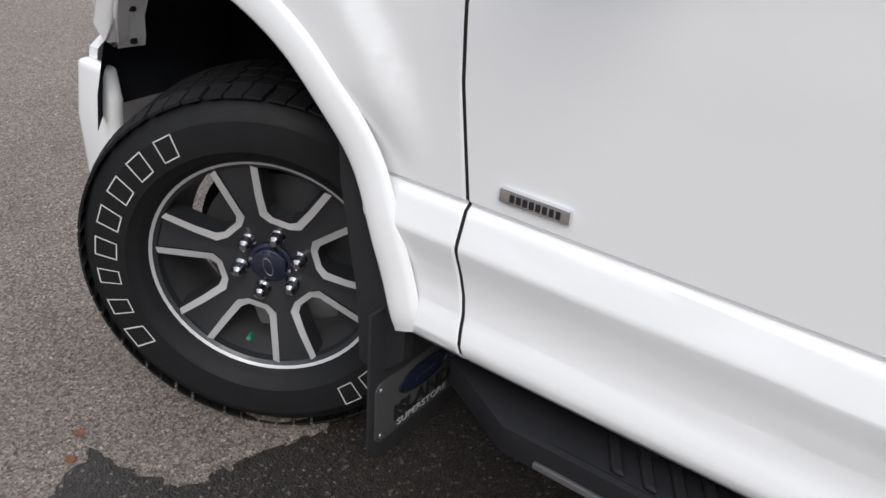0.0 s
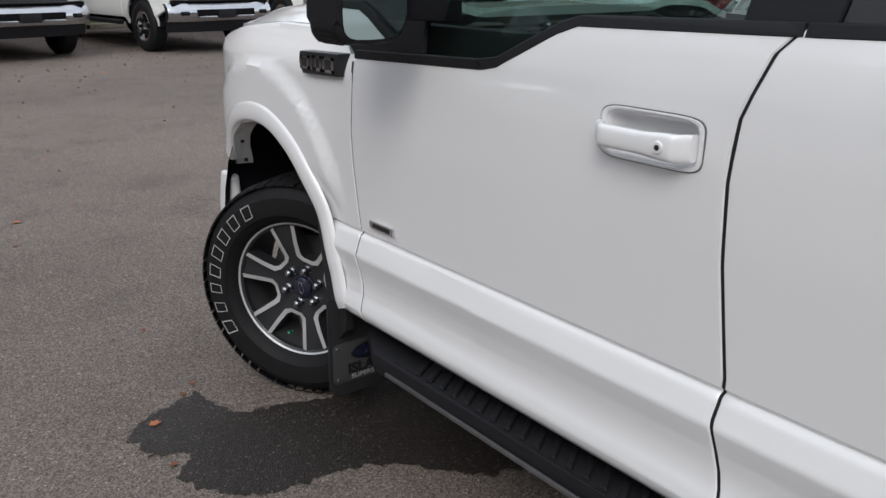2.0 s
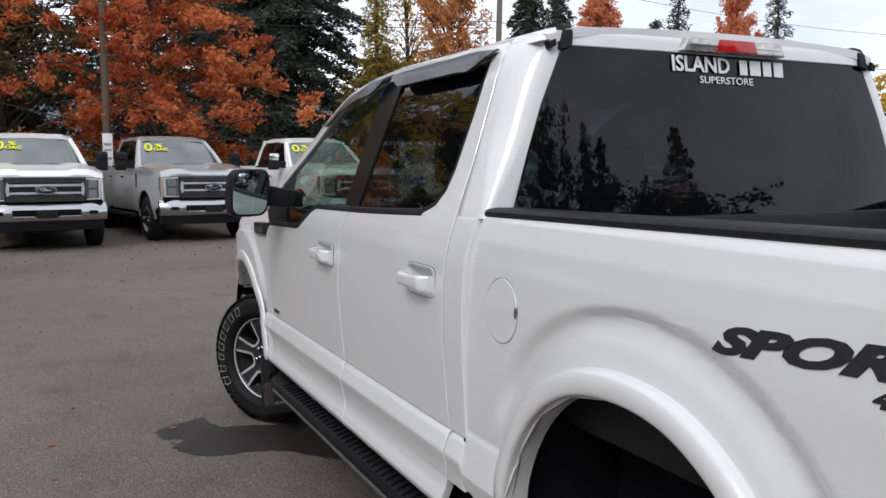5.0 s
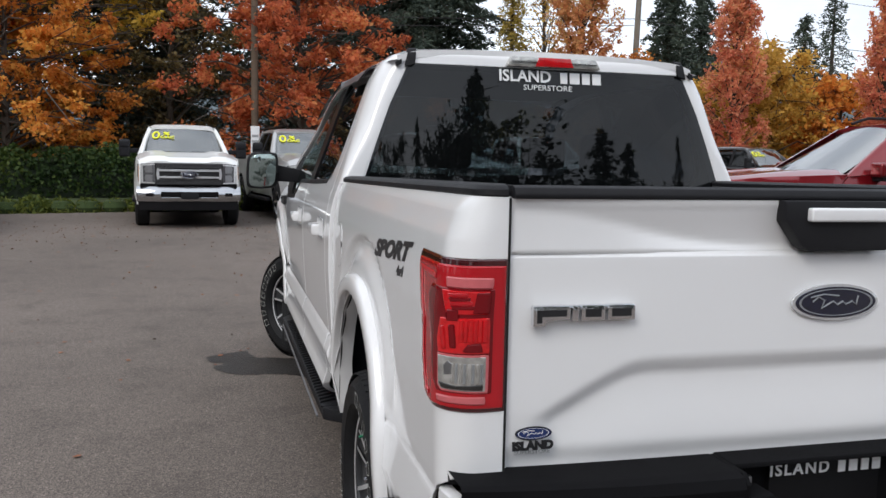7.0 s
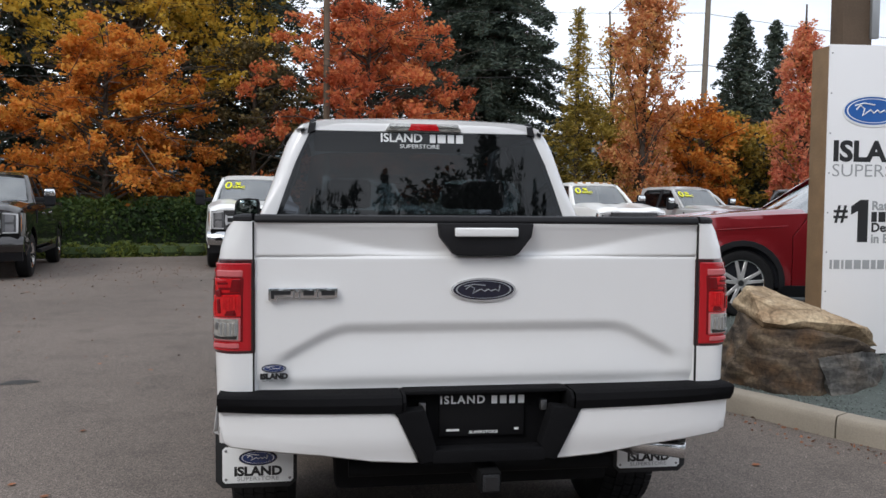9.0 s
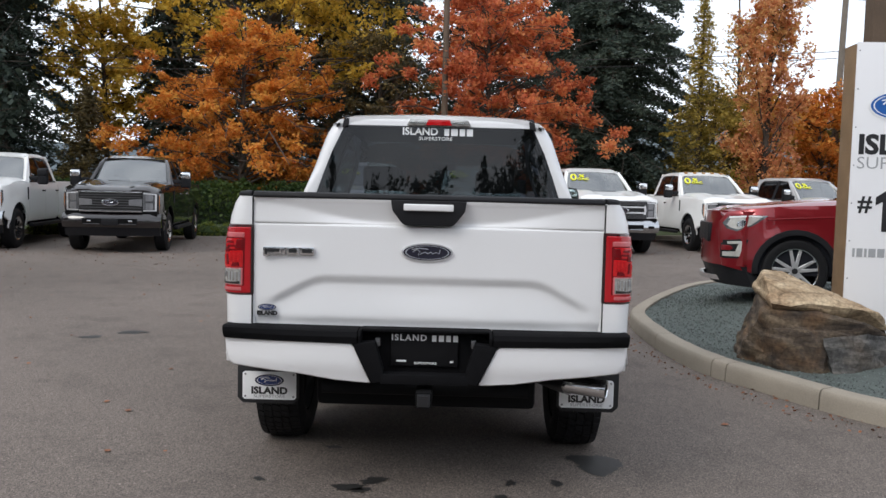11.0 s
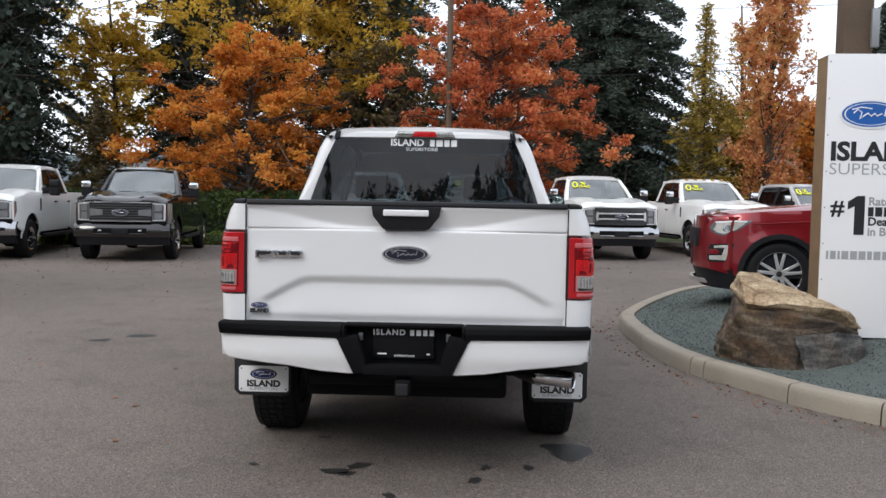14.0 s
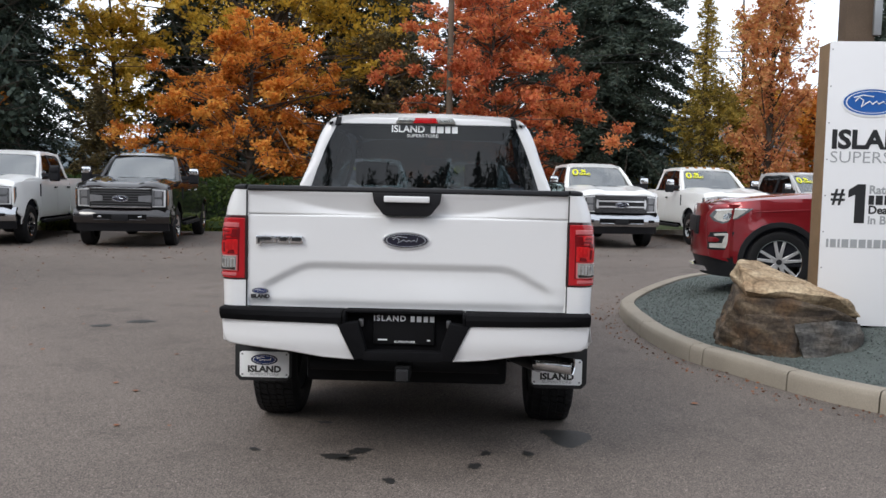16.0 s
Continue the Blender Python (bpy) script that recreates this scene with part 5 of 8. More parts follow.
    put("lens_facet", inner_sheet([(0.244, 1.078), (0.260, 1.074), (0.264, 1.092), (0.252, 1.104), (0.240, 1.098)], -0.0146, 0.002), STEEL, lens)
    put("lens_facet", inner_sheet([(0.172, 1.044), (0.268, 1.044), (0.276, 1.054), (0.232, 1.050), (0.172, 1.054)], -0.0148, 0.002), SMOKED, lens)
    put("bright_line", inner_sheet([(0.163, 1.268), (0.268, 1.268), (0.272, 1.286), (0.163, 1.287)], -0.0116, 0.003), PINKLENS, lens, "pale strip across the lamp")
    put("bright_line", inner_sheet([(0.168, 1.012), (0.284, 1.012), (0.288, 1.022), (0.168, 1.025)], -0.0116, 0.003), PINKLENS, lens, "pale strip across the lamp")
    put("bright_line", lamp_sheet([(0.290, 1.012), (0.316, 1.016), (0.338, 1.052), (0.352, 1.10), (0.356, 1.172), (0.390, 1.232), (0.412, 1.278), (0.414, 1.292), (0.276, 1.288), (0.276, 1.280), (0.402, 1.284), (0.380, 1.235), (0.347, 1.176), (0.343, 1.102), (0.330, 1.056), (0.310, 1.022), (0.290, 1.020)], -0.0104, 0.003), REDPALE, lens, "pale outline of the lamp")

# rear bumper
PADM = mat("grained_step_plastic", (0.008, 0.008, 0.009), 0.75, spec=0.05, vary=0.2, scale=14, bump=0.5, bscale=420)


def bump_y(x):
    return 0.062 + 0.10 * (abs(x) / 0.965) ** 4


both("bumper_panel", sheet([(-0.958, 0.795), (-0.954, 0.735), (-0.938, 0.676), (-0.920, 0.664), (-0.60, 0.640), (-0.42, 0.614), (-0.258, 0.604), (-0.330, 0.765), (-0.345, 0.782), (-0.365, 0.786)], lambda x, z: Vector((x, bump_y(x) + 0.02 * smooth01((0.70 - z) / 0.1), z)), 0.03, 0.05, 0.006, inward=(0, 1, 0)), WHITE, pickup, "white rear bumper panel")
both("bumper_side", sheet([(0.160, 0.797), (0.162, 0.735), (0.185, 0.672), (0.288, 0.69), (0.262, 0.797)], lambda y, z: Vector((-0.957 - 0.014 * smooth01((y - 0.15) / 0.1), y, z)), 0.05, 0.03, 0.004), WHITE, pickup)


def step_pt(u, v):
    s = -1 + 2 * u
    x = 0.962 * s
    pr = [(0.08, 0.780), (0.05, 0.793), (0.042, 0.822), (0.052, 0.846), (0.08, 0.853), (0.20, 0.851), (0.205, 0.82)]
    k = v * 6
    i = min(5, int(k))
    f = k - i
    yy = pr[i][0] * (1 - f) + pr[i + 1][0] * f
    zz = pr[i][1] * (1 - f) + pr[i + 1][1] * f
    return Vector((x, yy + 0.10 * abs(s) ** 3.5 * (1 - v * 0.9), zz))


step_pad = part("bumper_step_pad", ngrid(24, 12, lambda u, v: step_pt(u * 0.335, v)), PADM, pickup, "black ribbed bumper step pad", sharp=30)
part("bumper_step_pad", ngrid(24, 12, lambda u, v: step_pt(1 - 0.335 * (1 - u), v)), PADM, pickup, sharp=30)
for s in (-1, 1):
    part("recess_side", prism([(0.07, 0.851), (0.048, 0.83), (0.056, 0.79), (0.20, 0.79), (0.20, 0.851)], "x", s * 0.308 - 0.006, s * 0.308 + 0.006, 0.002), PADM, pickup)
both("bumper_core", prism([(-0.345, 0.790), (-0.322, 0.765), (-0.250, 0.604), (-0.205, 0.612), (-0.192, 0.660), (-0.235, 0.800)], "y", 0.054, 0.13, 0.006), PADM, pickup)
part("bumper_core", prism([(-0.205, 0.604), (0.205, 0.604), (0.215, 0.650), (-0.215, 0.650)], "y", 0.054, 0.13, 0.006), PADM, pickup)
part("plate_recess", box(-0.303, 0.303, 0.192, 0.215, 0.62, 0.838, 0.004), PADM, pickup)
part("recess_top", box(-0.304, 0.304, 0.118, 0.205, 0.840, 0.853, 0.004), PADM, pickup)
plate = part("plate_panel", box(-0.165, 0.155, 0.174, 0.190, 0.668, 0.832, 0.004), mat("black_plate", (0.007, 0.007, 0.008), 0.6, spec=0.15), pickup, "black dealer plate with white lettering")
words("plate_text", "ISLAND", 0.041, DECALW, plate, pose(-0.080, 0.1735, 0.804, 90), 0.001, bold=0.0010, space=1.25, fit=0.168)
bar_row("plate_bar", [0.021, 0.024, 0.022, 0.023], 0.030, 0.0115, DECALW, plate, pose(0.030, 0.1735, 0.789, 90))
words("plate_text", "SUPERSTORE", 0.014, DECALW, plate, pose(0.0, 0.1735, 0.682, 90), 0.0008, bold=0.0003, xs=1.35)
bar_row("plate_bar", [0.048], 0.008, 0.0, DECALW, plate, pose(-0.140, 0.1735, 0.688, 90))
bar_row("plate_bar", [0.016], 0.008, 0.0, DECALW, plate, pose(0.118, 0.1735, 0.688, 90))
for s in (-1, 1):
    part("plate_lamp", box(s * 0.23 - 0.012, s * 0.23 + 0.012, 0.165, 0.195, 0.76, 0.80, 0.005), STEEL, pickup)
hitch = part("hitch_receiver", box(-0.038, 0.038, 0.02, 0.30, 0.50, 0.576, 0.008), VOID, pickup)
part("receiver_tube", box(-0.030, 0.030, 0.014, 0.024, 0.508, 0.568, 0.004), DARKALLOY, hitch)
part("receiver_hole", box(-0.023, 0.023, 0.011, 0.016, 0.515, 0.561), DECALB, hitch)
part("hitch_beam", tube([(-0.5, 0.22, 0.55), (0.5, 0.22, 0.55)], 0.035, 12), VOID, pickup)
# exhaust tip
exh = part("exhaust_pipe", tube([(0.50, 1.1, 0.50), (0.62, 0.75, 0.50), (0.74, 0.52, 0.50)], 0.036, 14), STEEL, pickup)
part("exhaust_tip", add_lathe(bmesh.new(), [(0.040, 0.0), (0.046, 0.02), (0.048, 0.22), (0.046, 0.225), (0.042, 0.22), (0.041, 0.03)], 28, "x"), CHROME, exh, "chrome exhaust tip", m=pose(0.715, 0.53, 0.522, 0, 2, -22))

# mud flaps
def flap(y, x0, x1, z0, z1, px0, px1, pz0, pz1, dark, cut=0.03):
    for s in (-1, 1):
        a, b = sorted((s * x0, s * x1))
        pa, pb = sorted((s * px0, s * px1))
        cx, cz = (pa + pb) / 2, (pz0 + pz1) / 2
        f = part("mud_flap", prism([(a + cut, z0), (b - cut, z0), (b, z0 + cut), (b, z1), (a, z1), (a, z0 + cut)], "y", y, y + 0.008, 0.003), PLASTIC2, pickup, "black mud flap with a bolted-on plate")
        pm = mat("smoked_plate", (0.045, 0.045, 0.047), 0.5) if dark else DECALW
        p = part("flap_plate", prism([(pa + 0.012, pz0), (pb - 0.012, pz0), (pb, pz0 + 0.012), (pb, pz1 - 0.012), (pb - 0.012, pz1), (pa + 0.012, pz1), (pa, pz1 - 0.012), (pa, pz0 + 0.012)], "y", y - 0.004, y, 0.001), pm, f, "smoked plate" if dark else "white plate")
        w, h = pb - pa, pz1 - pz0
        tc = DECALB if not dark else mat("dim_grey_print", (0.008, 0.008, 0.009), 0.5)
        oval_badge(p, pose(cx, y - 0.004, pz1 - h * 0.31, 90), w * 0.27, h * 0.21, NAVY if dark else BLUE, tc, NAVY if dark else DECALW, thick=0.002)
        words("plate_text", "ISLAND", h * 0.34, tc, p, pose(cx, y - 0.0045, pz0 + h * 0.31, 90), 0.0006, bold=0.0024, xs=1.12)
        words("plate_text", "SUPERSTORE", h * 0.15, DECALG, p, pose(cx, y - 0.0045, pz0 + h * 0.11, 90), 0.0006, xs=1.3)
        for bx_, bz_ in ((pa + 0.015, pz0 + 0.016), (pb - 0.015, pz0 + 0.016), (pa + 0.015, pz1 - 0.016), (pb - 0.015, pz1 - 0.016)):
            part("flap_bolt", lathe([(0, -0.004), (0.005, -0.003), (0.006, 0)], 10, "y"), STEEL, f, m=pose(bx_, y - 0.004, bz_))


flap(0.69, 1.036, 0.70, 0.332, 0.60, 1.008, 0.715, 0.354, 0.508, False)
flap(4.622, 1.018, 0.70, 0.148, 0.50, 1.004, 0.715, 0.196, 0.338, True)

# running boards
for s in (-1, 1):
    rb = part("running_board", prism([(s * 0.88, 4.50), (s * 0.945, 4.50), (s * 1.035, 4.33), (s * 1.012, 2.14), (s * 0.88, 2.02)], "z", 0.375, 0.432, 0.010, 2), PLASTIC, pickup, "black ribbed running board")
    part("edge_strip", box(min(s * 1.033, s * 1.041), max(s * 1.033, s * 1.041), 2.15, 4.265, 0.386, 0.398, 0.002), STEEL, rb, "thin bright edge strip")
    pad = part("tread_pad", box(min(s * 0.90, s * 1.02), max(s * 0.90, s * 1.02), 2.16, 4.25, 0.428, 0.435, 0.003), PLASTIC, rb)
    y = 2.20
    while y < 4.17:
        part("tread_slat", prism([(s * 0.925, y + 0.055), (s * 0.925, y + 0.078), (s * 1.018, y + 0.022), (s * 1.018, y)], "z", 0.432, 0.444, 0.004, 1), PLASTIC, rb)
        y += 0.052
    for y in (2.5, 3.3, 4.1):
        part("bracket", box(min(s * 0.75, s * 0.95), max(s * 0.75, s * 0.95), y, y + 0.06, 0.36, 0.45, 0.01), VOID, rb)

# side mirrors
for s in (-1, 1):
    arm = part("door_mirror", prism([(s * 0.90, 1.37), (s * 1.10, 1.38), (s * 1.10, 1.49), (s * 0.90, 1.45)], "y", 4.10, 4.17, 0.012), PLASTIC, pickup, "black door mirror")
    hp = [(s * (1.182 + 0.098 * math.copysign(abs(math.cos(t)) ** 0.45, math.cos(t)) - 0.012 * math.sin(t)), 1.450 + 0.118 * math.copysign(abs(math.sin(t)) ** 0.45, math.sin(t))) for t in np.linspace(0, 2 * math.pi, 29)[:-1]]
    hs = part("mirror_housing", prism(hp, "y", 4.06, 4.19, 0.022, 3), PLASTIC, arm)
    gp = [(s * 1.182 + (x - s * 1.182) * 0.86, 1.450 + (z - 1.450) * 0.89) for x, z in hp]
    part("mirror_glass", prism(gp, "y", 4.056, 4.062), MIRROR, arm, m=None)
    part("spot_mirror", lathe([(0, -0.004), (0.02, -0.003), (0.024, 0)], 18, "y"), MIRROR, arm, m=pose(s * 1.215, 4.053, 1.525))

# interior
part("dashboard", box(-0.76, 0.76, 4.02, 4.45, 0.98, 1.26, 0.05, 3), TRIM, pickup)
part("steering_wheel", lathe([(0.19, -0.014), (0.205, 0.0), (0.19, 0.014), (0.175, 0.0)], 32, "y", True), TRIM, pickup, m=pose(-0.40, 3.88, 1.20, -22))
for x in (-0.42, 0.42):
    for y in (3.28, 2.42):
        seat = part("seat", box(x - 0.27, x + 0.27, y, y + 0.52, 0.75, 0.92, 0.05, 3), FABRIC, pickup)
        part("backrest", box(x - 0.26, x + 0.26, y - 0.12, y + 0.05, 0.88, 1.46, 0.05, 3), FABRIC, seat)
        part("headrest", box(x - 0.13, x + 0.13, y - 0.11, y + 0.0, 1.50, 1.68, 0.04, 3), FABRIC, seat)
both("door_trim", box(-0.90, -0.86, 2.25, 4.40, 0.62, 1.36, 0.02), TRIM, pickup)
part("headliner", box(-0.64, 0.64, 2.12, 3.70, 1.93, 1.96, 0.01), TRIM, pickup)

# wheels
NUT = mat("dark_chrome_nut", (0.34, 0.34, 0.36), 0.22, metal=1.0, vary=0.2, scale=40)
BARREL = mat("dull_wheel_barrel", (0.10, 0.10, 0.105), 0.5, metal=0.7, vary=0.3, scale=12)


def wheel(m, name="wheel", face_label="dark and machined six-spoke alloy wheel with outlined tyre lettering"):
    """A wheel about its own axis x, the outer face at -x."""
    K = 1.07
    tm = lambda r: 0.246 + (r - 0.228) * 0.836
    rim = part(name, lathe([(K * r, x) for r, x in [(0.232, -0.098), (0.240, -0.104), (0.243, -0.098), (0.226, -0.088), (0.214, -0.03), (0.205, 0.06), (0.225, 0.11)]], 64), BARREL, pickup, face_label, m=m)
    # tyre
    prof = [(0.228, 0.115), (0.26, 0.130), (0.32, 0.140), (0.37, 0.130), (0.388, 0.114), (0.401, 0.098), (0.405, 0.04), (0.405, -0.04), (0.401, -0.098), (0.388, -0.116), (0.372, -0.128), (0.352, -0.136), (0.350, -0.139), (0.32, -0.141), (0.275, -0.137), (0.272, -0.133), (0.256, -0.128), (0.244, -0.112), (0.232, -0.099)]
    part("tyre", lathe([(tm(r), x) for r, x in prof], 72), RUBBER, rim)
    bm = bmesh.new()
    rnd = random.Random(5)
    rows = [(-0.124, -0.086, 60), (-0.080, -0.038, 56), (-0.032, 0.010, 56), (0.016, 0.058, 56), (0.064, 0.112, 60)]
    for x0, x1, n in rows:
        for k in range(n):
            a0 = 2 * math.pi * (k + rnd.uniform(-0.06, 0.06)) / n
            a1 = a0 + 2 * math.pi / n * 0.85
            ob_ = []
            for a, rr, x, sk in [(a0, 0.398, x0, 0), (a1, 0.398, x0, 0), (a1, 0.398, x1, 0.03), (a0, 0.398, x1, 0.03), (a0, 0.4155, x0, 0), (a1, 0.4155, x0, 0), (a1, 0.4155, x1, 0.03), (a0, 0.4155, x1, 0.03)]:
                rr2 = tm(rr) - (0.011 if abs(x) > 0.11 and rr > 0.4 else 0) + (0.002 if rr > 0.4 else 0)
                ob_.append(bm.verts.new((x, rr2 * math.cos(a + sk), rr2 * math.sin(a + sk))))
            for q in ((4, 5, 6, 7), (0, 1, 5, 4), (1, 2, 6, 5), (2, 3, 7, 6), (3, 0, 4, 7)):
                bm.faces.new([ob_[i] for i in q])
    part("tread", bm, RUBBER, rim, smooth=False)
    # brake behind
    part("brake_disc", lathe([(0.06, 0.02), (0.175, 0.02), (0.175, 0.045), (0.06, 0.045)], 40), BARREL, rim)
    part("back_plate", lathe([(0.0, 0.075), (0.20, 0.07)], 40), VOID, rim)
    part("caliper", box(-0.01, 0.07, 0.10, 0.19, -0.10, 0.10, 0.02), STEEL, rim)

    def polar(r, deg, x):
        return Vector((x, K * r * math.cos(radians(deg)), K * r * math.sin(radians(deg))))
    fr, dk = bmesh.new(), bmesh.new()
    for k in range(6):
        c = 60 * k + 30
        # window outline (in r, degrees from its middle): outer corners, flanks, flat inner end
        inner = [(0.219, -17.5), (0.160, -16.5), (0.120, -14.5), (0.108, -9.0), (0.108, 9.0), (0.120, 14.5), (0.160, 16.5), (0.219, 17.5)]
        outer = [(0.224, -21.0), (0.160, -21.8), (0.112, -22.0), (0.096, -12.5), (0.096, 12.5), (0.112, 22.0), (0.160, 21.8), (0.224, 21.0)]
        depth = [-0.093, -0.084, -0.074, -0.070, -0.070, -0.074, -0.084, -0.093]
        vi = [fr.verts.new(polar(r, c + d, x)) for (r, d), x in zip(inner, depth)]
        vo = [fr.verts.new(polar(r, c + d, x - 0.001)) for (r, d), x in zip(outer, depth)]
        vb = [fr.verts.new(polar(r, c + d * 0.93, x + 0.05)) for (r, d), x in zip(inner, depth)]
        for i in range(7):
            fr.faces.new((vi[i], vi[i + 1], vo[i + 1], vo[i]))
            well = [dk.verts.new(v.co) for v in (vb[i], vb[i + 1], vi[i + 1], vi[i])]
            dk.faces.new(well)
        # dark spoke between this window and the next
        s = c + 30
        L = [(0.224, -9.0, -0.089), (0.160, -8.2, -0.080), (0.112, -8.0, -0.070)]
        a = [dk.verts.new(polar(r, s + d, x)) for r, d, x in L]
        b = [dk.verts.new(polar(r, s - d, x)) for r, d, x in L]
        mid = [dk.verts.new(polar(r, s, x + 0.004)) for r, d, x in L]
        for i in range(2):
            dk.faces.new((a[i], a[i + 1], mid[i + 1], mid[i]))
            dk.faces.new((mid[i], mid[i + 1], b[i + 1], b[i]))
        # hub sector
        h = [dk.verts.new(polar(0.046, s - 30, -0.058)), dk.verts.new(polar(0.046, s, -0.058)), dk.verts.new(polar(0.046, s + 30, -0.058))]
        e0, e1 = dk.verts.new(polar(0.097, c, -0.068)), dk.verts.new(polar(0.097, c + 60, -0.068))
        g0, g1 = dk.verts.new(polar(0.097, c + 12.5, -0.0685)), dk.verts.new(polar(0.097, c + 47.5, -0.0685))
        dk.faces.new((h[0], e0, g0, h[1]))
        dk.faces.new((h[1], g0, a[2], mid[2]))
        dk.faces.new((h[1], mid[2], b[2], g1))
        dk.faces.new((h[1], g1, e1, h[2]))
    bmesh.ops.remove_doubles(dk, verts=dk.verts, dist=1e-4)
    bmesh.ops.delete(fr, geom=[v for v in fr.verts if not v.link_faces], context='VERTS')
    part("spoke_edge", fr, MACHINED, rim, "machined bright spoke edges", sharp=30)
    part("spoke_face", dk, DARKALLOY, rim, "dark painted spokes", sharp=20)
    part("rim_lip", lathe([(K * r, x) for r, x in [(0.238, -0.103), (0.232, -0.100), (0.2285, -0.098)]], 64), MACHINED, rim)
    part("rim_well", lathe([(K * r, x) for r, x in [(0.2285, -0.098), (0.221, -0.092), (0.218, -0.076)]], 64), DARKALLOY, rim)
    cap = part("centre_cap", lathe([(0.0, -0.078), (0.030, -0.077), (0.037, -0.073), (0.040, -0.062), (0.047, -0.06)], 32), NAVY, rim, "dark blue centre cap")
    part("cap_oval", lathe([(1.0, -0.0003), (0.93, -0.0010), (0.86, -0.0003)], 32, "z"), CHROME, rim, m=Matrix.Translation((-0.0785, 0, 0)) @ Matrix.Rotation(radians(-90), 4, "Y") @ Matrix.Diagonal((0.010, 0.023, 1, 1)))
    for k in range(6):
        a = radians(60 * k + 30)
        part("lug_nut", lathe([(0.0, -0.094), (0.007, -0.094), (0.0135, -0.087), (0.0145, -0.068), (0.020, -0.062), (0.020, -0.055)], 16), NUT, rim, m=Matrix.Translation((0, 0.068 * math.cos(a), 0.068 * math.sin(a))))
    a = radians(28)
    part("valve_cap", add_tube(bmesh.new(), [(-0.085, 0.182 * math.cos(a), 0.182 * math.sin(a)), (-0.108, 0.176 * math.cos(a), 0.176 * math.sin(a))], [0.006, 0.0055], 10), GREENCAP, rim, "green valve cap")
    # outlined raised shapes in place of lettering

    mark = mat("tyre_outline_white", (0.50, 0.50, 0.48), 0.7)

    def glyph(deg, wdeg, r0_, r1_, bars_):
        bm = bmesh.new()
        for k in range(len(bars_)):
            (u0, v0), (u1, v1) = bars_[k]
            p, q = Vector((u0, v0)), Vector((u1, v1))
            d = (q - p).normalized() * 0.058 if (q - p).length else Vector((0, 0))
            nrm = Vector((-d.y, d.x)) * 0.5
            vs_ = []
            for c in (p - d * 0.5 + nrm, q + d * 0.5 + nrm, q + d * 0.5 - nrm, p - d * 0.5 - nrm):
                rr = r0_ + (r1_ - r0_) * c.y
                vs_.append(bm.verts.new(polar(rr, deg - wdeg * c.x, -0.1425)))
            bm.faces.new(vs_)
        part("tyre_marking", bm, mark, rim, "white outlined tyre marking", smooth=False)
    frame_ = [((0.14, 0), (0.94, 0)), ((0.94, 0), (0.80, 1)), ((0.80, 1), (0, 1)), ((0, 1), (0.14, 0))]
    for k, wd in enumerate((8.2, 8.4, 8.6, 8.8, 8.8, 7.0, 7.6, 10.2)):
        glyph(167 - 12.9 * k, wd, 0.282, 0.324, frame_)
    for k, wd in enumerate((8.4, 8.4, 10.0, 8.6)):
        glyph(-18 - 11.2 * k, wd, 0.282, 0.324, frame_)
    return rim


STEER = 30.4
wheel(Matrix.Translation((-0.837, 5.050, 0.396)) @ Matrix.Rotation(radians(STEER), 4, "Z") @ Matrix.Rotation(radians(-104), 4, "X"))
wheel(Matrix.Translation((0.837, 5.04, 0.396)) @ Matrix.Rotation(radians(180 + STEER - 3), 4, "Z"))
wheel(Matrix.Translation((-0.862, 1.30, 0.396)) @ Matrix.Rotation(radians(25), 4, "X"))
wheel(Matrix.Translation((0.862, 1.30, 0.396)) @ Matrix.Rotation(radians(180), 4, "Z"))

# sport decal laid on the curved box side
def side_decal(text, size, yc, zc, bold, xs, shear):
    for sd in (-1, 1):
        o = words("side_decal", text, size, DECALD, pickup, Matrix.Identity(4), 0.0006, "CENTER", bold, "charcoal sport decal", xs, shear)
        for v in o.data.vertices:
            y, z = yc + sd * v.co.x, zc + v.co.y - 0.075 * sd * v.co.x
            v.co = Vector((-sd * (box_pt(y, z).x - 0.0012 - 0.0006 * (v.co.z > 0)), y, z))


side_decal("SPORT", 0.068, 0.84, 1.280, 0.004, 2.3, 0.35)
side_decal("4x4", 0.036, 0.69, 1.238, 0.002, 1.5, 0.2)
# dealer sticker on the rear window
words("window_text", "ISLAND", 0.072, DECALW, rear_window, Matrix.Translation((-0.130, 2.0680, 1.916)) @ Matrix.Rotation(radians(81.5), 4, "X"), 0.0008, bold=0.0016, xs=1.02)
bar_row("window_bar", [0.034, 0.048, 0.038, 0.042], 0.050, 0.012, DECALW, rear_window, Matrix.Translation((0.038, 2.0645, 1.891)) @ Matrix.Rotation(radians(81.5), 4, "X"), 0.0015)
words("window_text", "SUPERSTORE", 0.034, DECALW, rear_window, Matrix.Translation((-0.022, 2.0610, 1.868)) @ Matrix.Rotation(radians(81.5), 4, "X"), 0.0008, xs=1.2)

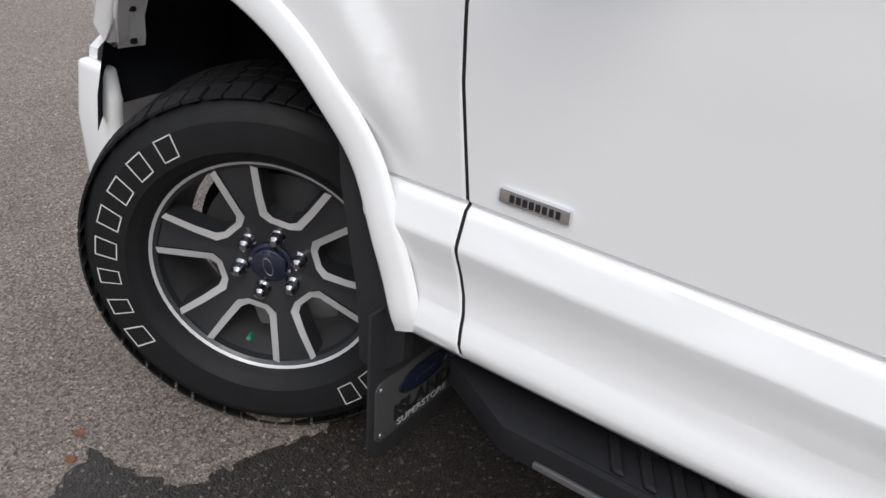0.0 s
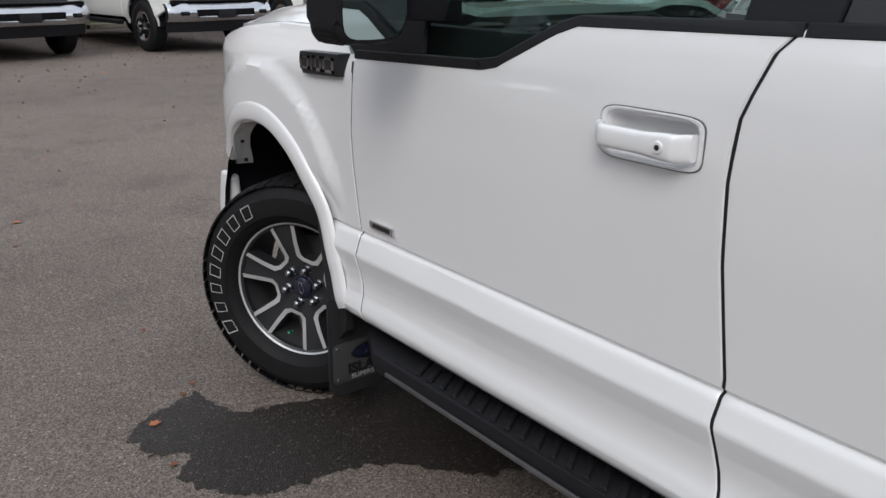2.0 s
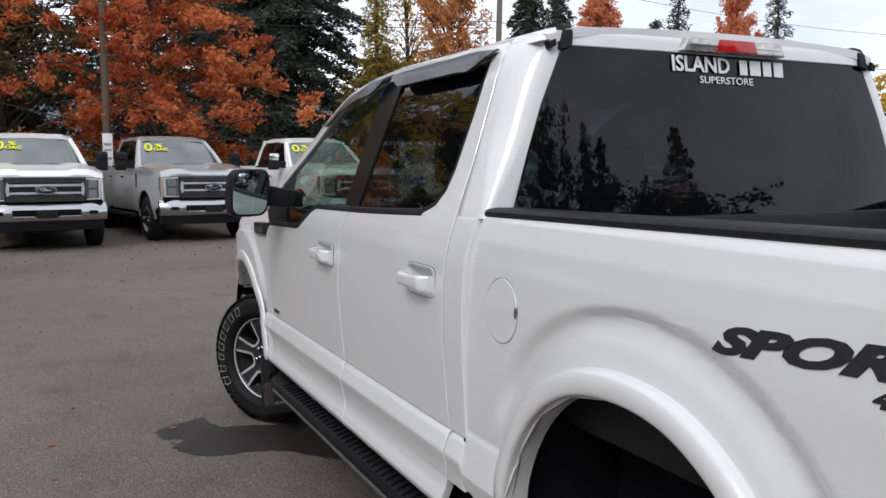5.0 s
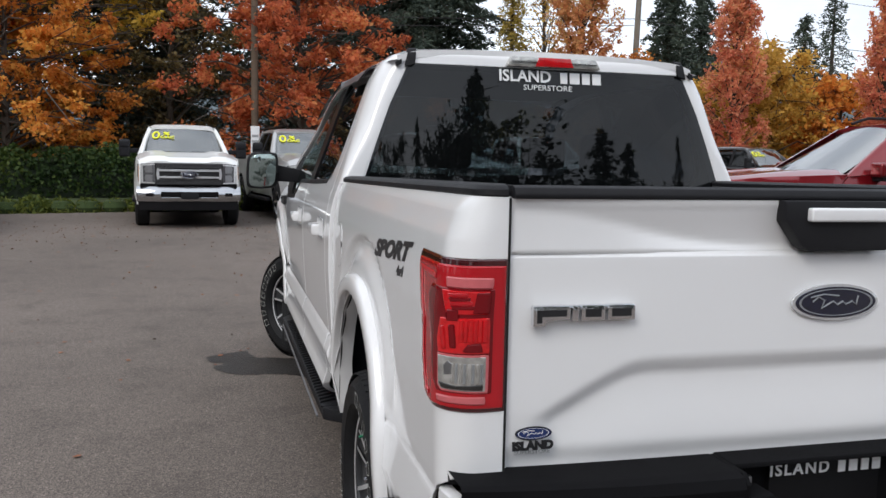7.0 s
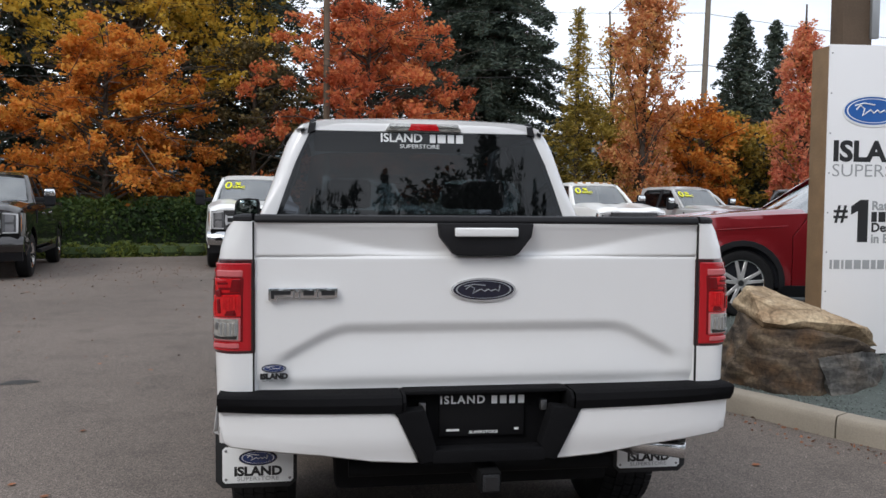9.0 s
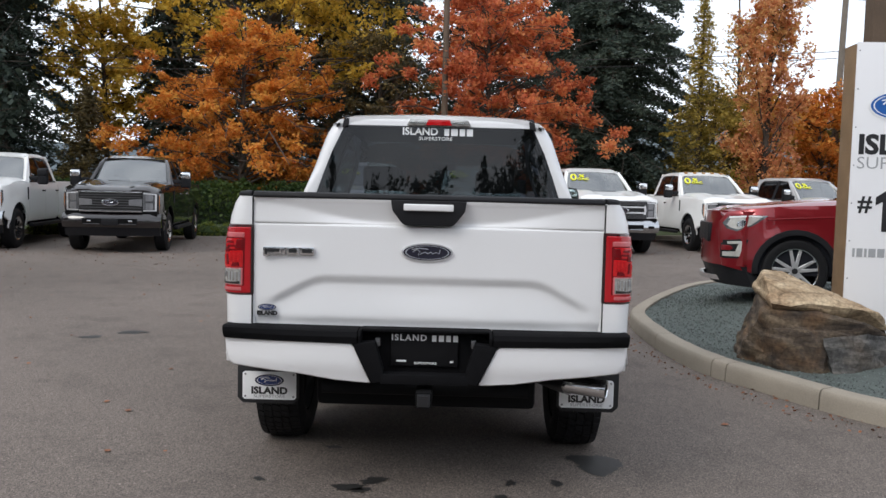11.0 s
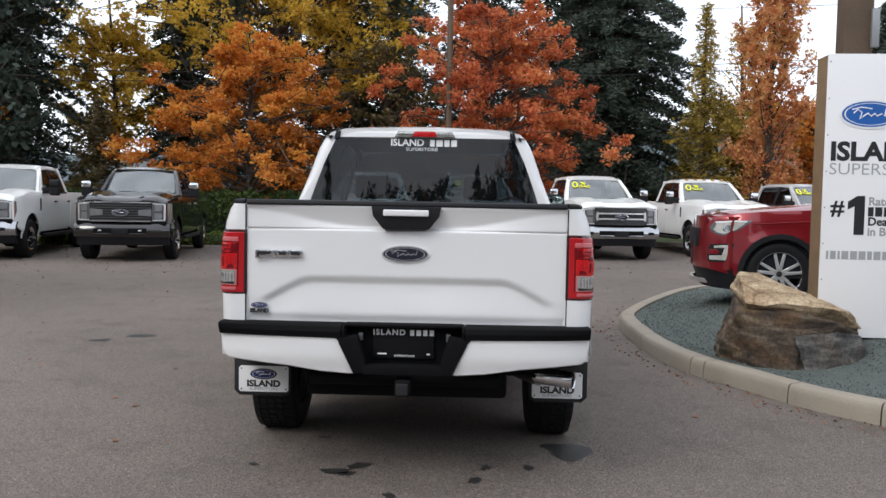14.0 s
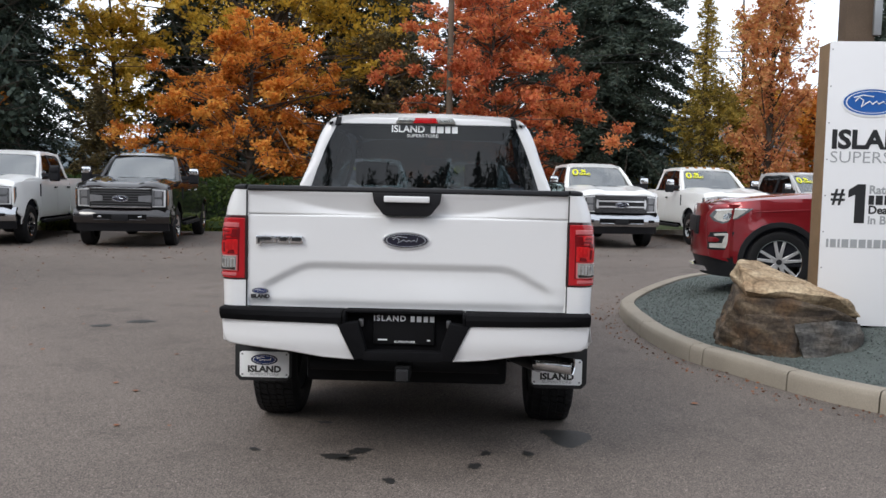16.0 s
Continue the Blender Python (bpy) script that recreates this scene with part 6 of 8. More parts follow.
# ---- the row of parked pickups ----
def far_wheel(parent, x, y, r=0.42, side=-1, rim=CHROME):
    """A wheel with its outer face at side * x."""
    w = part("wheel", lathe([(0.0, -0.04), (0.06, -0.085), (0.09, -0.07), (0.21, -0.10), (0.245, -0.125), (0.255, -0.12), (0.23, -0.04), (0.23, 0.10)], 24), rim, parent, m=Matrix.Translation((x, y, r)) @ Matrix.Rotation(radians(0 if side < 0 else 180), 4, "Z"))
    part("tyre", lathe([(0.245, 0.12), (0.33, 0.14), (r - 0.03, 0.125), (r, 0.09), (r, -0.09), (r - 0.03, -0.125), (0.33, -0.14), (0.25, -0.122)], 28), RUBBER, w)
    for k in range(8):
        a = 2 * math.pi * k / 8
        bm = box(-0.095, -0.07, 0.085, 0.20, -0.018, 0.018, 0.006)
        part("rim_hole", bm, VOID, w, m=Matrix.Rotation(a, 4, "X") @ Matrix.Translation((-0.008, 0, 0)))
    return w


def heavy_truck(x, y, rz, paint, label, trim="chrome", sticker=True, mirror_cap=PLASTIC, size=1.05):
    """A heavy-duty crew-cab pickup. Its front axle is the origin, its nose points to -y."""
    t = thing("pickup_truck", label, "truck", "row of parked pickups", m=pose(x, y, 0, 0, 0, rz) @ Matrix.Scale(size, 4))
    WB = 4.06
    ZS = [0.50, 0.62, 0.80, 1.05, 1.25, 1.36, 1.42]
    XS = [0.95, 0.985, 0.99, 0.99, 0.985, 0.965, 0.93]

    def side_pt(yy, z):
        w = float(np.interp(z, ZS, XS))
        if yy < -0.45:
            w -= 0.42 * (yy + 0.45) ** 2
        for c in (0.0, WB):
            q = math.hypot(yy - c, z - 0.45)
            w += 0.022 * smooth01((0.66 - q) / 0.06)
        return Vector((-w, yy, z))
    def front_y(xx):
        return -1.0 + 0.17 * abs(xx / 0.94) ** 3.5

    def fsheet(outline, off, depth):
        """A panel on the bowed front face, standing off it by off."""
        return sheet(outline, lambda xx, z: Vector((xx, front_y(xx) - off, z)), 0.10, depth, 0.003, inward=(0, 1, 0))
    arc = lambda c, r: [(c + r * math.cos(a), 0.45 + r * math.sin(a)) for a in np.linspace(math.pi, 0, 13)]
    fend_ = [(-0.86, 0.83), (-0.86, 1.24), (-0.80, 1.30), (-0.3, 1.375), (0.72, 1.40), (0.72, 0.56)] + arc(0.0, 0.53)[::-1] + [(-0.55, 0.60), (-0.74, 0.70), (-0.82, 0.80)]
    both("front_fender", sheet(fend_, side_pt, 0.12), paint, t)
    d1 = [(0.735, 0.55), (0.735, 1.40), (1.86, 1.41), (1.86, 0.55)]
    d2 = [(1.872, 0.55), (1.872, 1.41), (2.86, 1.415), (2.86, 0.95), (2.80, 0.62), (2.72, 0.55)]
    doors = []
    for d in (d1, d2):
        doors.append(both("door", sheet(d, side_pt, 0.15), paint, t)[0])
    bed = [(2.90, 0.58), (2.90, 1.43), (5.15, 1.43), (5.17, 0.70), (4.75, 0.60)] + arc(WB, 0.55)[::-1]
    both("box_side", sheet(bed, side_pt, 0.15), paint, t)
    part("tailgate", box(-0.88, 0.88, 5.10, 5.16, 0.72, 1.42, 0.02), paint, t)
    part("bed_floor", box(-0.90, 0.90, 2.92, 5.12, 0.88, 0.95), VOID, t)
    part("chassis", box(-0.50, 0.50, -0.75, 4.9, 0.42, 0.62, 0.02), VOID, t)
    part("front_axle", tube([(-0.75, 0.0, 0.40), (0.75, 0.0, 0.40)], 0.055, 10), VOID, t)
    part("cab_floor", box(-0.92, 0.92, 0.6, 2.86, 0.52, 0.64), VOID, t)
    for c in (0.0, WB):
        both("wheel_housing", prism(arc(c, 0.55), "x", -0.93, -0.55), LINER, t)
    for sx in (-1, 1):
        for yy in (0.0, WB):
            far_wheel(t, sx * 0.86, yy, 0.42, sx)
        part("step_bar", box(min(sx * 0.95, sx * 1.06), max(sx * 0.95, sx * 1.06), 0.75, 2.9, 0.42, 0.50, 0.03), PLASTIC, t)
        for yy in (1.0, 1.9, 2.7):
            part("step_bracket", box(min(sx * 0.6, sx * 1.0), max(sx * 0.6, sx * 1.0), yy, yy + 0.05, 0.45, 0.52), VOID, t)

    # bonnet
    def hood(u, v):
        yy = -0.965 + 0.10 * (2 * u - 1) ** 4 + 1.665 * v
        half = 0.93 - 0.30 * max(0, -0.45 - yy) ** 2
        xx = -half + 2 * half * u
        e = abs(xx) / half
        z = 1.365 + 0.10 * smooth01((yy + 0.95) / 1.2) - 0.045 * e ** 6 + 0.028 * smooth01((e - 0.40) / 0.12) * (1 - smooth01((e - 0.80) / 0.15)) - 0.09 * (1 - smooth01(v / 0.07))
        return Vector((xx, yy, z))
    part("bonnet", ngrid(28, 14, hood, thick=(0, 0, -0.05)), paint, t)
    # cab
    def roof(u, v):
        yy = 1.42 + 1.42 * v
        xx = -0.70 + 1.40 * u
        e = abs(xx) / 0.70
        return Vector((xx, yy, 2.005 - 0.02 * e ** 2 - 0.06 * max(0, (e - 0.8) / 0.2) ** 2 - 0.07 * (1 - smooth01((yy - 1.38) / 0.35)) - 0.04 * smooth01((yy - 2.7) / 0.15)))
    part("roof", ngrid(20, 14, roof, thick=(0, 0, -0.04)), paint, t)

    def ws(u, v):
        z = 1.42 + 0.50 * v
        half = 0.80 - 0.13 * v
        xx = -half + 2 * half * u
        return Vector((xx, 0.78 + 0.66 * v + 0.10 * (xx / 0.8) ** 2, z))
    wsn = part("windscreen", ngrid(12, 6, ws, thick=(0, 0.006, 0.004)), GLASSM, t, "windscreen with a yellow painted price" if sticker else "windscreen")
    part("cowl", box(-0.86, 0.86, 0.60, 0.84, 1.36, 1.43, 0.02), PLASTIC, t)
    for xx in (-0.42, 0.22):
        part("wiper", tube([(xx + 0.45, 0.74, 1.455), (xx, 0.69, 1.462), (xx - 0.12, 0.70, 1.45)], 0.017, 6), PLASTIC, t)
    for sx in (-1, 1):
        # pillars
        part("windscreen_pillar", tube([(sx * 0.87, 0.80, 1.40), (sx * 0.770, 1.18, 1.675), (sx * 0.672, 1.47, 1.875)], [0.048, 0.042, 0.034], 8), paint, t)
        up = [(0.98, 1.425), (1.10, 1.50), (1.50, 1.865), (1.86, 1.895), (1.86, 1.425)]
        up2 = [(1.93, 1.425), (1.93, 1.895), (2.62, 1.88), (2.70, 1.80), (2.72, 1.43)]
        slope = lambda yy, z: Vector((sx * (0.945 - 0.225 * (z - 1.40) / 0.5), yy, z))
        for o in (up, up2):
            part("side_window", sheet(o, lambda yy, z: slope(yy, z) + Vector((-sx * 0.012, 0, 0)), 0.2, 0.004, inward=(-sx, 0, 0)), GLASSD, t)
        frame_o = [(0.86, 1.41), (1.46, 1.905), (1.60, 1.945), (2.72, 1.945), (2.84, 1.88), (2.86, 1.415), (2.72, 1.415), (2.715, 1.80), (2.62, 1.89), (1.90, 1.905), (1.50, 1.873), (1.05, 1.49), (0.98, 1.418)]
        part("window_frame", sheet(frame_o, slope, 0.2, 0.04, inward=(-sx, 0, 0)), paint, t)
        part("pillar_trim", sheet([(1.85, 1.42), (1.84, 1.90), (1.94, 1.90), (1.95, 1.42)], slope, 0.2, 0.02, inward=(-sx, 0, 0)), PLASTIC, t)
        part("belt_trim", sheet([(0.90, 1.405), (0.90, 1.43), (2.75, 1.435), (2.75, 1.41)], lambda yy, z: slope(yy, z) + Vector((sx * 0.012, 0, 0)), 0.3, 0.02, inward=(-sx, 0, 0)), PLASTIC if trim != "chrome2" else CHROME, t)
        # tow mirror: two-part head on an arm
        arm = part("tow_mirror", box(min(sx * 0.90, sx * 1.12), max(sx * 0.90, sx * 1.12), 0.96, 1.02, 1.44, 1.52, 0.02), PLASTIC, t)
        part("mirror_head", box(min(sx * 1.08, sx * 1.30), max(sx * 1.08, sx * 1.30), 0.92, 1.05, 1.36, 1.67, 0.045, 3), PLASTIC, arm)
        part("mirror_cap", box(min(sx * 1.085, sx * 1.295), max(sx * 1.085, sx * 1.295), 0.90, 1.0, 1.53, 1.655, 0.04, 3), mirror_cap, arm)
        part("door_handle", box(min(sx * 0.985, sx * 1.015), max(sx * 0.985, sx * 1.015), 1.62, 1.80, 1.20, 1.235, 0.01), CHROME if mirror_cap == CHROME else PLASTIC, t)
        part("door_handle", box(min(sx * 0.985, sx * 1.015), max(sx * 0.985, sx * 1.015), 2.62, 2.80, 1.20, 1.235, 0.01), CHROME if mirror_cap == CHROME else PLASTIC, t)
        part("fender_vent", box(min(sx * 0.985, sx * 1.0), max(sx * 0.985, sx * 1.0), 0.60, 0.66, 1.02, 1.30, 0.006), PLASTIC, t)
        # headlight: dark tall housing wrapped round the corner, two stacked reflectors, bright C-shaped outline
        hl = part("head_light", fsheet([(sx * 0.625, 0.855), (sx * 0.925, 0.865), (sx * 0.945, 1.03), (sx * 0.94, 1.235), (sx * 0.625, 1.255)], 0.0, 0.16), LAMPDARK, t, "tall stacked headlight with a bright outline")
        for z0 in (0.895, 1.075):
            part("lamp_bowl", fsheet([(sx * 0.675, z0), (sx * 0.80, z0), (sx * 0.815, z0 + 0.07), (sx * 0.80, z0 + 0.135), (sx * 0.675, z0 + 0.135)], 0.010, 0.012), STEEL, hl)
        part("light_outline", fsheet([(sx * 0.635, 0.868), (sx * 0.875, 0.872), (sx * 0.882, 1.22), (sx * 0.635, 1.24), (sx * 0.635, 1.222), (sx * 0.850, 1.204), (sx * 0.846, 0.892), (sx * 0.635, 0.886)], 0.008, 0.010), MACHINED, hl)
        part("marker_light", fsheet([(sx * 0.897, 0.90), (sx * 0.925, 0.90), (sx * 0.932, 1.03), (sx * 0.928, 1.20), (sx * 0.900, 1.20)], 0.006, 0.010), AMBER, hl, "amber marker lens")
    part("cab_back", box(-0.86, 0.86, 2.80, 2.86, 0.60, 1.45, 0.02), paint, t)
    part("back_window", prism([(-0.78, 1.45), (0.78, 1.45), (0.66, 1.92), (-0.66, 1.92)], "y", 2.80, 2.82), GLASSD, t)
    for sx in (-1, 1):
        part("back_pillar", prism([(sx * 0.78, 1.45), (sx * 0.90, 1.45), (sx * 0.70, 1.96), (sx * 0.66, 1.92)], "y", 2.80, 2.86), paint, t)
    for xx in (-0.4, 0.4):
        seat = part("seat", box(xx - 0.26, xx + 0.26, 1.62, 1.78, 0.75, 1.52, 0.05), FABRIC, t)
        part("headrest", box(xx - 0.12, xx + 0.12, 1.66, 1.75, 1.54, 1.70, 0.03), FABRIC, seat)
    part("dashboard", box(-0.80, 0.80, 0.85, 1.15, 1.05, 1.40, 0.04), TRIM, t)
    # grille between the lamps
    g = part("grille", fsheet([(-0.62, 0.845), (0.62, 0.845), (0.625, 1.262), (-0.625, 1.262)], 0.004, 0.14), GRILLEB, t, "grille with bright bars")
    if trim == "chrome":
        for zb in (0.975, 1.105):
            part("grille_bar", fsheet([(-0.575, zb), (0.575, zb), (0.575, zb + 0.034), (-0.575, zb + 0.034)], 0.036, 0.03), BARM, g)
        for sx in (-1, 1):
            part("grille_frame", fsheet([(sx * 0.555, 0.955), (sx * 0.590, 0.945), (sx * 0.605, 1.04), (sx * 0.590, 1.165), (sx * 0.555, 1.155)], 0.040, 0.03), BARM, g)
        for zb in (0.862, 0.888, 0.914, 0.940, 1.176, 1.200, 1.224):
            part("mesh_slat", fsheet([(-0.60, zb), (0.60, zb), (0.60, zb + 0.010), (-0.60, zb + 0.010)], 0.014, 0.012), SLATM, g)
        part("grille_frame", fsheet([(-0.61, 1.248), (0.61, 1.248), (0.61, 1.258), (-0.61, 1.258)], 0.020, 0.02), STEEL, g)
    else:
        for k in range(7):
            zb = 0.872 + 0.052 * k
            part("grille_bar", fsheet([(-0.59, zb), (0.59, zb), (0.59, zb + 0.016), (-0.59, zb + 0.016)], 0.016, 0.014), SLATM, g)
        for zb in (0.850, 1.236):
            part("grille_frame", fsheet([(-0.61, zb), (0.61, zb), (0.61, zb + 0.020), (-0.61, zb + 0.020)], 0.028, 0.02), CHROME, g)
        for sx in (-1, 1):
            part("grille_frame", fsheet([(sx * 0.36, 0.985), (sx * 0.61, 0.965), (sx * 0.61, 1.115), (sx * 0.36, 1.095)], 0.026, 0.02), STEEL, g)
    oval_badge(g, pose(0, front_y(0) - 0.040, 1.040, 90), 0.168, 0.078, NAVY)
    # bumper: a bowed face bar with a centre opening
    bmat = BUMPCHROME if trim == "chrome" else BLACKP

    def bump(u, v):
        q = -1 + 2 * u
        return Vector((0.968 * q, -1.085 + 0.17 * abs(q) ** 3.5 + 0.075 * (2 * v - 0.9) ** 2, 0.525 + 0.285 * v))
    bp = part("bumper", ngrid(30, 10, bump, thick=(0, 0.09, 0)), bmat, t, "wide front bumper")
    part("bumper_opening", box(-0.53, 0.53, -1.094, -1.02, 0.605, 0.715, 0.012), VOID, bp)
    for sx in (-1, 1):
        part("bumper_bar", box(min(sx * 0.19, sx * 0.52), max(sx * 0.19, sx * 0.52), -1.098, -1.05, 0.585, 0.612, 0.008), bmat, bp)
        part("fog_lamp", box(min(sx * 0.66, sx * 0.80), max(sx * 0.66, sx * 0.80), -1.055, -1.0, 0.625, 0.69, 0.012), GLOSSBLACK if trim == "chrome" else SMOKED, bp)
        if trim != "chrome":
            part("tow_hook", box(min(sx * 0.36, sx * 0.44), max(sx * 0.36, sx * 0.44), -1.10, -1.05, 0.645, 0.68, 0.01), CHROME, bp)
    part("plate_panel", box(-0.16, 0.16, -1.105, -1.06, 0.575, 0.71, 0.008), PLASTIC, bp)
    part("bumper_gap", box(-0.90, 0.90, -0.93, -0.80, 0.795, 0.86), VOID, t)
    part("air_dam", ngrid(20, 3, lambda u, v: Vector((0.93 * (-1 + 2 * u), -1.03 + 0.20 * abs(-1 + 2 * u) ** 3.5 + 0.06 * (1 - v), 0.355 + 0.175 * v)), thick=(0, 0.08, 0)), PLASTIC, t)
    if sticker:
        rot = Matrix.Translation((-0.52, 1.243, 1.755)) @ Matrix.Rotation(radians(-9.2), 4, "Z") @ Matrix.Rotation(radians(37.5), 4, "X")
        words("price_text", "0", 0.36, YELLOW, wsn, rot @ Matrix.Translation((-0.04, 0, 0.0)), 0.004, bold=0.004)
        words("price_text", "%", 0.15, YELLOW, wsn, rot @ Matrix.Translation((0.17, 0.07, 0.0)), 0.004, bold=0.005, xs=1.3)
        words("price_text", "OAC", 0.12, YELLOW, wsn, rot @ Matrix.Translation((0.20, -0.055, 0.0)), 0.004, bold=0.004, xs=1.1)
    # the cab stands a little taller than its profile
    for o in t.children_recursive:
        if o.type == "MESH" and o.name.split(".")[0] != "price_text" and o.matrix_basis == Matrix.Identity(4):
            for v in o.data.vertices:
                v.co.z += 0.075 * smooth01((v.co.z - 1.36) / 0.45)
        elif o.name.startswith("price_text"):
            o.matrix_basis = Matrix.Translation((0, 0, 0.068)) @ o.matrix_basis
    return t


heavy_truck(-10.65, 14.75, 9.5, WHITE2, "white heavy-duty pickup with black mirrors, parked nose out", sticker=False)
heavy_truck(-7.38, 15.1, 9.5, BLACKP, "black heavy-duty pickup with a barred grille, parked nose out", "black", False, CHROME)
heavy_truck(-2.15, 17.9, 5, WHITE2, "white heavy-duty pickup with a yellow price on its windscreen", size=1.08)
heavy_truck(0.88, 18.7, 9, SILVER, "silver heavy-duty pickup with a yellow price on its windscreen", size=1.08)
heavy_truck(4.17, 18.5, 7, WHITE2, "white heavy-duty pickup with chrome mirrors and a yellow price", mirror_cap=CHROME, size=1.08)
f_truck = heavy_truck(7.70, 19.9, 6, WHITE2, "white heavy-duty pickup with cab roof lights and chrome mirrors", mirror_cap=CHROME, size=1.08)
for k in range(5):
    part("cab_light", box(-0.5 + 0.25 * k - 0.04, -0.5 + 0.25 * k + 0.04, 1.52, 1.62, 2.025, 2.078, 0.015), mat("amber_cab_lens", (0.4, 0.2, 0.06), 0.25, coat=1), f_truck)
heavy_truck(16.8, 22.2, 17, BLACKP, "black heavy-duty pickup with a yellow price on its windscreen", "black")
heavy_truck(11.6, 21.2, 17, GREYP, "silver-grey heavy-duty pickup with chrome mirrors and a yellow price", mirror_cap=CHROME)

# ---- kerbed island with the sign, boulder and display car ----
ISLE = [(3.19, 1.60), (2.815, 2.13), (2.57, 2.67), (2.29, 3.33), (2.165, 4.14), (2.145, 5.15), (2.20, 5.98), (2.42, 6.70), (2.98, 7.96), (3.74, 9.34), (4.44, 10.1), (5.85, 10.8), (7.8, 11.1), (9.6, 10.1), (10.8, 8.0), (11.0, 5.2), (10.0, 2.4), (8.0, 0.6), (6.0, 0.1), (4.2, 0.55)]


def closed_line(ctrl, k_):
    n = len(ctrl)
    out = []
    for i in range(n):
        p0, p1, p2, p3 = [Vector(ctrl[(i + k) % n]) for k in (-1, 0, 1, 2)]
        for k in range(k_):
            t = k / k_
            out.append(0.5 * ((2 * p1) + (p2 - p0) * t + (2 * p0 - 5 * p1 + 4 * p2 - p3) * t * t + (3 * p1 - p0 - 3 * p2 + p3) * t ** 3))
    return out


edge = closed_line([(x, y) for x, y in ISLE], 8)
cen = Vector((6.3, 5.6))
# the kerb as cast lengths with thin joints
kerb = thing("kerb", "worn pale concrete kerb round a planted island", "kerb", kind="structure")
prof = [(0.0, 0.0), (0.006, 0.10), (0.016, 0.138), (0.035, 0.152), (0.15, 0.156), (0.175, 0.15), (0.18, 0.10), (0.18, 0.0)]
nrm = []
for i, p in enumerate(edge):
    d = (edge[(i + 1) % len(edge)] - edge[i - 1]).normalized()
    q = Vector((-d.y, d.x))
    nrm.append(q if q.dot(cen - p) > 0 else -q)
# runs: lengths between joints, the joint near the boulder is doubled
joints = [0, 9, 21, 23, 35, 48, 60, 72, 86, 100, 114, 128, 142, 152, 160]
for a, b in zip(joints, joints[1:]):
    bm = bmesh.new()
    rows = []
    for i in range(a, b + 1):
        p, q = edge[i % len(edge)], nrm[i % len(edge)]
        along = Vector((-q.y, q.x))
        sh = 0.0
        if i == a or i == b:
            dd = (edge[(i + 1) % len(edge)] - p).normalized() if i == a else (edge[(i - 1) % len(edge)] - p).normalized()
            p = p + dd * 0.006
        row = []
        for o, z in prof:
            w = noise.noise(Vector((p.x * 3, p.y * 3, z * 9))) * 0.004
            row.append(bm.verts.new((p.x + q.x * (o + w), p.y + q.y * (o + w), z + (w if z > 0.05 else 0))))
        rows.append(row)
    for r0, r1 in zip(rows, rows[1:]):
        for k in range(len(prof) - 1):
            bm.faces.new((r0[k], r1[k], r1[k + 1], r0[k + 1]))
    bm.faces.new(rows[0])
    bm.faces.new(rows[-1][::-1])
    part("kerb_length", bm, CONCRETE, kerb, sharp=45)
# gravel bed: a bumpy crowned sheet and loose chips
def bed_z(f):
    return 0.125 + 0.185 * smooth01((0.95 - f) / 0.40)


bm = bmesh.new()
ring_in = [p + q * 0.17 for p, q in zip(edge, nrm)]
cv = bm.verts.new((cen.x, cen.y, 0.31))
prev = None
rings = []
for f in (1.0, 0.96, 0.91, 0.86, 0.81, 0.76, 0.71, 0.66, 0.6, 0.53, 0.4, 0.2):
    rings.append([bm.verts.new((cen.x + (p.x - cen.x) * f, cen.y + (p.y - cen.y) * f, bed_z(f) + 0.012 * noise.noise(Vector((p.x * 2 * f, p.y * 2 * f, f * 5))))) for p in ring_in])
for r0, r1 in zip(rings, rings[1:]):
    for i in range(len(r0)):
        j = (i + 1) % len(r0)
        bm.faces.new((r0[i], r0[j], r1[j], r1[i]))
for i in range(len(rings[-1])):
    bm.faces.new((rings[-1][i], rings[-1][(i + 1) % len(rings[-1])], cv))
tagged(part("gravel_bed", bm, ROCKG), "bed of blue-grey crushed stone inside the kerb", "gravel", kind="structure")
rnd = random.Random(3)
vv, ff = [], []
poly = [(p.x, p.y) for p in ring_in]


def inside(x, y):
    c = False
    j = len(poly) - 1
    for i in range(len(poly)):
        if (poly[i][1] > y) != (poly[j][1] > y) and x < (poly[j][0] - poly[i][0]) * (y - poly[i][1]) / (poly[j][1] - poly[i][1]) + poly[i][0]:
            c = not c
        j = i
    return c


reach = [4.2] * 360
for p in closed_line([tuple(p) for p in ring_in], 6):
    reach[int((math.atan2(p.y - cen.y, p.x - cen.x) + math.pi) / (2 * math.pi) * 359.99)] = math.hypot(p.x - cen.x, p.y - cen.y)
made = 0
while made < 22000:
    x, y = rnd.uniform(2.0, 5.6), rnd.uniform(0.6, 9.5)
    if not inside(x, y):
        continue
    made += 1
    s = rnd.uniform(0.005, 0.012)
    ia = int((math.atan2(y - cen.y, x - cen.x) + math.pi) / (2 * math.pi) * 359.99)
    f = min(1.0, math.hypot(x - cen.x, y - cen.y) / reach[ia])
    z = bed_z(f) + rnd.uniform(0, 0.008)
    o = len(vv)
    for dx, dy, dz in ((1, 0, 0), (-0.5, 0.87, 0), (-0.5, -0.87, 0), (0, 0, 1), (0.3, 0.2, -0.8)):
        a = rnd.uniform(0.6, 1.2)
        vv.append((x + dx * s * a, y + dy * s * a, z + dz * s * a * 0.8))
    ff += [(o, o + 1, o + 3), (o + 1, o + 2, o + 3), (o + 2, o, o + 3), (o, o + 4, o + 1), (o + 1, o + 4, o + 2), (o + 2, o + 4, o)]
me = bpy.data.meshes.new("gravel")
me.from_pydata(vv, [], ff)
me.materials.append(PEBBLE)
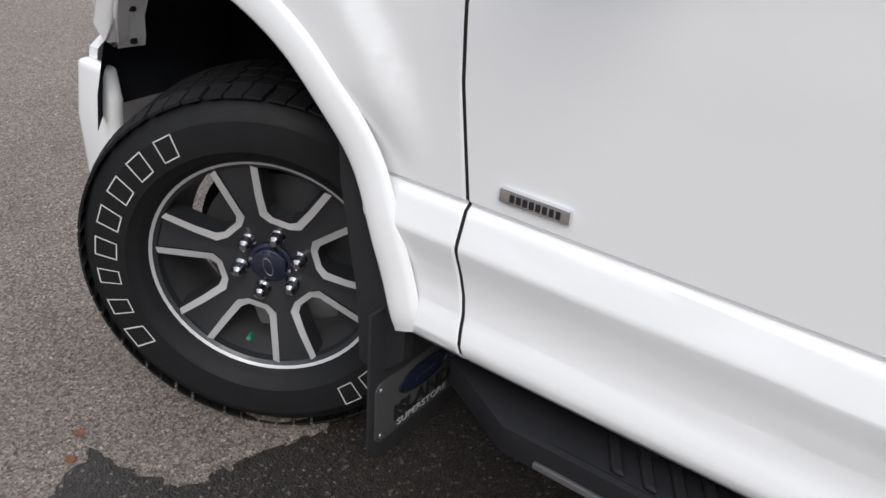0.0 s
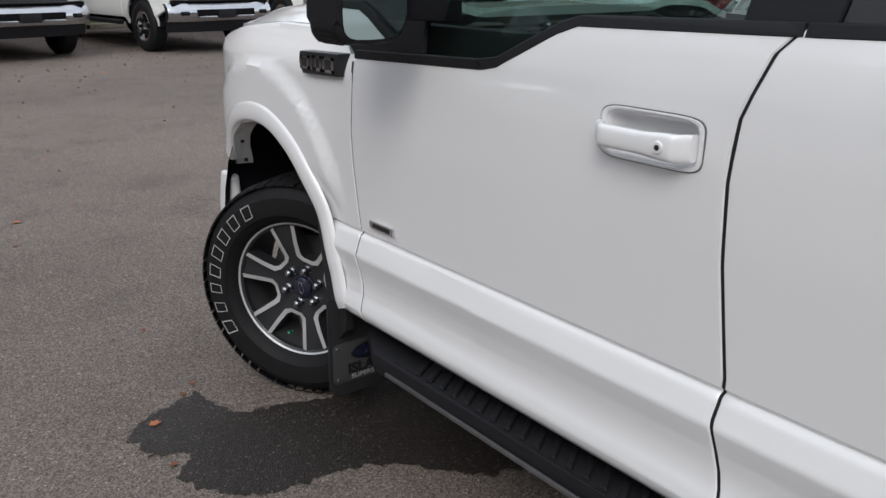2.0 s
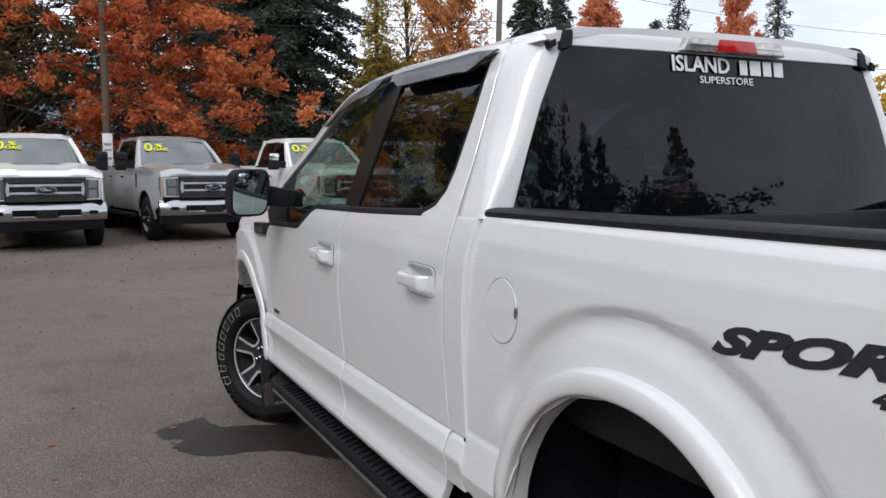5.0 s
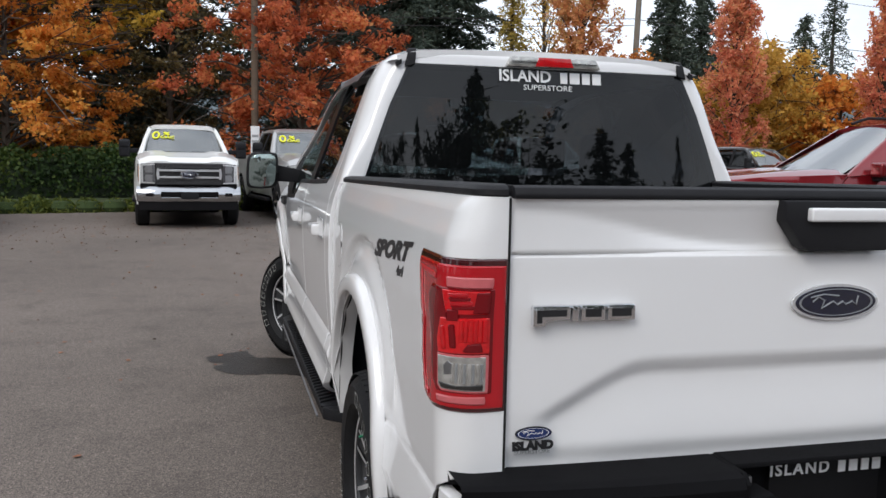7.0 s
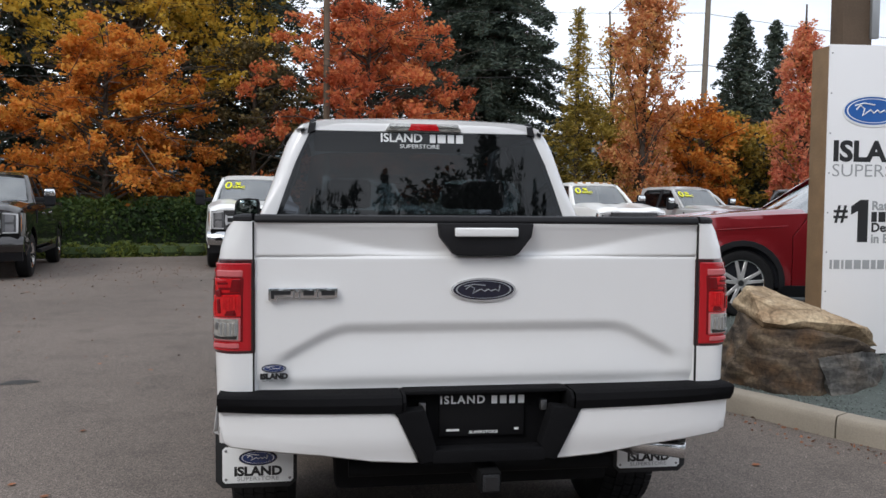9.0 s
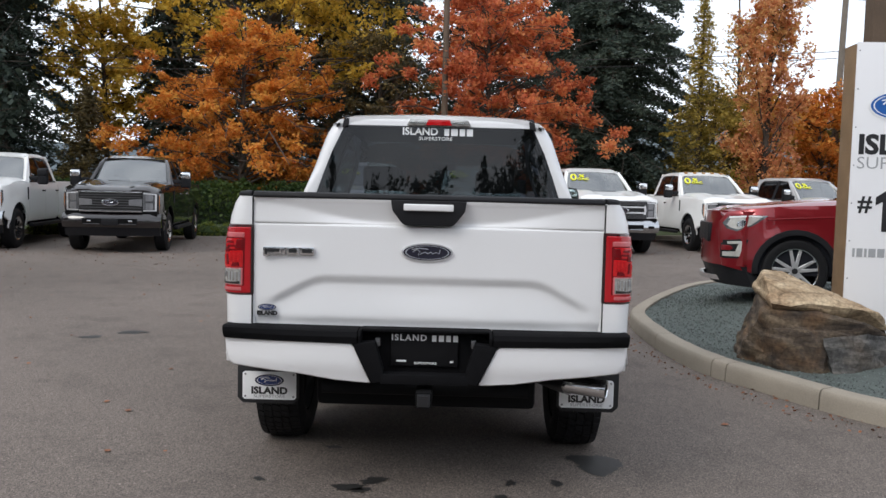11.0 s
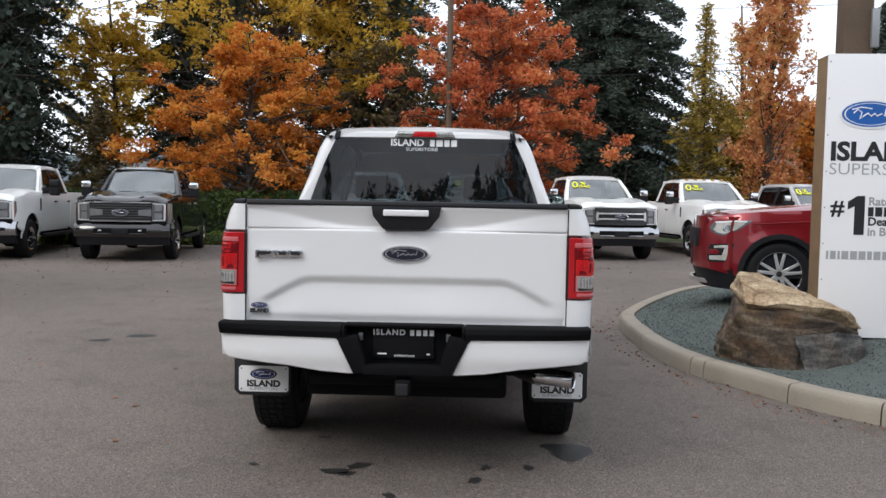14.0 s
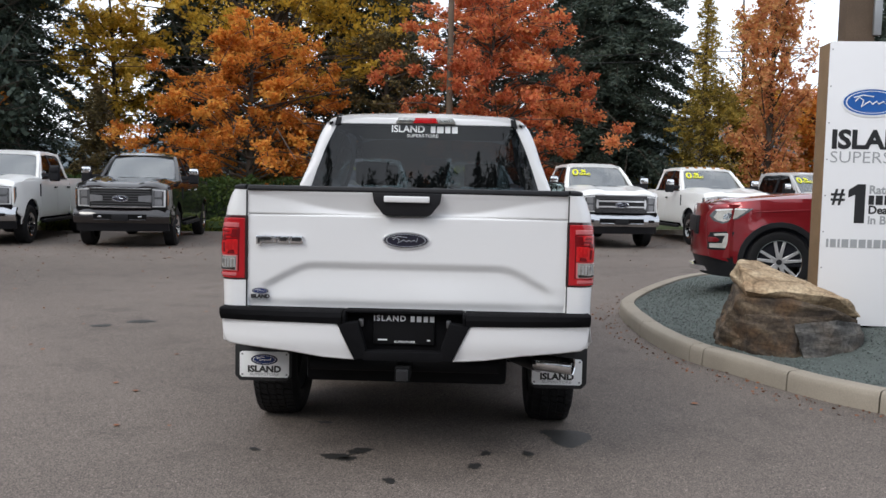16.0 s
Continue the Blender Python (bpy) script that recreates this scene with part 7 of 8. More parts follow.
tagged(new("gravel", me), "loose blue-grey stone chips", "gravel", kind="stuff")

# boulder: a tilted tan slab over a cracked brown block, with a grey wedge at its foot
def boulder():
    pieces = (
        # brown body
        ([(2.70, 3.08, 0.60), (2.76, 3.50, 0.72), (2.86, 3.00, 0.60), (3.10, 2.98, 0.60), (3.50, 3.02, 0.52), (3.72, 3.12, 0.42), (3.88, 3.50, 0.40), (2.80, 3.98, 0.10), (2.70, 3.86, 0.08), (2.63, 3.52, 0.08), (2.82, 3.06, 0.06), (3.14, 2.93, 0.05), (3.30, 2.96, 0.08), (3.84, 3.28, 0.08), (3.92, 3.58, 0.06), (3.40, 3.90, 0.05), (2.66, 3.30, 0.40)], ROCKB, 1.0),
        # tan slab on top, high at one end
        ([(2.735, 3.24, 0.86), (2.79, 3.42, 0.895), (2.97, 3.48, 0.885), (2.72, 3.04, 0.665), (2.86, 2.995, 0.645), (3.00, 2.985, 0.675), (3.24, 3.02, 0.615), (3.47, 3.02, 0.625), (3.62, 3.10, 0.60), (3.77, 3.18, 0.44), (3.84, 3.46, 0.46), (3.20, 3.60, 0.74), (2.78, 3.66, 0.72), (3.30, 3.12, 0.50), (2.80, 3.16, 0.56), (3.70, 3.30, 0.40)], ROCKT, 0.8),
        # grey wedge under the low end
        ([(3.10, 2.905, 0.40), (3.45, 2.90, 0.455), (3.73, 3.08, 0.39), (3.80, 3.30, 0.37), (3.17, 2.80, 0.08), (3.27, 2.79, 0.06), (3.66, 2.98, 0.07), (3.84, 3.20, 0.08), (3.20, 3.20, 0.10), (3.15, 2.87, 0.22)], ROCKK, 0.8),
        # brown corner block below the high end
        ([(2.73, 3.00, 0.46), (2.98, 2.93, 0.455), (3.14, 2.92, 0.44), (2.79, 2.98, 0.07), (3.08, 2.86, 0.06), (3.16, 2.90, 0.10), (2.70, 3.24, 0.44), (3.05, 3.20, 0.40), (2.72, 3.26, 0.08)], ROCKB, 0.8),
    )
    out = bmesh.new()
    for idx, (pts, material, amp) in enumerate(pieces):
        bm = bmesh.new()
        for p in pts:
            bm.verts.new((p[0] - 3.25, p[1] - 3.25, p[2]))
        bmesh.ops.convex_hull(bm, input=bm.verts)
        bmesh.ops.delete(bm, geom=[v for v in bm.verts if not v.link_faces], context="VERTS")
        bmesh.ops.triangulate(bm, faces=bm.faces)
        for k in range(5):
            bmesh.ops.subdivide_edges(bm, edges=[e for e in bm.edges if e.calc_length() > 0.034], cuts=1, use_grid_fill=True)
            bmesh.ops.triangulate(bm, faces=[f for f in bm.faces if len(f.verts) > 3])
        bm.normal_update()
        moves = []
        for v in bm.verts:
            p = v.co + Vector((idx * 3.1, 0, 0))
            lay = p.z * 6.5 + p.x * 1.9 - p.y * 0.8 + 0.9 * noise.noise(p * 2.2)
            st = lay % 1.0
            ledge = 0.020 * (smooth01(st / 0.85) - smooth01((st - 0.85) / 0.15))
            chip = 0.030 * min(0.0, noise.noise(p * 4.1) + 0.18)
            moves.append(v.normal * amp * (0.022 * noise.noise(p * 2.3) + 0.012 * noise.noise(p * 7.5) + 0.007 * noise.noise(p * 19) + 0.003 * noise.noise(p * 45) + ledge * (1 - abs(v.normal.z)) + chip))
        for v, d in zip(bm.verts, moves):
            v.co += d
        me = bpy.data.meshes.new("piece")
        bm.to_mesh(me)
        bm.free()
        first = len(out.faces)
        out.from_mesh(me)
        bpy.data.meshes.remove(me)
        out.faces.ensure_lookup_table()
        for f in out.faces[first:]:
            f.material_index = idx
    ob = part("boulder", out, pieces[0][1], sharp=24, m=pose(3.25, 3.25, 0.0))
    for _, material, _ in pieces[1:]:
        ob.data.materials.append(material)
    tagged(ob, "large angular boulder, tan over brown and grey beds, on gravel", "boulder")


boulder()

# monument sign
sign = thing("monument_sign", "tall white dealership sign with timber sides and dark lettering", "sign", m=pose(3.575, 3.62, 0, 0, 0, -3))
part("timber_side", box(0.0, 0.035, 0.02, 0.285, 0.14, 2.875, 0.006), TIMBER, sign, "brown timber side board")
part("timber_side", box(1.86, 1.895, 0.02, 0.285, 0.14, 2.875, 0.006), TIMBER, sign)
part("core", box(0.035, 1.86, 0.03, 0.27, 0.32, 2.85), TIMBERD, sign)
panel = part("panel", box(0.0, 1.895, 0.0, 0.022, 0.30, 2.882, 0.004), SIGNW, sign, "white sign panel")
part("base", box(0.10, 1.80, 0.06, 0.30, 0.12, 0.32, 0.01), VOID, sign)
oval_badge(panel, pose(0.285 + 0.10, -0.002, 2.34, 90), 0.27, 0.135, SIGNBLUE, DECALW, DECALW, thick=0.006)
words("sign_text", "ISLAND", 0.232, DECALB, panel, pose(0.045, -0.001, 1.995, 90), 0.0015, "LEFT", 0.009, xs=1.08)
bar_row("sign_bar", [0.10, 0.14, 0.12, 0.13], 0.165, 0.035, DECALB, panel, pose(1.12, -0.001, 1.913, 90))
words("sign_text", "SUPERSTORE", 0.150, DECALG, panel, pose(0.04, -0.001, 1.838, 90), 0.0012, "LEFT", -0.001, xs=1.12)
words("sign_text", "#", 0.20, DECALB, panel, pose(0.075, -0.001, 1.485, 90), 0.0015, "LEFT", 0.004)
part("sign_figure", prism([(0.285, 1.245), (0.375, 1.245), (0.375, 1.60), (0.305, 1.60), (0.225, 1.545), (0.225, 1.475), (0.285, 1.505)], "y", -0.0025, 0.0), DECALB, panel, "black figure 1")
words("sign_text", "Rated", 0.105, DECALG, panel, pose(0.405, -0.001, 1.548, 90), 0.0012, "LEFT", 0.003)
bar_row("sign_bar", [0.048, 0.062, 0.045, 0.058], 0.085, 0.015, DECALB, panel, pose(0.405, -0.001, 1.415, 90))
words("sign_text", "Dealer", 0.105, DECALB, panel, pose(0.405, -0.001, 1.365, 90), 0.0012, "LEFT", 0.003)
words("sign_text", "in BC", 0.105, DECALG, panel, pose(0.405, -0.001, 1.272, 90), 0.0012, "LEFT", 0.003)
bar_row("sign_bar", [0.02, 0.05, 0.02, 0.06, 0.06, 0.06, 0.04, 0.06, 0.04, 0.06], 0.075, 0.016, DECALG, panel, pose(0.05, -0.001, 1.02, 90), label="grey web address as bars")
for k in range(8):
    part("panel_screw", lathe([(0, -0.003), (0.006, -0.002), (0.007, 0)], 10, "y"), STEEL, panel, m=pose(0.02, 0.0, 0.5 + 0.33 * k))
tpost = part("timber_post", box(0.16, 0.42, 0.10, 0.30, 2.86, 4.9, 0.012), TIMBERD, sign, "brown timber post above the panel")
part("steel_bracket", box(0.39, 0.46, 0.06, 0.10, 2.95, 3.3, 0.01), GALV, tpost)

# ---- red display car on the island: nose to -x, its flank to the camera ----
suv = thing("suv", "red metallic SUV displayed on gravel behind the sign", "car", m=pose(3.305, 7.05, 0.305, 0, 0, -10))
SZ = [0.22, 0.35, 0.55, 0.80, 1.00, 1.12]
SX = [0.90, 0.955, 0.965, 0.97, 0.955, 0.92]


def suv_w(a, z):
    w = float(np.interp(z, SZ, SX))
    if a < 0.75:
        w -= 0.62 * (0.75 - a) ** 2
    for c in (0.95, 3.81):
        q = math.hypot(a - c, z - 0.38)
        w += 0.018 * smooth01((0.52 - q) / 0.05)
    return w


def suv_pt(a, z):
    return Vector((a, -suv_w(a, z), z))


def suv_both(name, bm, material, label=""):
    b2 = bm.copy()
    for v in b2.verts:
        v.co.y = -v.co.y
    return part(name, bm, material, suv, label), part(name, b2, material, suv, label)


arcs = lambda c, r: [(c + r * math.cos(a), 0.38 + r * math.sin(a)) for a in np.linspace(math.pi * 1.04, -0.04 * math.pi, 15)]
s_f = [(0.17, 0.40), (0.13, 0.62), (0.12, 0.92), (0.20, 1.035), (0.40, 1.075), (0.75, 1.115), (1.70, 1.16), (1.50, 0.90), (1.50, 0.36)] + arcs(0.95, 0.44)[::-1]
suv_both("front_fender", sheet(s_f, suv_pt, 0.08, inward=(0, 1, 0)), RED)
suv_both("front_door", sheet([(1.515, 0.34), (1.515, 0.90), (1.715, 1.15), (2.80, 1.16), (2.60, 0.90), (2.60, 0.34)], suv_pt, 0.1, inward=(0, 1, 0)), RED)
suv_both("rear_door", sheet([(2.612, 0.34), (2.612, 0.90), (2.812, 1.16), (3.72, 1.17), (3.62, 0.86), (3.45, 0.72), (3.36, 0.5), (3.34, 0.34)], suv_pt, 0.1, inward=(0, 1, 0)), RED)
suv_both("rear_quarter", sheet([(3.735, 1.17), (4.80, 1.16), (4.96, 0.95), (4.96, 0.45), (4.27, 0.36)] + arcs(3.81, 0.44)[::-1] + [(3.36, 0.42), (3.38, 0.55), (3.46, 0.72), (3.63, 0.86)], suv_pt, 0.1, inward=(0, 1, 0)), RED)
for c in (0.95, 3.81):
    outer, inner = arcs(c, 0.475), arcs(c, 0.415)
    suv_both("arch_cladding", sheet(outer + inner[::-1], lambda a, z: suv_pt(a, z) + Vector((0, -0.012, 0)), 0.1, 0.05, inward=(0, 1, 0)), PLASTIC, "black arch cladding")
    suv_both("wheel_housing", prism([(p[0], p[1]) for p in arcs(c, 0.44)], "y", -0.93, -0.55), LINER)
suv_both("sill", sheet([(1.36, 0.22), (1.38, 0.35), (3.36, 0.35), (3.38, 0.22)], lambda a, z: suv_pt(a, z) + Vector((0, -0.01, 0)), 0.2, 0.05, inward=(0, 1, 0)), PLASTIC)


def nose(u, v):
    s = -1 + 2 * u
    z = 0.40 + 0.65 * v
    return Vector((0.02 + 0.36 * abs(s) ** 3 + 0.10 * max(0, v - 0.55) ** 1.2 - 0.03 * (1 - v) * 0, 0.90 * s, z))


part("front_fascia", ngrid(24, 8, nose, thick=(0.08, 0, 0)), RED, suv)
part("lower_bumper", ngrid(24, 4, lambda u, v: Vector((0.03 + 0.36 * abs(-1 + 2 * u) ** 3 + 0.10 * (1 - v), 0.90 * (-1 + 2 * u), 0.16 + 0.26 * v)), thick=(0.1, 0, 0)), PLASTIC, suv)
part("skid_trim", ngrid(16, 2, lambda u, v: Vector((0.0 + 0.30 * abs(-1 + 2 * u) ** 3, 0.60 * (-1 + 2 * u), 0.20 + 0.06 * v)), thick=(0.05, 0, 0)), CHROME, suv)
part("grille", box(0.02, 0.10, -0.44, 0.44, 0.66, 0.90, 0.03), PLASTIC, suv)


def shood(u, v):
    a = 0.08 + 0.10 * (2 * v - 1) ** 2 * (1 - u) + 1.60 * u
    half = 0.90 - 0.55 * max(0, 0.75 - a) ** 2
    y = -half + 2 * half * v
    e = abs(y) / half
    return Vector((a, y, 1.02 + 0.05 * smooth01((a - 0.10) / 0.25) + 0.125 * smooth01(a / 1.7) - 0.04 * e ** 5 + 0.025 * smooth01((e - 0.5) / 0.12) * (1 - smooth01((e - 0.8) / 0.15))))


part("bonnet", ngrid(18, 22, shood, thick=(0, 0, -0.03)), RED, suv)
part("windscreen", ngrid(8, 12, lambda u, v: Vector((1.56 + 0.88 * u + 0.14 * (-1 + 2 * v) ** 2, (0.80 - 0.14 * u) * (-1 + 2 * v), 1.16 + 0.55 * u)), thick=(0, 0, -0.006)), GLASSV, suv)
part("roof", ngrid(18, 12, lambda u, v: Vector((2.42 + 2.19 * u, 0.66 * (-1 + 2 * v), 1.71 + 0.085 * math.sin(math.pi * min(1, u * 1.1)) - 0.05 * abs(-1 + 2 * v) ** 4 - 0.10 * max(0, u - 0.6))), thick=(0, 0, -0.04)), RED, suv)
part("rear_glass", prism([(4.52, 1.62), (4.90, 1.16), (4.84, 1.16), (4.46, 1.62)], "y", -0.66, 0.66), GLASSD, suv)
part("cabin_floor", box(1.2, 4.8, -0.85, 0.85, 0.26, 0.36), VOID, suv)
part("hatch", box(4.86, 4.96, -0.86, 0.86, 0.36, 1.16, 0.04), RED, suv)
for sy in (-1, 1):
    gl_ = lambda a, z: Vector((a, sy * (0.935 - 0.27 * (z - 1.14) / 0.5), z))
    part("side_window", sheet([(1.98, 1.17), (2.51, 1.625), (4.15, 1.64), (4.45, 1.45), (4.55, 1.18)], lambda a, z: gl_(a, z) + Vector((0, -sy * 0.012, 0)), 0.25, 0.004, inward=(0, -sy, 0)), GLASSD, suv)
    part("pillar", sheet([(1.68, 1.14), (2.42, 1.68), (2.54, 1.71), (2.56, 1.64), (2.00, 1.17)], gl_, 0.2, 0.05, inward=(0, -sy, 0)), RED, suv)
    part("roof_side", sheet([(2.46, 1.64), (2.54, 1.73), (4.45, 1.71), (4.86, 1.20), (4.55, 1.17), (4.44, 1.46), (4.15, 1.65)], gl_, 0.2, 0.05, inward=(0, -sy, 0)), RED, suv)
    for a0 in (2.78, 3.66):
        part("pillar_trim", sheet([(a0, 1.17), (a0 + 0.02, 1.635), (a0 + 0.10, 1.638), (a0 + 0.09, 1.17)], gl_, 0.2, 0.03, inward=(0, -sy, 0)), GLOSSBLACK, suv)
    mir = part("door_mirror", box(1.92, 2.06, min(sy * 0.93, sy * 1.13), max(sy * 0.93, sy * 1.13), 1.14, 1.29, 0.035, 3), RED, suv)
    part("mirror_foot", box(1.96, 2.06, min(sy * 0.90, sy * 1.10), max(sy * 0.90, sy * 1.10), 1.10, 1.16, 0.015), PLASTIC, mir)
    part("roof_rack_rail", tube([(2.60, sy * 0.62, 1.76), (2.8, sy * 0.62, 1.83), (4.1, sy * 0.62, 1.82), (4.35, sy * 0.62, 1.74)], 0.018, 8), PLASTIC, suv)
    on = lambda off: (lambda a, z: Vector((a, sy * (suv_w(a, z) + off), z)))
    lens = lambda pts, off, depth: sheet(pts, on(off), 0.05, depth, 0.003, inward=(0, -sy, 0))
    hl = part("head_light", lens([(0.15, 0.905), (0.20, 0.845), (0.30, 0.815), (0.47, 0.885), (0.63, 1.005), (0.44, 1.005), (0.22, 0.985)], 0.004, 0.03), LAMPDARK, suv, "swept-back clear headlight")
    part("lamp_lens", lens([(0.20, 0.885), (0.24, 0.855), (0.31, 0.838), (0.45, 0.895), (0.55, 0.975), (0.42, 0.985), (0.24, 0.965)], 0.009, 0.008), LAMPCLEAR, hl)
    part("lamp_bowl", lens([(0.30, 0.875), (0.34, 0.865), (0.40, 0.895), (0.41, 0.935), (0.36, 0.950), (0.31, 0.92)], 0.013, 0.006), CHROME, hl)
    part("light_strip", lens([(0.22, 0.968), (0.44, 0.990), (0.56, 0.985), (0.57, 0.996), (0.44, 1.002), (0.22, 0.980)], 0.012, 0.006), DECALW, hl)
    fog = part("fog_lamp", lens([(0.145, 0.50), (0.175, 0.49), (0.355, 0.495), (0.43, 0.715), (0.40, 0.725), (0.16, 0.70), (0.165, 0.675), (0.145, 0.66)], 0.005, 0.03), PLASTIC, suv, "black fog lamp surround")
    part("fog_lens", lens([(0.165, 0.515), (0.34, 0.518), (0.395, 0.70), (0.21, 0.685), (0.215, 0.662), (0.33, 0.668), (0.30, 0.57), (0.165, 0.562)], 0.010, 0.008), LAMPCLEAR, fog)
    part("fog_blade", lens([(0.15, 0.585), (0.24, 0.588), (0.27, 0.612), (0.24, 0.640), (0.15, 0.642)], 0.016, 0.02), RED, fog)
    part("fender_crease", lens([(0.62, 0.955), (1.45, 1.010), (1.45, 1.022), (0.62, 0.968)], 0.006, 0.008), RED, suv)
    for c in (0.95, 3.81):
        w = part("wheel", lathe([(0.252, -0.105), (0.262, -0.108), (0.262, -0.10), (0.235, -0.07), (0.225, 0.06), (0.25, 0.10)], 40, "y"), CHROME, suv, "bright split-spoke wheel", m=pose(c, sy * 0.85, 0.375, 0, 0, 0 if sy < 0 else 180))
        part("tyre", lathe([(0.26, 0.11), (0.33, 0.125), (0.36, 0.11), (0.375, 0.08), (0.375, -0.08), (0.36, -0.112), (0.33, -0.122), (0.262, -0.108)], 40, "y"), RUBBER, w)
        part("back_plate", lathe([(0.0, 0.02), (0.23, 0.02)], 28, "y"), VOID, w)
        for k in range(5):
            for dd in (-11, 11):
                a = radians(72 * k + 90 + dd * 1.2)
                a2 = radians(72 * k + 90 + dd * 1.15)
                part("spoke", prism([(0.022 * math.cos(a - 1.4), 0.022 * math.sin(a - 1.4)), (0.255 * math.cos(a2 - 0.062), 0.255 * math.sin(a2 - 0.062)), (0.255 * math.cos(a2 + 0.062), 0.255 * math.sin(a2 + 0.062)), (0.022 * math.cos(a + 1.4), 0.022 * math.sin(a + 1.4))], "y", -0.098, -0.075, 0.004, 1), MACHINED, w)
        part("wheel_cap", lathe([(0.0, -0.108), (0.032, -0.106), (0.036, -0.09)], 18, "y"), DARKALLOY, w)

# ---- trees, hedge, verge ----
def leaf_cloud(name, pts, size, rng, material, parent, label="", flat=0.0, long=1.0):
    """Many small leaves (bent quads) at the points given."""
    n = len(pts)
    pts = np.asarray(pts)
    a = rng.normal(size=(n, 3))
    a[:, 2] *= 1 - flat
    a /= np.linalg.norm(a, axis=1)[:, None] + 1e-9
    b = np.cross(a, rng.normal(size=(n, 3)))
    b /= np.linalg.norm(b, axis=1)[:, None] + 1e-9
    s = size * rng.uniform(0.55, 1.25, size=(n, 1))
    a, b = a * s * long, b * s
    nn = np.cross(a, b)
    nn /= np.linalg.norm(nn, axis=1)[:, None] + 1e-9
    v = np.stack([pts - a, pts - b * 0.62 + nn * s * 0.15, pts + a, pts + b * 0.62 + nn * s * 0.15], 1).reshape(-1, 3)
    f = np.arange(4 * n).reshape(n, 4)
    me = bpy.data.meshes.new(name)
    me.vertices.add(4 * n)
    me.vertices.foreach_set("co", v.astype(np.float32).ravel())
    me.loops.add(4 * n)
    me.loops.foreach_set("vertex_index", f.astype(np.int32).ravel())
    me.polygons.add(n)
    me.polygons.foreach_set("loop_start", np.arange(0, 4 * n, 4, dtype=np.int32))
    me.update(calc_edges=True)
    me.validate()
    me.materials.append(material)
    ob = new(name, me)
    ob.parent = parent
    if label:
        ob["label"] = label
    return ob


def broad_tree(x, y, height, radius, material, label, seed, base=1.2, leaf=0.13, n=11000, column=1.0, gaps=0.35, trunk_r=0.16, cone=False):
    """A broadleaf tree: leaning trunk, rising limbs, foliage in uneven clumps hung on the limbs."""
    rng = np.random.default_rng(seed)
    t = thing("tree", label, "tree", "autumn trees", m=pose(x, y, 0, 0, 0, rng.uniform(0, 360)))
    bm = bmesh.new()
    lean = rng.normal(size=2) * 0.25
    top = height * 0.86
    spine = [(lean[0] * (k / 6) ** 2, lean[1] * (k / 6) ** 2, top * k / 6) for k in range(7)]
    add_tube(bm, spine, [trunk_r * (1 - 0.13 * k) for k in range(7)], 8)
    clumps = []
    nl = int(24 + height * 2.2) * (2 if cone else 1)
    for k in range(nl):
        f = (k + rng.uniform(0, 1)) / nl
        z0 = base * 0.7 + (top - base) * f * 0.88
        a = k * 2.399 + rng.normal() * 0.35
        prof_ = math.sin(math.pi * min(0.97, 0.16 + 0.80 * f)) ** 0.6 if column <= 1 else 1.05 * (0.55 + 0.45 * smooth01(f / 0.3)) * (1 - f) ** 0.55
        if cone:
            prof_ = 1.05 * (0.70 + 0.30 * smooth01(f / 0.16)) * (1 - 0.96 * f) ** 0.42
        ln = radius * prof_ * rng.uniform(0.62, 1.12)
        rise = ln * (0.38 if cone else 0.55 if column <= 1 else 2.2) * rng.uniform(0.4, 1.1)
        s0 = Vector((lean[0] * (z0 / top) ** 2, lean[1] * (z0 / top) ** 2, z0))
        e = s0 + Vector((math.cos(a) * ln, math.sin(a) * ln, rise - 0.10 * ln))
        mid = s0.lerp(e, 0.5) + Vector((0, 0, 0.12 * ln)) + Vector(rng.normal(size=3) * 0.08 * ln)
        add_tube(bm, [s0, mid, e], [trunk_r * 0.38 * (1 - 0.6 * f), trunk_r * 0.22 * (1 - 0.5 * f), 0.012], 5, False)
        for j in range(5):
            w = 0.35 + 0.65 * (j + rng.uniform()) / 5
            c = s0.lerp(mid, w * 2) if w < 0.5 else mid.lerp(e, w * 2 - 1)
            c = c + Vector(rng.normal(size=3) * 0.18 * radius * 0.5)
            clumps.append((c, (0.26 + 0.34 * rng.uniform()) * radius * (0.21 if cone else 0.42 if column <= 1 else 0.48)))
            if rng.uniform() < 0.5:
                tw = c + Vector(rng.normal(size=3) * 0.16 * radius)
                add_tube(bm, [c, tw], [0.018, 0.006], 4, False)
    part("trunk", bm, BARK, t, "dark trunk and limbs")
    keep = [c for c in clumps if rng.uniform() > gaps * 0.6]
    per = max(8, n // max(1, len(keep)))
    P = []
    for c, r in keep:
        dirs = rng.normal(size=(9, 3))
        dirs /= np.linalg.norm(dirs, axis=1)[:, None]
        dirs *= rng.uniform(0.7, 1.35, size=(9, 1))
        q = dirs[rng.integers(0, 9, per)] * (rng.uniform(0.1, 1, size=(per, 1)) ** 0.7) * r
        q[:, 2] *= 0.5 if cone else 0.62 if column <= 1 else 1.7
        q += rng.normal(size=(per, 3)) * min(0.10, 0.16 * r)
        P.append(q + np.array(c))
    P = np.concatenate(P)
    P = P[P[:, 2] > base * 0.45]
    leaf_cloud("crown", P, leaf, rng, material, t, flat=0.35)
    return t


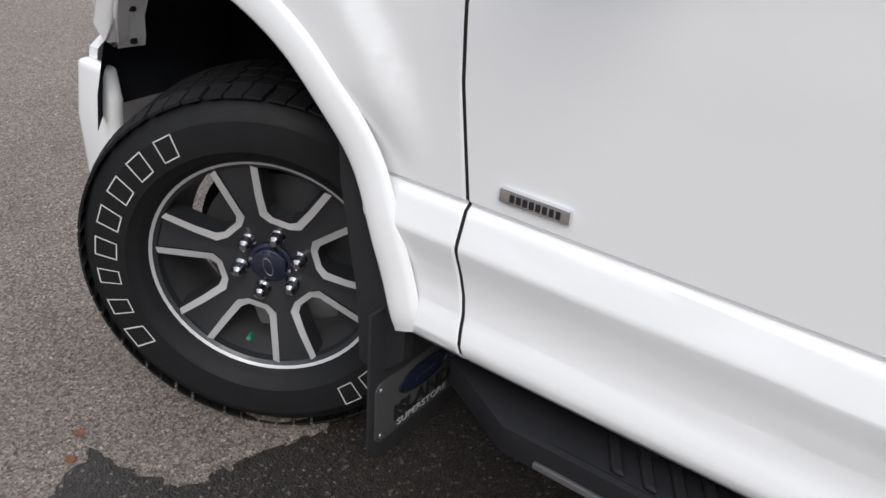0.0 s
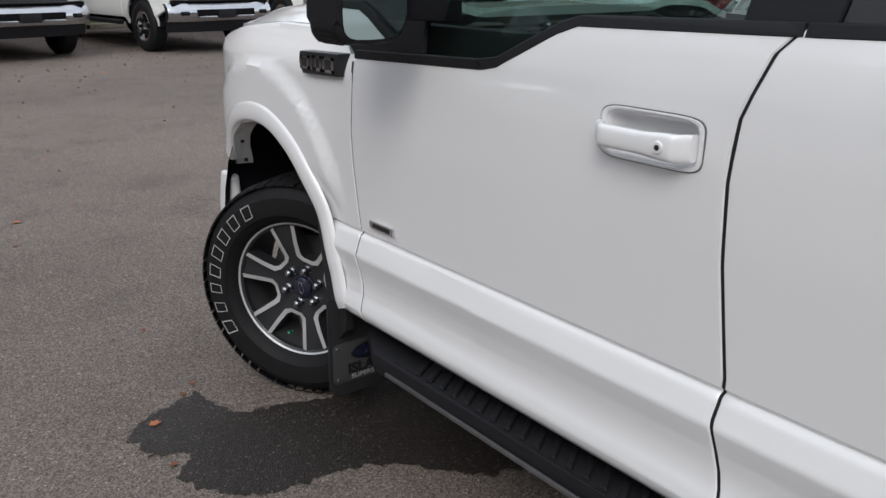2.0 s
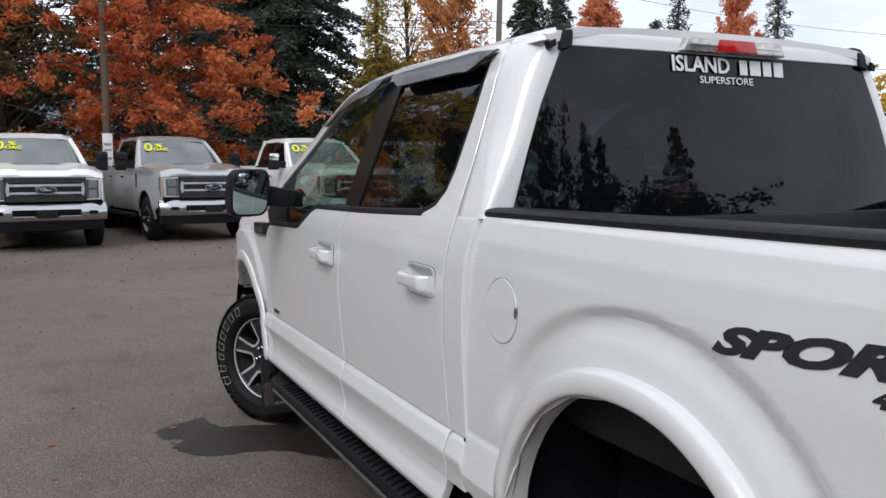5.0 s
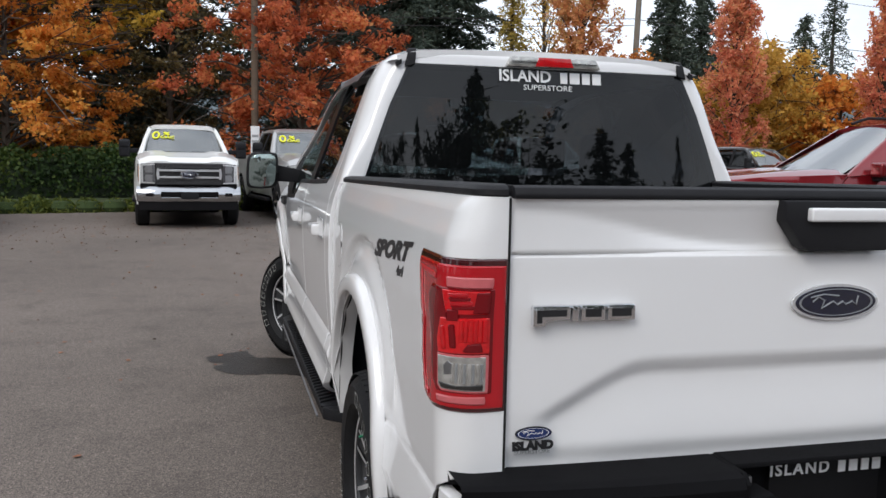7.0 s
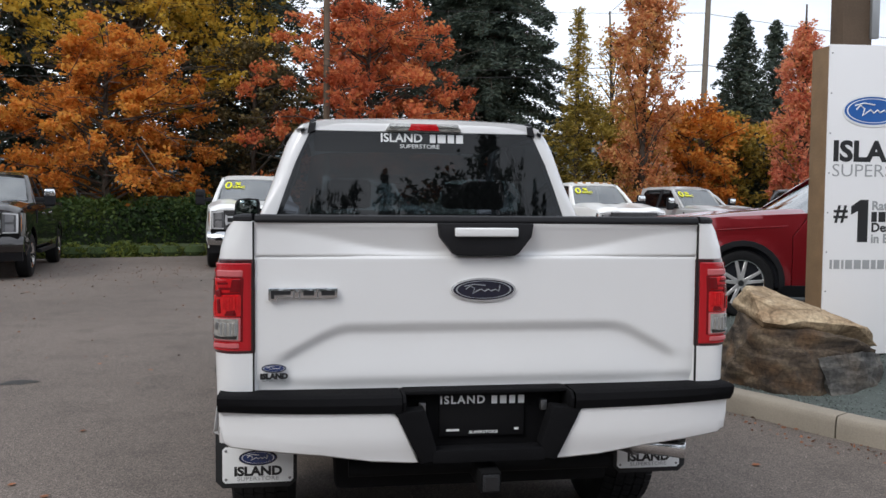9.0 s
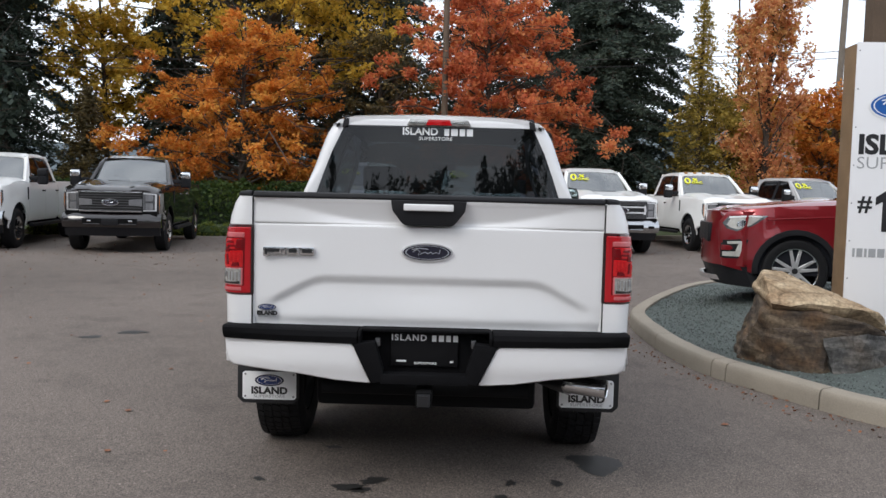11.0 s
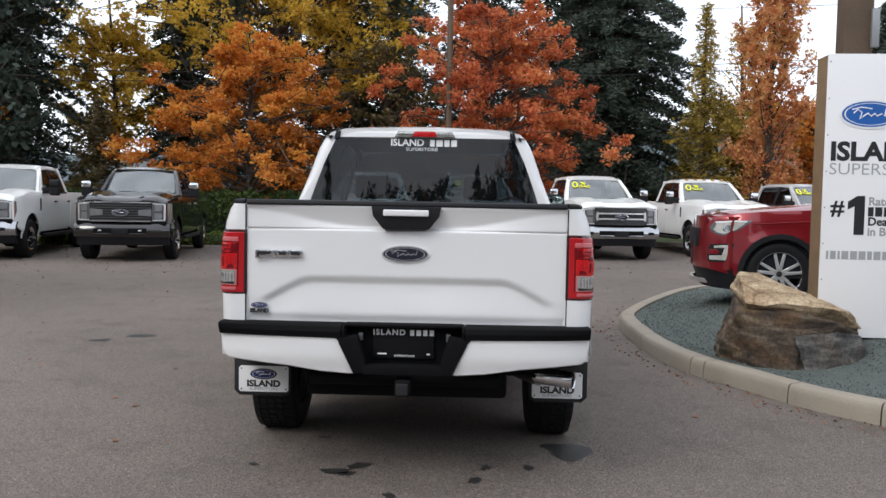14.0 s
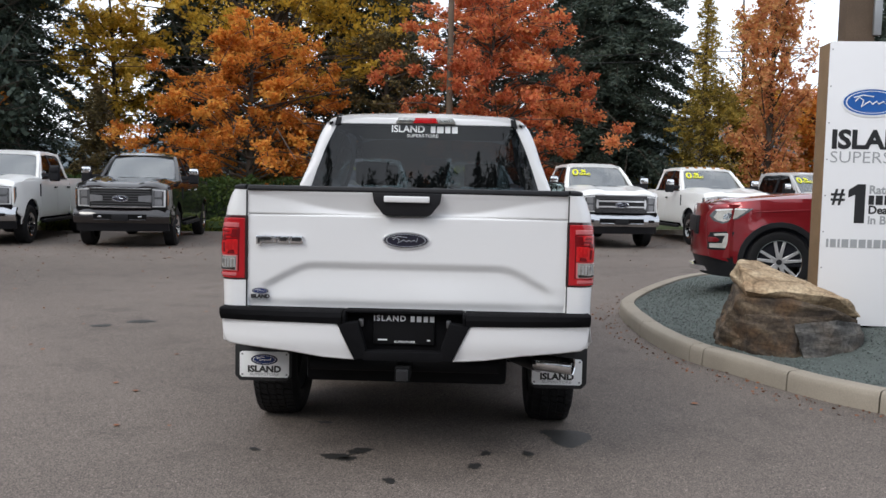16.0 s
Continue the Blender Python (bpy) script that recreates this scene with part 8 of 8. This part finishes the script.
def conifer(x, y, height, radius, label, seed, base=1.0, n=120, per=70, droop=0.35, material=None, ragged_=0.3, needle=0.075):
    """A conifer: straight trunk, whorls of drooping boughs set with flat sprays."""
    rng = np.random.default_rng(seed)
    t = thing("conifer", label, "tree", "dark conifers", m=pose(x, y, 0, 0, 0, rng.uniform(0, 360)))
    bm = bmesh.new()
    add_tube(bm, [(0, 0, 0), (0.05, 0, height * 0.5), (0, 0.03, height)], [0.30 * height / 16, 0.18 * height / 16, 0.02], 9)
    P = []
    for k in range(n):
        f = ((k + rng.uniform()) / n) ** 0.9
        z0 = base + (height - base) * f
        ln = radius * (1 - f) ** 0.75 * rng.uniform(1 - ragged_, 1.12) + 0.18
        a = k * 2.399 + rng.normal() * 0.3
        d = Vector((math.cos(a), math.sin(a), 0))
        s0 = Vector((0, 0, z0))
        e = s0 + d * ln + Vector((0, 0, -droop * ln * rng.uniform(0.5, 1.3)))
        mid = s0.lerp(e, 0.5) + Vector((0, 0, 0.10 * ln))
        add_tube(bm, [s0, mid, e], [0.045 * (1 - f) + 0.01, 0.025 * (1 - f) + 0.008, 0.006], 4, False)
        m = int(1.7 * per * (0.35 + ln / radius))
        w = rng.uniform(0.08, 1.02, size=m)
        c = np.array([(s0.lerp(mid, q * 2) if q < 0.5 else mid.lerp(e, min(1, q * 2 - 1))) for q in w])
        side = np.array((-d.y, d.x, 0.0))
        c += side[None, :] * (rng.normal(size=(m, 1)) * 0.17 * ln * (1.15 - w[:, None]))
        c += rng.normal(size=(m, 3)) * 0.06
        c[:, 2] -= np.abs(rng.normal(size=m)) * 0.14
        P.append(c)
    part("trunk", bm, BARK, t, "straight dark trunk with boughs")
    leaf_cloud("crown", np.concatenate(P), needle * (radius / 3.2) ** 0.5, rng, material or L_CONIFER, t, flat=0.55, long=1.7)
    return t


OR, RU, YE = "broad tree in orange and gold autumn leaf", "broad tree in rust-red autumn leaf", "tall maple in yellow autumn leaf"
broad_tree(-8.2, 29.0, 9.4, 5.3, L_ORANGE, OR, 11, 0.7, 0.085, 38000, gaps=0.75, cone=True)
broad_tree(1.4, 29.5, 11.6, 5.3, L_RUST, RU, 12, 0.8, 0.085, 44000, gaps=0.75, cone=True)
broad_tree(-8.4, 35.0, 17.5, 7.6, L_YELLOW, YE, 13, 7.5, 0.11, 30000, gaps=0.85, trunk_r=0.32)
broad_tree(-15.7, 34.5, 13.0, 3.0, L_YELLOW, YE, 14, 5.4, 0.10, 12500, gaps=0.6)
conifer(-14.0, 28.5, 5.2, 1.7, "small feathery tree turned brown and olive", 15, 0.4, 90, 60, 0.10, L_BROWN, 0.35)
conifer(-10.4, 35.0, 13.0, 3.0, "dark green conifer behind the autumn trees", 27, 0.5, 110, 70)
broad_tree(12.2, 29.5, 13.5, 1.85, L_CRIMSON, "narrow tree in coppery red leaf", 16, 1.0, 0.075, 20000, 2.0, 0.55)
broad_tree(19.15, 29.6, 11.4, 1.42, L_RED, "narrow tree in bright red leaf", 17, 0.9, 0.07, 24000, 2.0, 0.4)
broad_tree(25.6, 28.7, 12.6, 1.40, L_RED, "narrow tree in bright red leaf", 18, 0.9, 0.075, 20000, 2.0, 0.35)
broad_tree(13.3, 36.0, 12.5, 2.0, L_GOLD, "slender tree in thin pale gold leaf", 19, 0.9, 0.09, 2200, 2.0, 0.9)
broad_tree(16.2, 33.5, 7.4, 3.0, L_ORANGE, OR, 20, 0.7, 0.11, 12000)
broad_tree(22.5, 33.0, 8.4, 3.6, L_GOLD, "round tree in golden autumn leaf", 21, 0.7, 0.11, 15000)
broad_tree(27.0, 33.0, 7.0, 3.6, L_ORANGE, OR, 22, 0.7, 0.15, 7000)
broad_tree(33.0, 30.0, 7.5, 3.6, L_YELLOW, "round tree in golden autumn leaf", 23, 0.7, 0.15, 6000)
conifer(10.7, 33.3, 10.2, 1.45, "slim conifer turned olive and gold", 24, 0.5, 110, 60, 0.2, L_OLIVEGOLD, 0.45)
broad_tree(11.6, 34.6, 7.8, 2.6, L_OLIVEGOLD, "open tree in olive and gold leaf", 30, 0.4, 0.085, 10000, gaps=0.5)
broad_tree(14.2, 35.5, 8.0, 2.6, L_GOLD, "slender birch in golden leaf", 25, 0.6, 0.10, 9000, 1.0, 0.5, 0.10)
broad_tree(-24.0, 30.0, 9.0, 4.4, L_ORANGE, OR, 26, 0.8, 0.16, 8000)
CON = "tall dark green conifer"
conifer(7.6, 37.5, 33.0, 4.6, CON, 31, 0.3, 460, 290, needle=0.062)
conifer(5.2, 40.0, 19.0, 4.8, CON, 32, 0.8, 220, 110)
conifer(-19.1, 31.5, 27.0, 3.6, CON, 33, 0.4, 280, 190, needle=0.062)
conifer(-21.5, 33.0, 20.5, 5.0, CON, 34, 0.6, 200, 80)
conifer(-13.4, 37.0, 21.0, 3.6, "dark conifer with sky between its upper boughs", 35, 0.4, 240, 150, ragged_=0.45)
conifer(-3.2, 36.5, 18.0, 4.2, CON, 36, 0.6, 190, 110)
conifer(-9.5, 40.0, 26.0, 4.6, CON, 37, 0.8, 190, 70)
conifer(1.2, 39.0, 19.0, 4.4, CON, 38, 0.8, 180, 90)
conifer(20.2, 37.0, 11.2, 2.9, CON, 39, 0.6, 150, 110)
conifer(23.2, 39.0, 11.4, 2.7, CON, 40, 0.6, 130, 90)
conifer(26.5, 35.0, 9.0, 2.2, CON, 41, 0.6, 90, 60)
conifer(-5.8, 37.5, 15.0, 3.6, CON, 45, 0.5, 170, 110)
broad_tree(-3.3, 33.0, 10.5, 2.9, L_BROWN, "thinly leaved brown tree between the autumn trees", 46, 0.8, 0.085, 11000, gaps=0.5)
broad_tree(18.8, 35.5, 6.8, 3.2, L_OLIVEGOLD, "round bush in olive and gold leaf", 47, 0.4, 0.10, 9000)
broad_tree(25.0, 37.0, 7.4, 3.6, L_GOLD, "round tree in golden autumn leaf", 48, 0.4, 0.11, 9000)
conifer(30.5, 38.0, 11.5, 2.3, CON, 42, 0.6, 80, 50)
conifer(36.0, 36.0, 12.0, 2.6, CON, 43, 0.6, 80, 50)
conifer(-28.0, 36.0, 22.0, 5.5, CON, 44, 0.6, 180, 70)
# the far side of the lot, behind the walker: seen in glass and paint
src = conifer(-14.0, -30.0, 14.0, 4.6, "tall dark spreading conifer across the lot", 51, 0.8, 110, 70, 0.12, ragged_=0.55)
rnd2 = random.Random(9)


def tall(x):
    """How tall the trees across the lot stand: a gap in the middle, higher at both sides."""
    return rnd2.uniform(0.95, 1.4) if x < -22 else rnd2.uniform(0.98, 1.1) if 0 < x < 10 else rnd2.uniform(0.8, 0.95) if x > 12 else rnd2.uniform(0.6, 0.85)


for k, (x, y) in enumerate([(-20, -27), (-9.5, -33), (-5, -28), (2.5, -36), (9, -30), (15, -27), (20, -32), (-26, -22), (-29, -15), (-31, -8), (-30, -1), (-33, 6), (-31, 13), (-29, 21), (27, -29), (-34, -20), (-12, -38)]):
    copy_thing(src, pose(x, y, 0, 0, 0, rnd2.uniform(0, 360)) @ Matrix.Diagonal((*(rnd2.uniform(0.85, 1.3),) * 2, tall(x), 1)))

src2 = broad_tree(-3.0, -27.0, 12.0, 5.2, L_CONIFER, "dark leafy tree across the lot", 61, 0.8, 0.13, 17000, gaps=0.5)
for x, y in [(-13, -24), (6.5, -25), (14.5, -29), (-26, -9), (-27.5, 3), (-26, 13), (-23, -19), (22, -27)]:
    copy_thing(src2, pose(x, y, 0, 0, 0, rnd2.uniform(0, 360)) @ Matrix.Diagonal((*(rnd2.uniform(0.9, 1.2),) * 2, tall(x) * 1.05, 1)))

for x, y, wide, high in ((-20.5, 26.5, 1.0, 1.25), (-25.0, 27.0, 1.25, 1.9), (-30.5, 23.5, 1.3, 2.0), (-35.0, 17.0, 1.3, 1.9), (-24.0, 35.0, 1.1, 1.8)):
    copy_thing(src2, pose(x, y, 0, 0, 0, rnd2.uniform(0, 360)) @ Matrix.Diagonal((wide, wide, high, 1)))

# hedge and verge behind the row
ROWD = Vector((0.956, 0.292))


def hedge(x0, y0, length, depth, h, n, seed, material, label, leaf=0.075):
    rng = np.random.default_rng(seed)
    hd = thing("hedge", label, "hedge", m=pose(x0, y0, 0, 0, 0, 17))
    u = rng.uniform(0, length, n)
    th = rng.uniform(0, math.pi, n)
    bulge = np.array([1 + 0.16 * noise.noise(Vector((a * 0.9, seed, 0))) + 0.10 * noise.noise(Vector((a * 2.6, 0, seed))) for a in u])
    rr = rng.uniform(0.82, 1.06, n) * bulge
    P = np.stack([u, depth / 2 - depth / 2 * np.cos(th) * rr, 0.05 + (h * np.sin(th) ** 0.55) * rr], 1)
    leaf_cloud("foliage", P, leaf, rng, material, hd)
    # dark shell under the leaves, its colour put in for the hedge's inner shade
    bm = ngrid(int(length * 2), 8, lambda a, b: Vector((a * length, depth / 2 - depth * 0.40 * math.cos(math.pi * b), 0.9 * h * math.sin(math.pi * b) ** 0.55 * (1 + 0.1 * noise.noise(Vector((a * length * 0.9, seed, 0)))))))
    part("inner_growth", bm, mat("hedge_core_dark", (0.012, 0.020, 0.008), 0.95, vary=0.4, scale=3), hd)
    return hd


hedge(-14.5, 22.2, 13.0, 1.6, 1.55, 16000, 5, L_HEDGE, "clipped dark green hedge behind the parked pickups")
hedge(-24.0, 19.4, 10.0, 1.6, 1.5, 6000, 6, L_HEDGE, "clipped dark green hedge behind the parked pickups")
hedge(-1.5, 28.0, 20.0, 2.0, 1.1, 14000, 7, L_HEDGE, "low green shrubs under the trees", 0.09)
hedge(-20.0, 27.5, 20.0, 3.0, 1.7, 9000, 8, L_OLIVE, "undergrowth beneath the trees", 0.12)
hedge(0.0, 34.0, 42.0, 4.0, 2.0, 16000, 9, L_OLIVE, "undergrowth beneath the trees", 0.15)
rng = np.random.default_rng(77)
for k in range(20):
    x, y = -11.6 + 0.62 * k, 0.0
    y = 22.3 + (x + 6.0) * 0.30 - 0.55
    sh = thing("shrub", "low tufty green shrub in front of the hedge", "shrub", "low shrubs", m=pose(x, y, 0))
    q = rng.normal(size=(700, 3))
    q /= np.linalg.norm(q, axis=1)[:, None]
    q *= rng.uniform(0.7, 1, size=(700, 1)) * np.array([[0.42, 0.36, 0.42]]) * rng.uniform(0.8, 1.2)
    q[:, 2] = np.abs(q[:, 2])
    leaf_cloud("foliage", q, 0.055, rng, L_SHRUB, sh, long=1.8)
    # dark shell again, painting the shade inside the shrub
    part("inner_growth", lathe([(0.30, 0.0), (0.34, 0.12), (0.26, 0.28), (0.0, 0.36)], 10, "z"), mat("shrub_core_dark", (0.03, 0.05, 0.012), 0.95, vary=0.3, scale=4), sh)
# verge of leaf litter and grass
bm = ngrid(60, 24, lambda u, v: Vector((-45 + 100 * u, (22.55 + (-45 + 100 * u + 3.6) * 0.30) + 60 * v ** 1.6 + 0.10, 0.10 + 0.9 * smooth01(v * 1.4) + 0.08 * noise.noise(Vector((u * 60, v * 30, 0))))))
tagged(part("verge", bm, mat("leaf_litter_verge", (0.05, 0.045, 0.02), 0.95, vary=0.6, scale=1.2, fine=0.4, fscale=25, bump=0.8, bscale=20, second=(0.05, 0.085, 0.02))), "rough verge of grass and fallen leaves", "grass", kind="structure")
# concrete stops at the verge
kb = None
for k in range(14):
    x = -16.0 + 2.5 * k
    y = 22.45 + (x + 3.6) * 0.30
    bmk = box(0, 2.42, -0.09, 0.09, 0.0, 0.14, 0.02)
    o = tagged(part("parking_stop", bmk, CONCRETE, m=pose(x, y, 0, 0, 0, 16.7)), "pale concrete parking stop at the verge", "kerb", "parking stops")

# poles and wires
pole = thing("utility_pole", "leaning grey wooden utility pole", "pole", m=pose(17.2, 35.0, 0, 0, 1.4, 0))
part("shaft", tube([(0, 0, 0), (0, 0, 14)], [0.17, 0.11], 12), POLEM, pole)
part("crossarm", box(-1.1, 1.1, -0.06, 0.06, 12.2, 12.35, 0.01), POLEM, pole)
for dx in (-0.9, 0.0, 0.9):
    part("insulator", lathe([(0, 12.52), (0.04, 12.5), (0.05, 12.40), (0.03, 12.35)], 10, "z"), GALV, pole, m=Matrix.Translation((dx, 0, 0)))
p2 = thing("light_pole", "slim dark pole with a white notice box", "pole", m=pose(-0.33, 26.8, 0))
part("shaft", tube([(0, 0, 0), (0, 0, 11)], [0.125, 0.10], 10), TIMBERD, p2)
nb = part("notice_box", box(-0.14, 0.14, -0.16, -0.08, 1.55, 2.50, 0.02), SIGNW, p2, "white notice board")
for z0, z1 in ((2.14, 2.22), (1.98, 2.04), (1.72, 1.80)):
    part("notice_bar", box(-0.10, 0.10, -0.164, -0.158, z0, z1), DECALG, nb)


def wire(a, b, sag, r=0.016):
    pts = [Vector(a).lerp(Vector(b), k / 24) - Vector((0, 0, sag * 4 * (k / 24) * (1 - k / 24))) for k in range(25)]
    return tagged(part("overhead_wire", tube(pts, r, 5), WIRE), "thin dark overhead cable", "cable", "overhead cables")


wire((-46, 25.5, 7.1), (17.2, 35, 8.2), 1.15)
wire((-46, 25.5, 6.5), (17.2, 35, 7.9), 1.1)
wire((-46, 25.5, 9.2), (17.2, 35, 10.6), 0.9, 0.012)
wire((17.2, 35, 8.2), (60, 40, 8.6), 0.8)
wire((17.2, 35, 10.6), (60, 40, 10.8), 0.8, 0.012)
# post at the wires' far end
pp = thing("utility_pole", "grey wooden utility pole", "pole", m=pose(-46, 25.5, 0))
part("shaft", tube([(0, 0, 0), (0, 0, 11)], [0.17, 0.11], 12), POLEM, pp)
pp2 = copy_thing(pp, pose(60, 40, 0))

# far hills, pale with distance
bm = ngrid(60, 3, lambda u, v: Vector((-420 + 900 * u, 330 + 40 * v, v * (26 + 18 * noise.noise(Vector((u * 5, 1.0, 0))) + 30 * math.exp(-((u - 0.72) / 0.10) ** 2) + 5 * noise.noise(Vector((u * 40, 2, 0)))))))
tagged(part("backdrop", bm, mat("distant_forest_hill", (0.10, 0.125, 0.14), 0.95, vary=0.3, scale=0.05)), "distant wooded hills under cloud", "hills", kind="structure")

# fallen leaves
LEAFL = mat("fallen_leaf", (0.24, 0.09, 0.04), 0.8, objvary=0.5, vary=0.3, scale=30)
bm = bmesh.new()
ring = [(0.0, -0.5), (0.22, -0.36), (0.5, -0.1), (0.30, 0.08), (0.36, 0.42), (0.08, 0.30), (0.0, 0.62), (-0.10, 0.30), (-0.38, 0.40), (-0.30, 0.06), (-0.5, -0.12), (-0.2, -0.36)]
c0 = bm.verts.new((0, 0, 0.02))
rv_ = [bm.verts.new((x, y, 0.06 + 0.12 * abs(x))) for x, y in ring]
for i in range(12):
    bm.faces.new((c0, rv_[i], rv_[(i + 1) % 12]))
leaf_me = finish(bm, "leaf", LEAFL, smooth=False)
rl = random.Random(21)
spots = [(-5.65, 6.7), (-1.48, 0.83), (-2.46, 4.57), (2.62, 2.0), (-6.4, 7.97), (-5.1, 11.7), (-1.30, 5.22), (-1.24, 5.28), (2.3, 4.6), (2.4, 3.3)]
for k in range(150):
    if k < len(spots):
        x, y, s = *spots[k], 0.027
    elif k < 70:
        x = rl.uniform(-9, 10)
        y = 15.2 + x * 0.30 + rl.uniform(-2.0, 6)
        s = rl.uniform(0.05, 0.10)
    else:
        x, y, s = rl.uniform(-9, 2.0), rl.uniform(0.5, 15), rl.uniform(0.02, 0.055)
        if -1.4 < x < 1.2 and y < 6.2:
            x -= 3.2
    o = new("fallen_leaf", leaf_me)
    o.matrix_basis = pose(x, y, 0.004, rl.uniform(-6, 6), rl.uniform(-6, 6), rl.uniform(0, 360)) @ Matrix.Scale(s, 4)
    tagged(o, "curled brown and orange fallen leaf", "leaf", "fallen leaves")

# leaf litter gathered along the kerb and before the row
rg = np.random.default_rng(5)
P = []
for p, q in zip(edge, nrm):
    if p.x < 4.0:
        for k in range(4):
            o = -abs(rg.normal()) * 0.14 - 0.01
            P.append((p.x + q.x * o + rg.uniform(-0.15, 0.15), p.y + q.y * o + rg.uniform(-0.15, 0.15), 0.006))
P = [p for p in P if not inside(p[0], p[1])]
for k in range(260):
    P.append((rg.uniform(-9, 9), rg.uniform(5, 14), 0.006))
far_leaves = []
for k in range(2200):
    x = rg.uniform(-14, 14)
    far_leaves.append((x, 17.2 + x * 0.30 + rg.normal() * 2.0, 0.010))
lit2 = leaf_cloud("leaf_litter", np.array(far_leaves), 0.020, rg, mat("rust_leaf_litter", (0.17, 0.085, 0.055), 0.85, island=0.6), None, flat=0.92)
tagged(lit2, "thin scatter of rust-coloured leaves before the parked pickups", "leaf litter", kind="stuff")
lit = leaf_cloud("leaf_litter", np.array(P), 0.016, rg, mat("brown_leaf_litter", (0.20, 0.085, 0.045), 0.85, island=0.6), None, flat=0.9)
tagged(lit, "small brown and reddish leaf fragments scattered on asphalt", "leaf litter", kind="stuff")
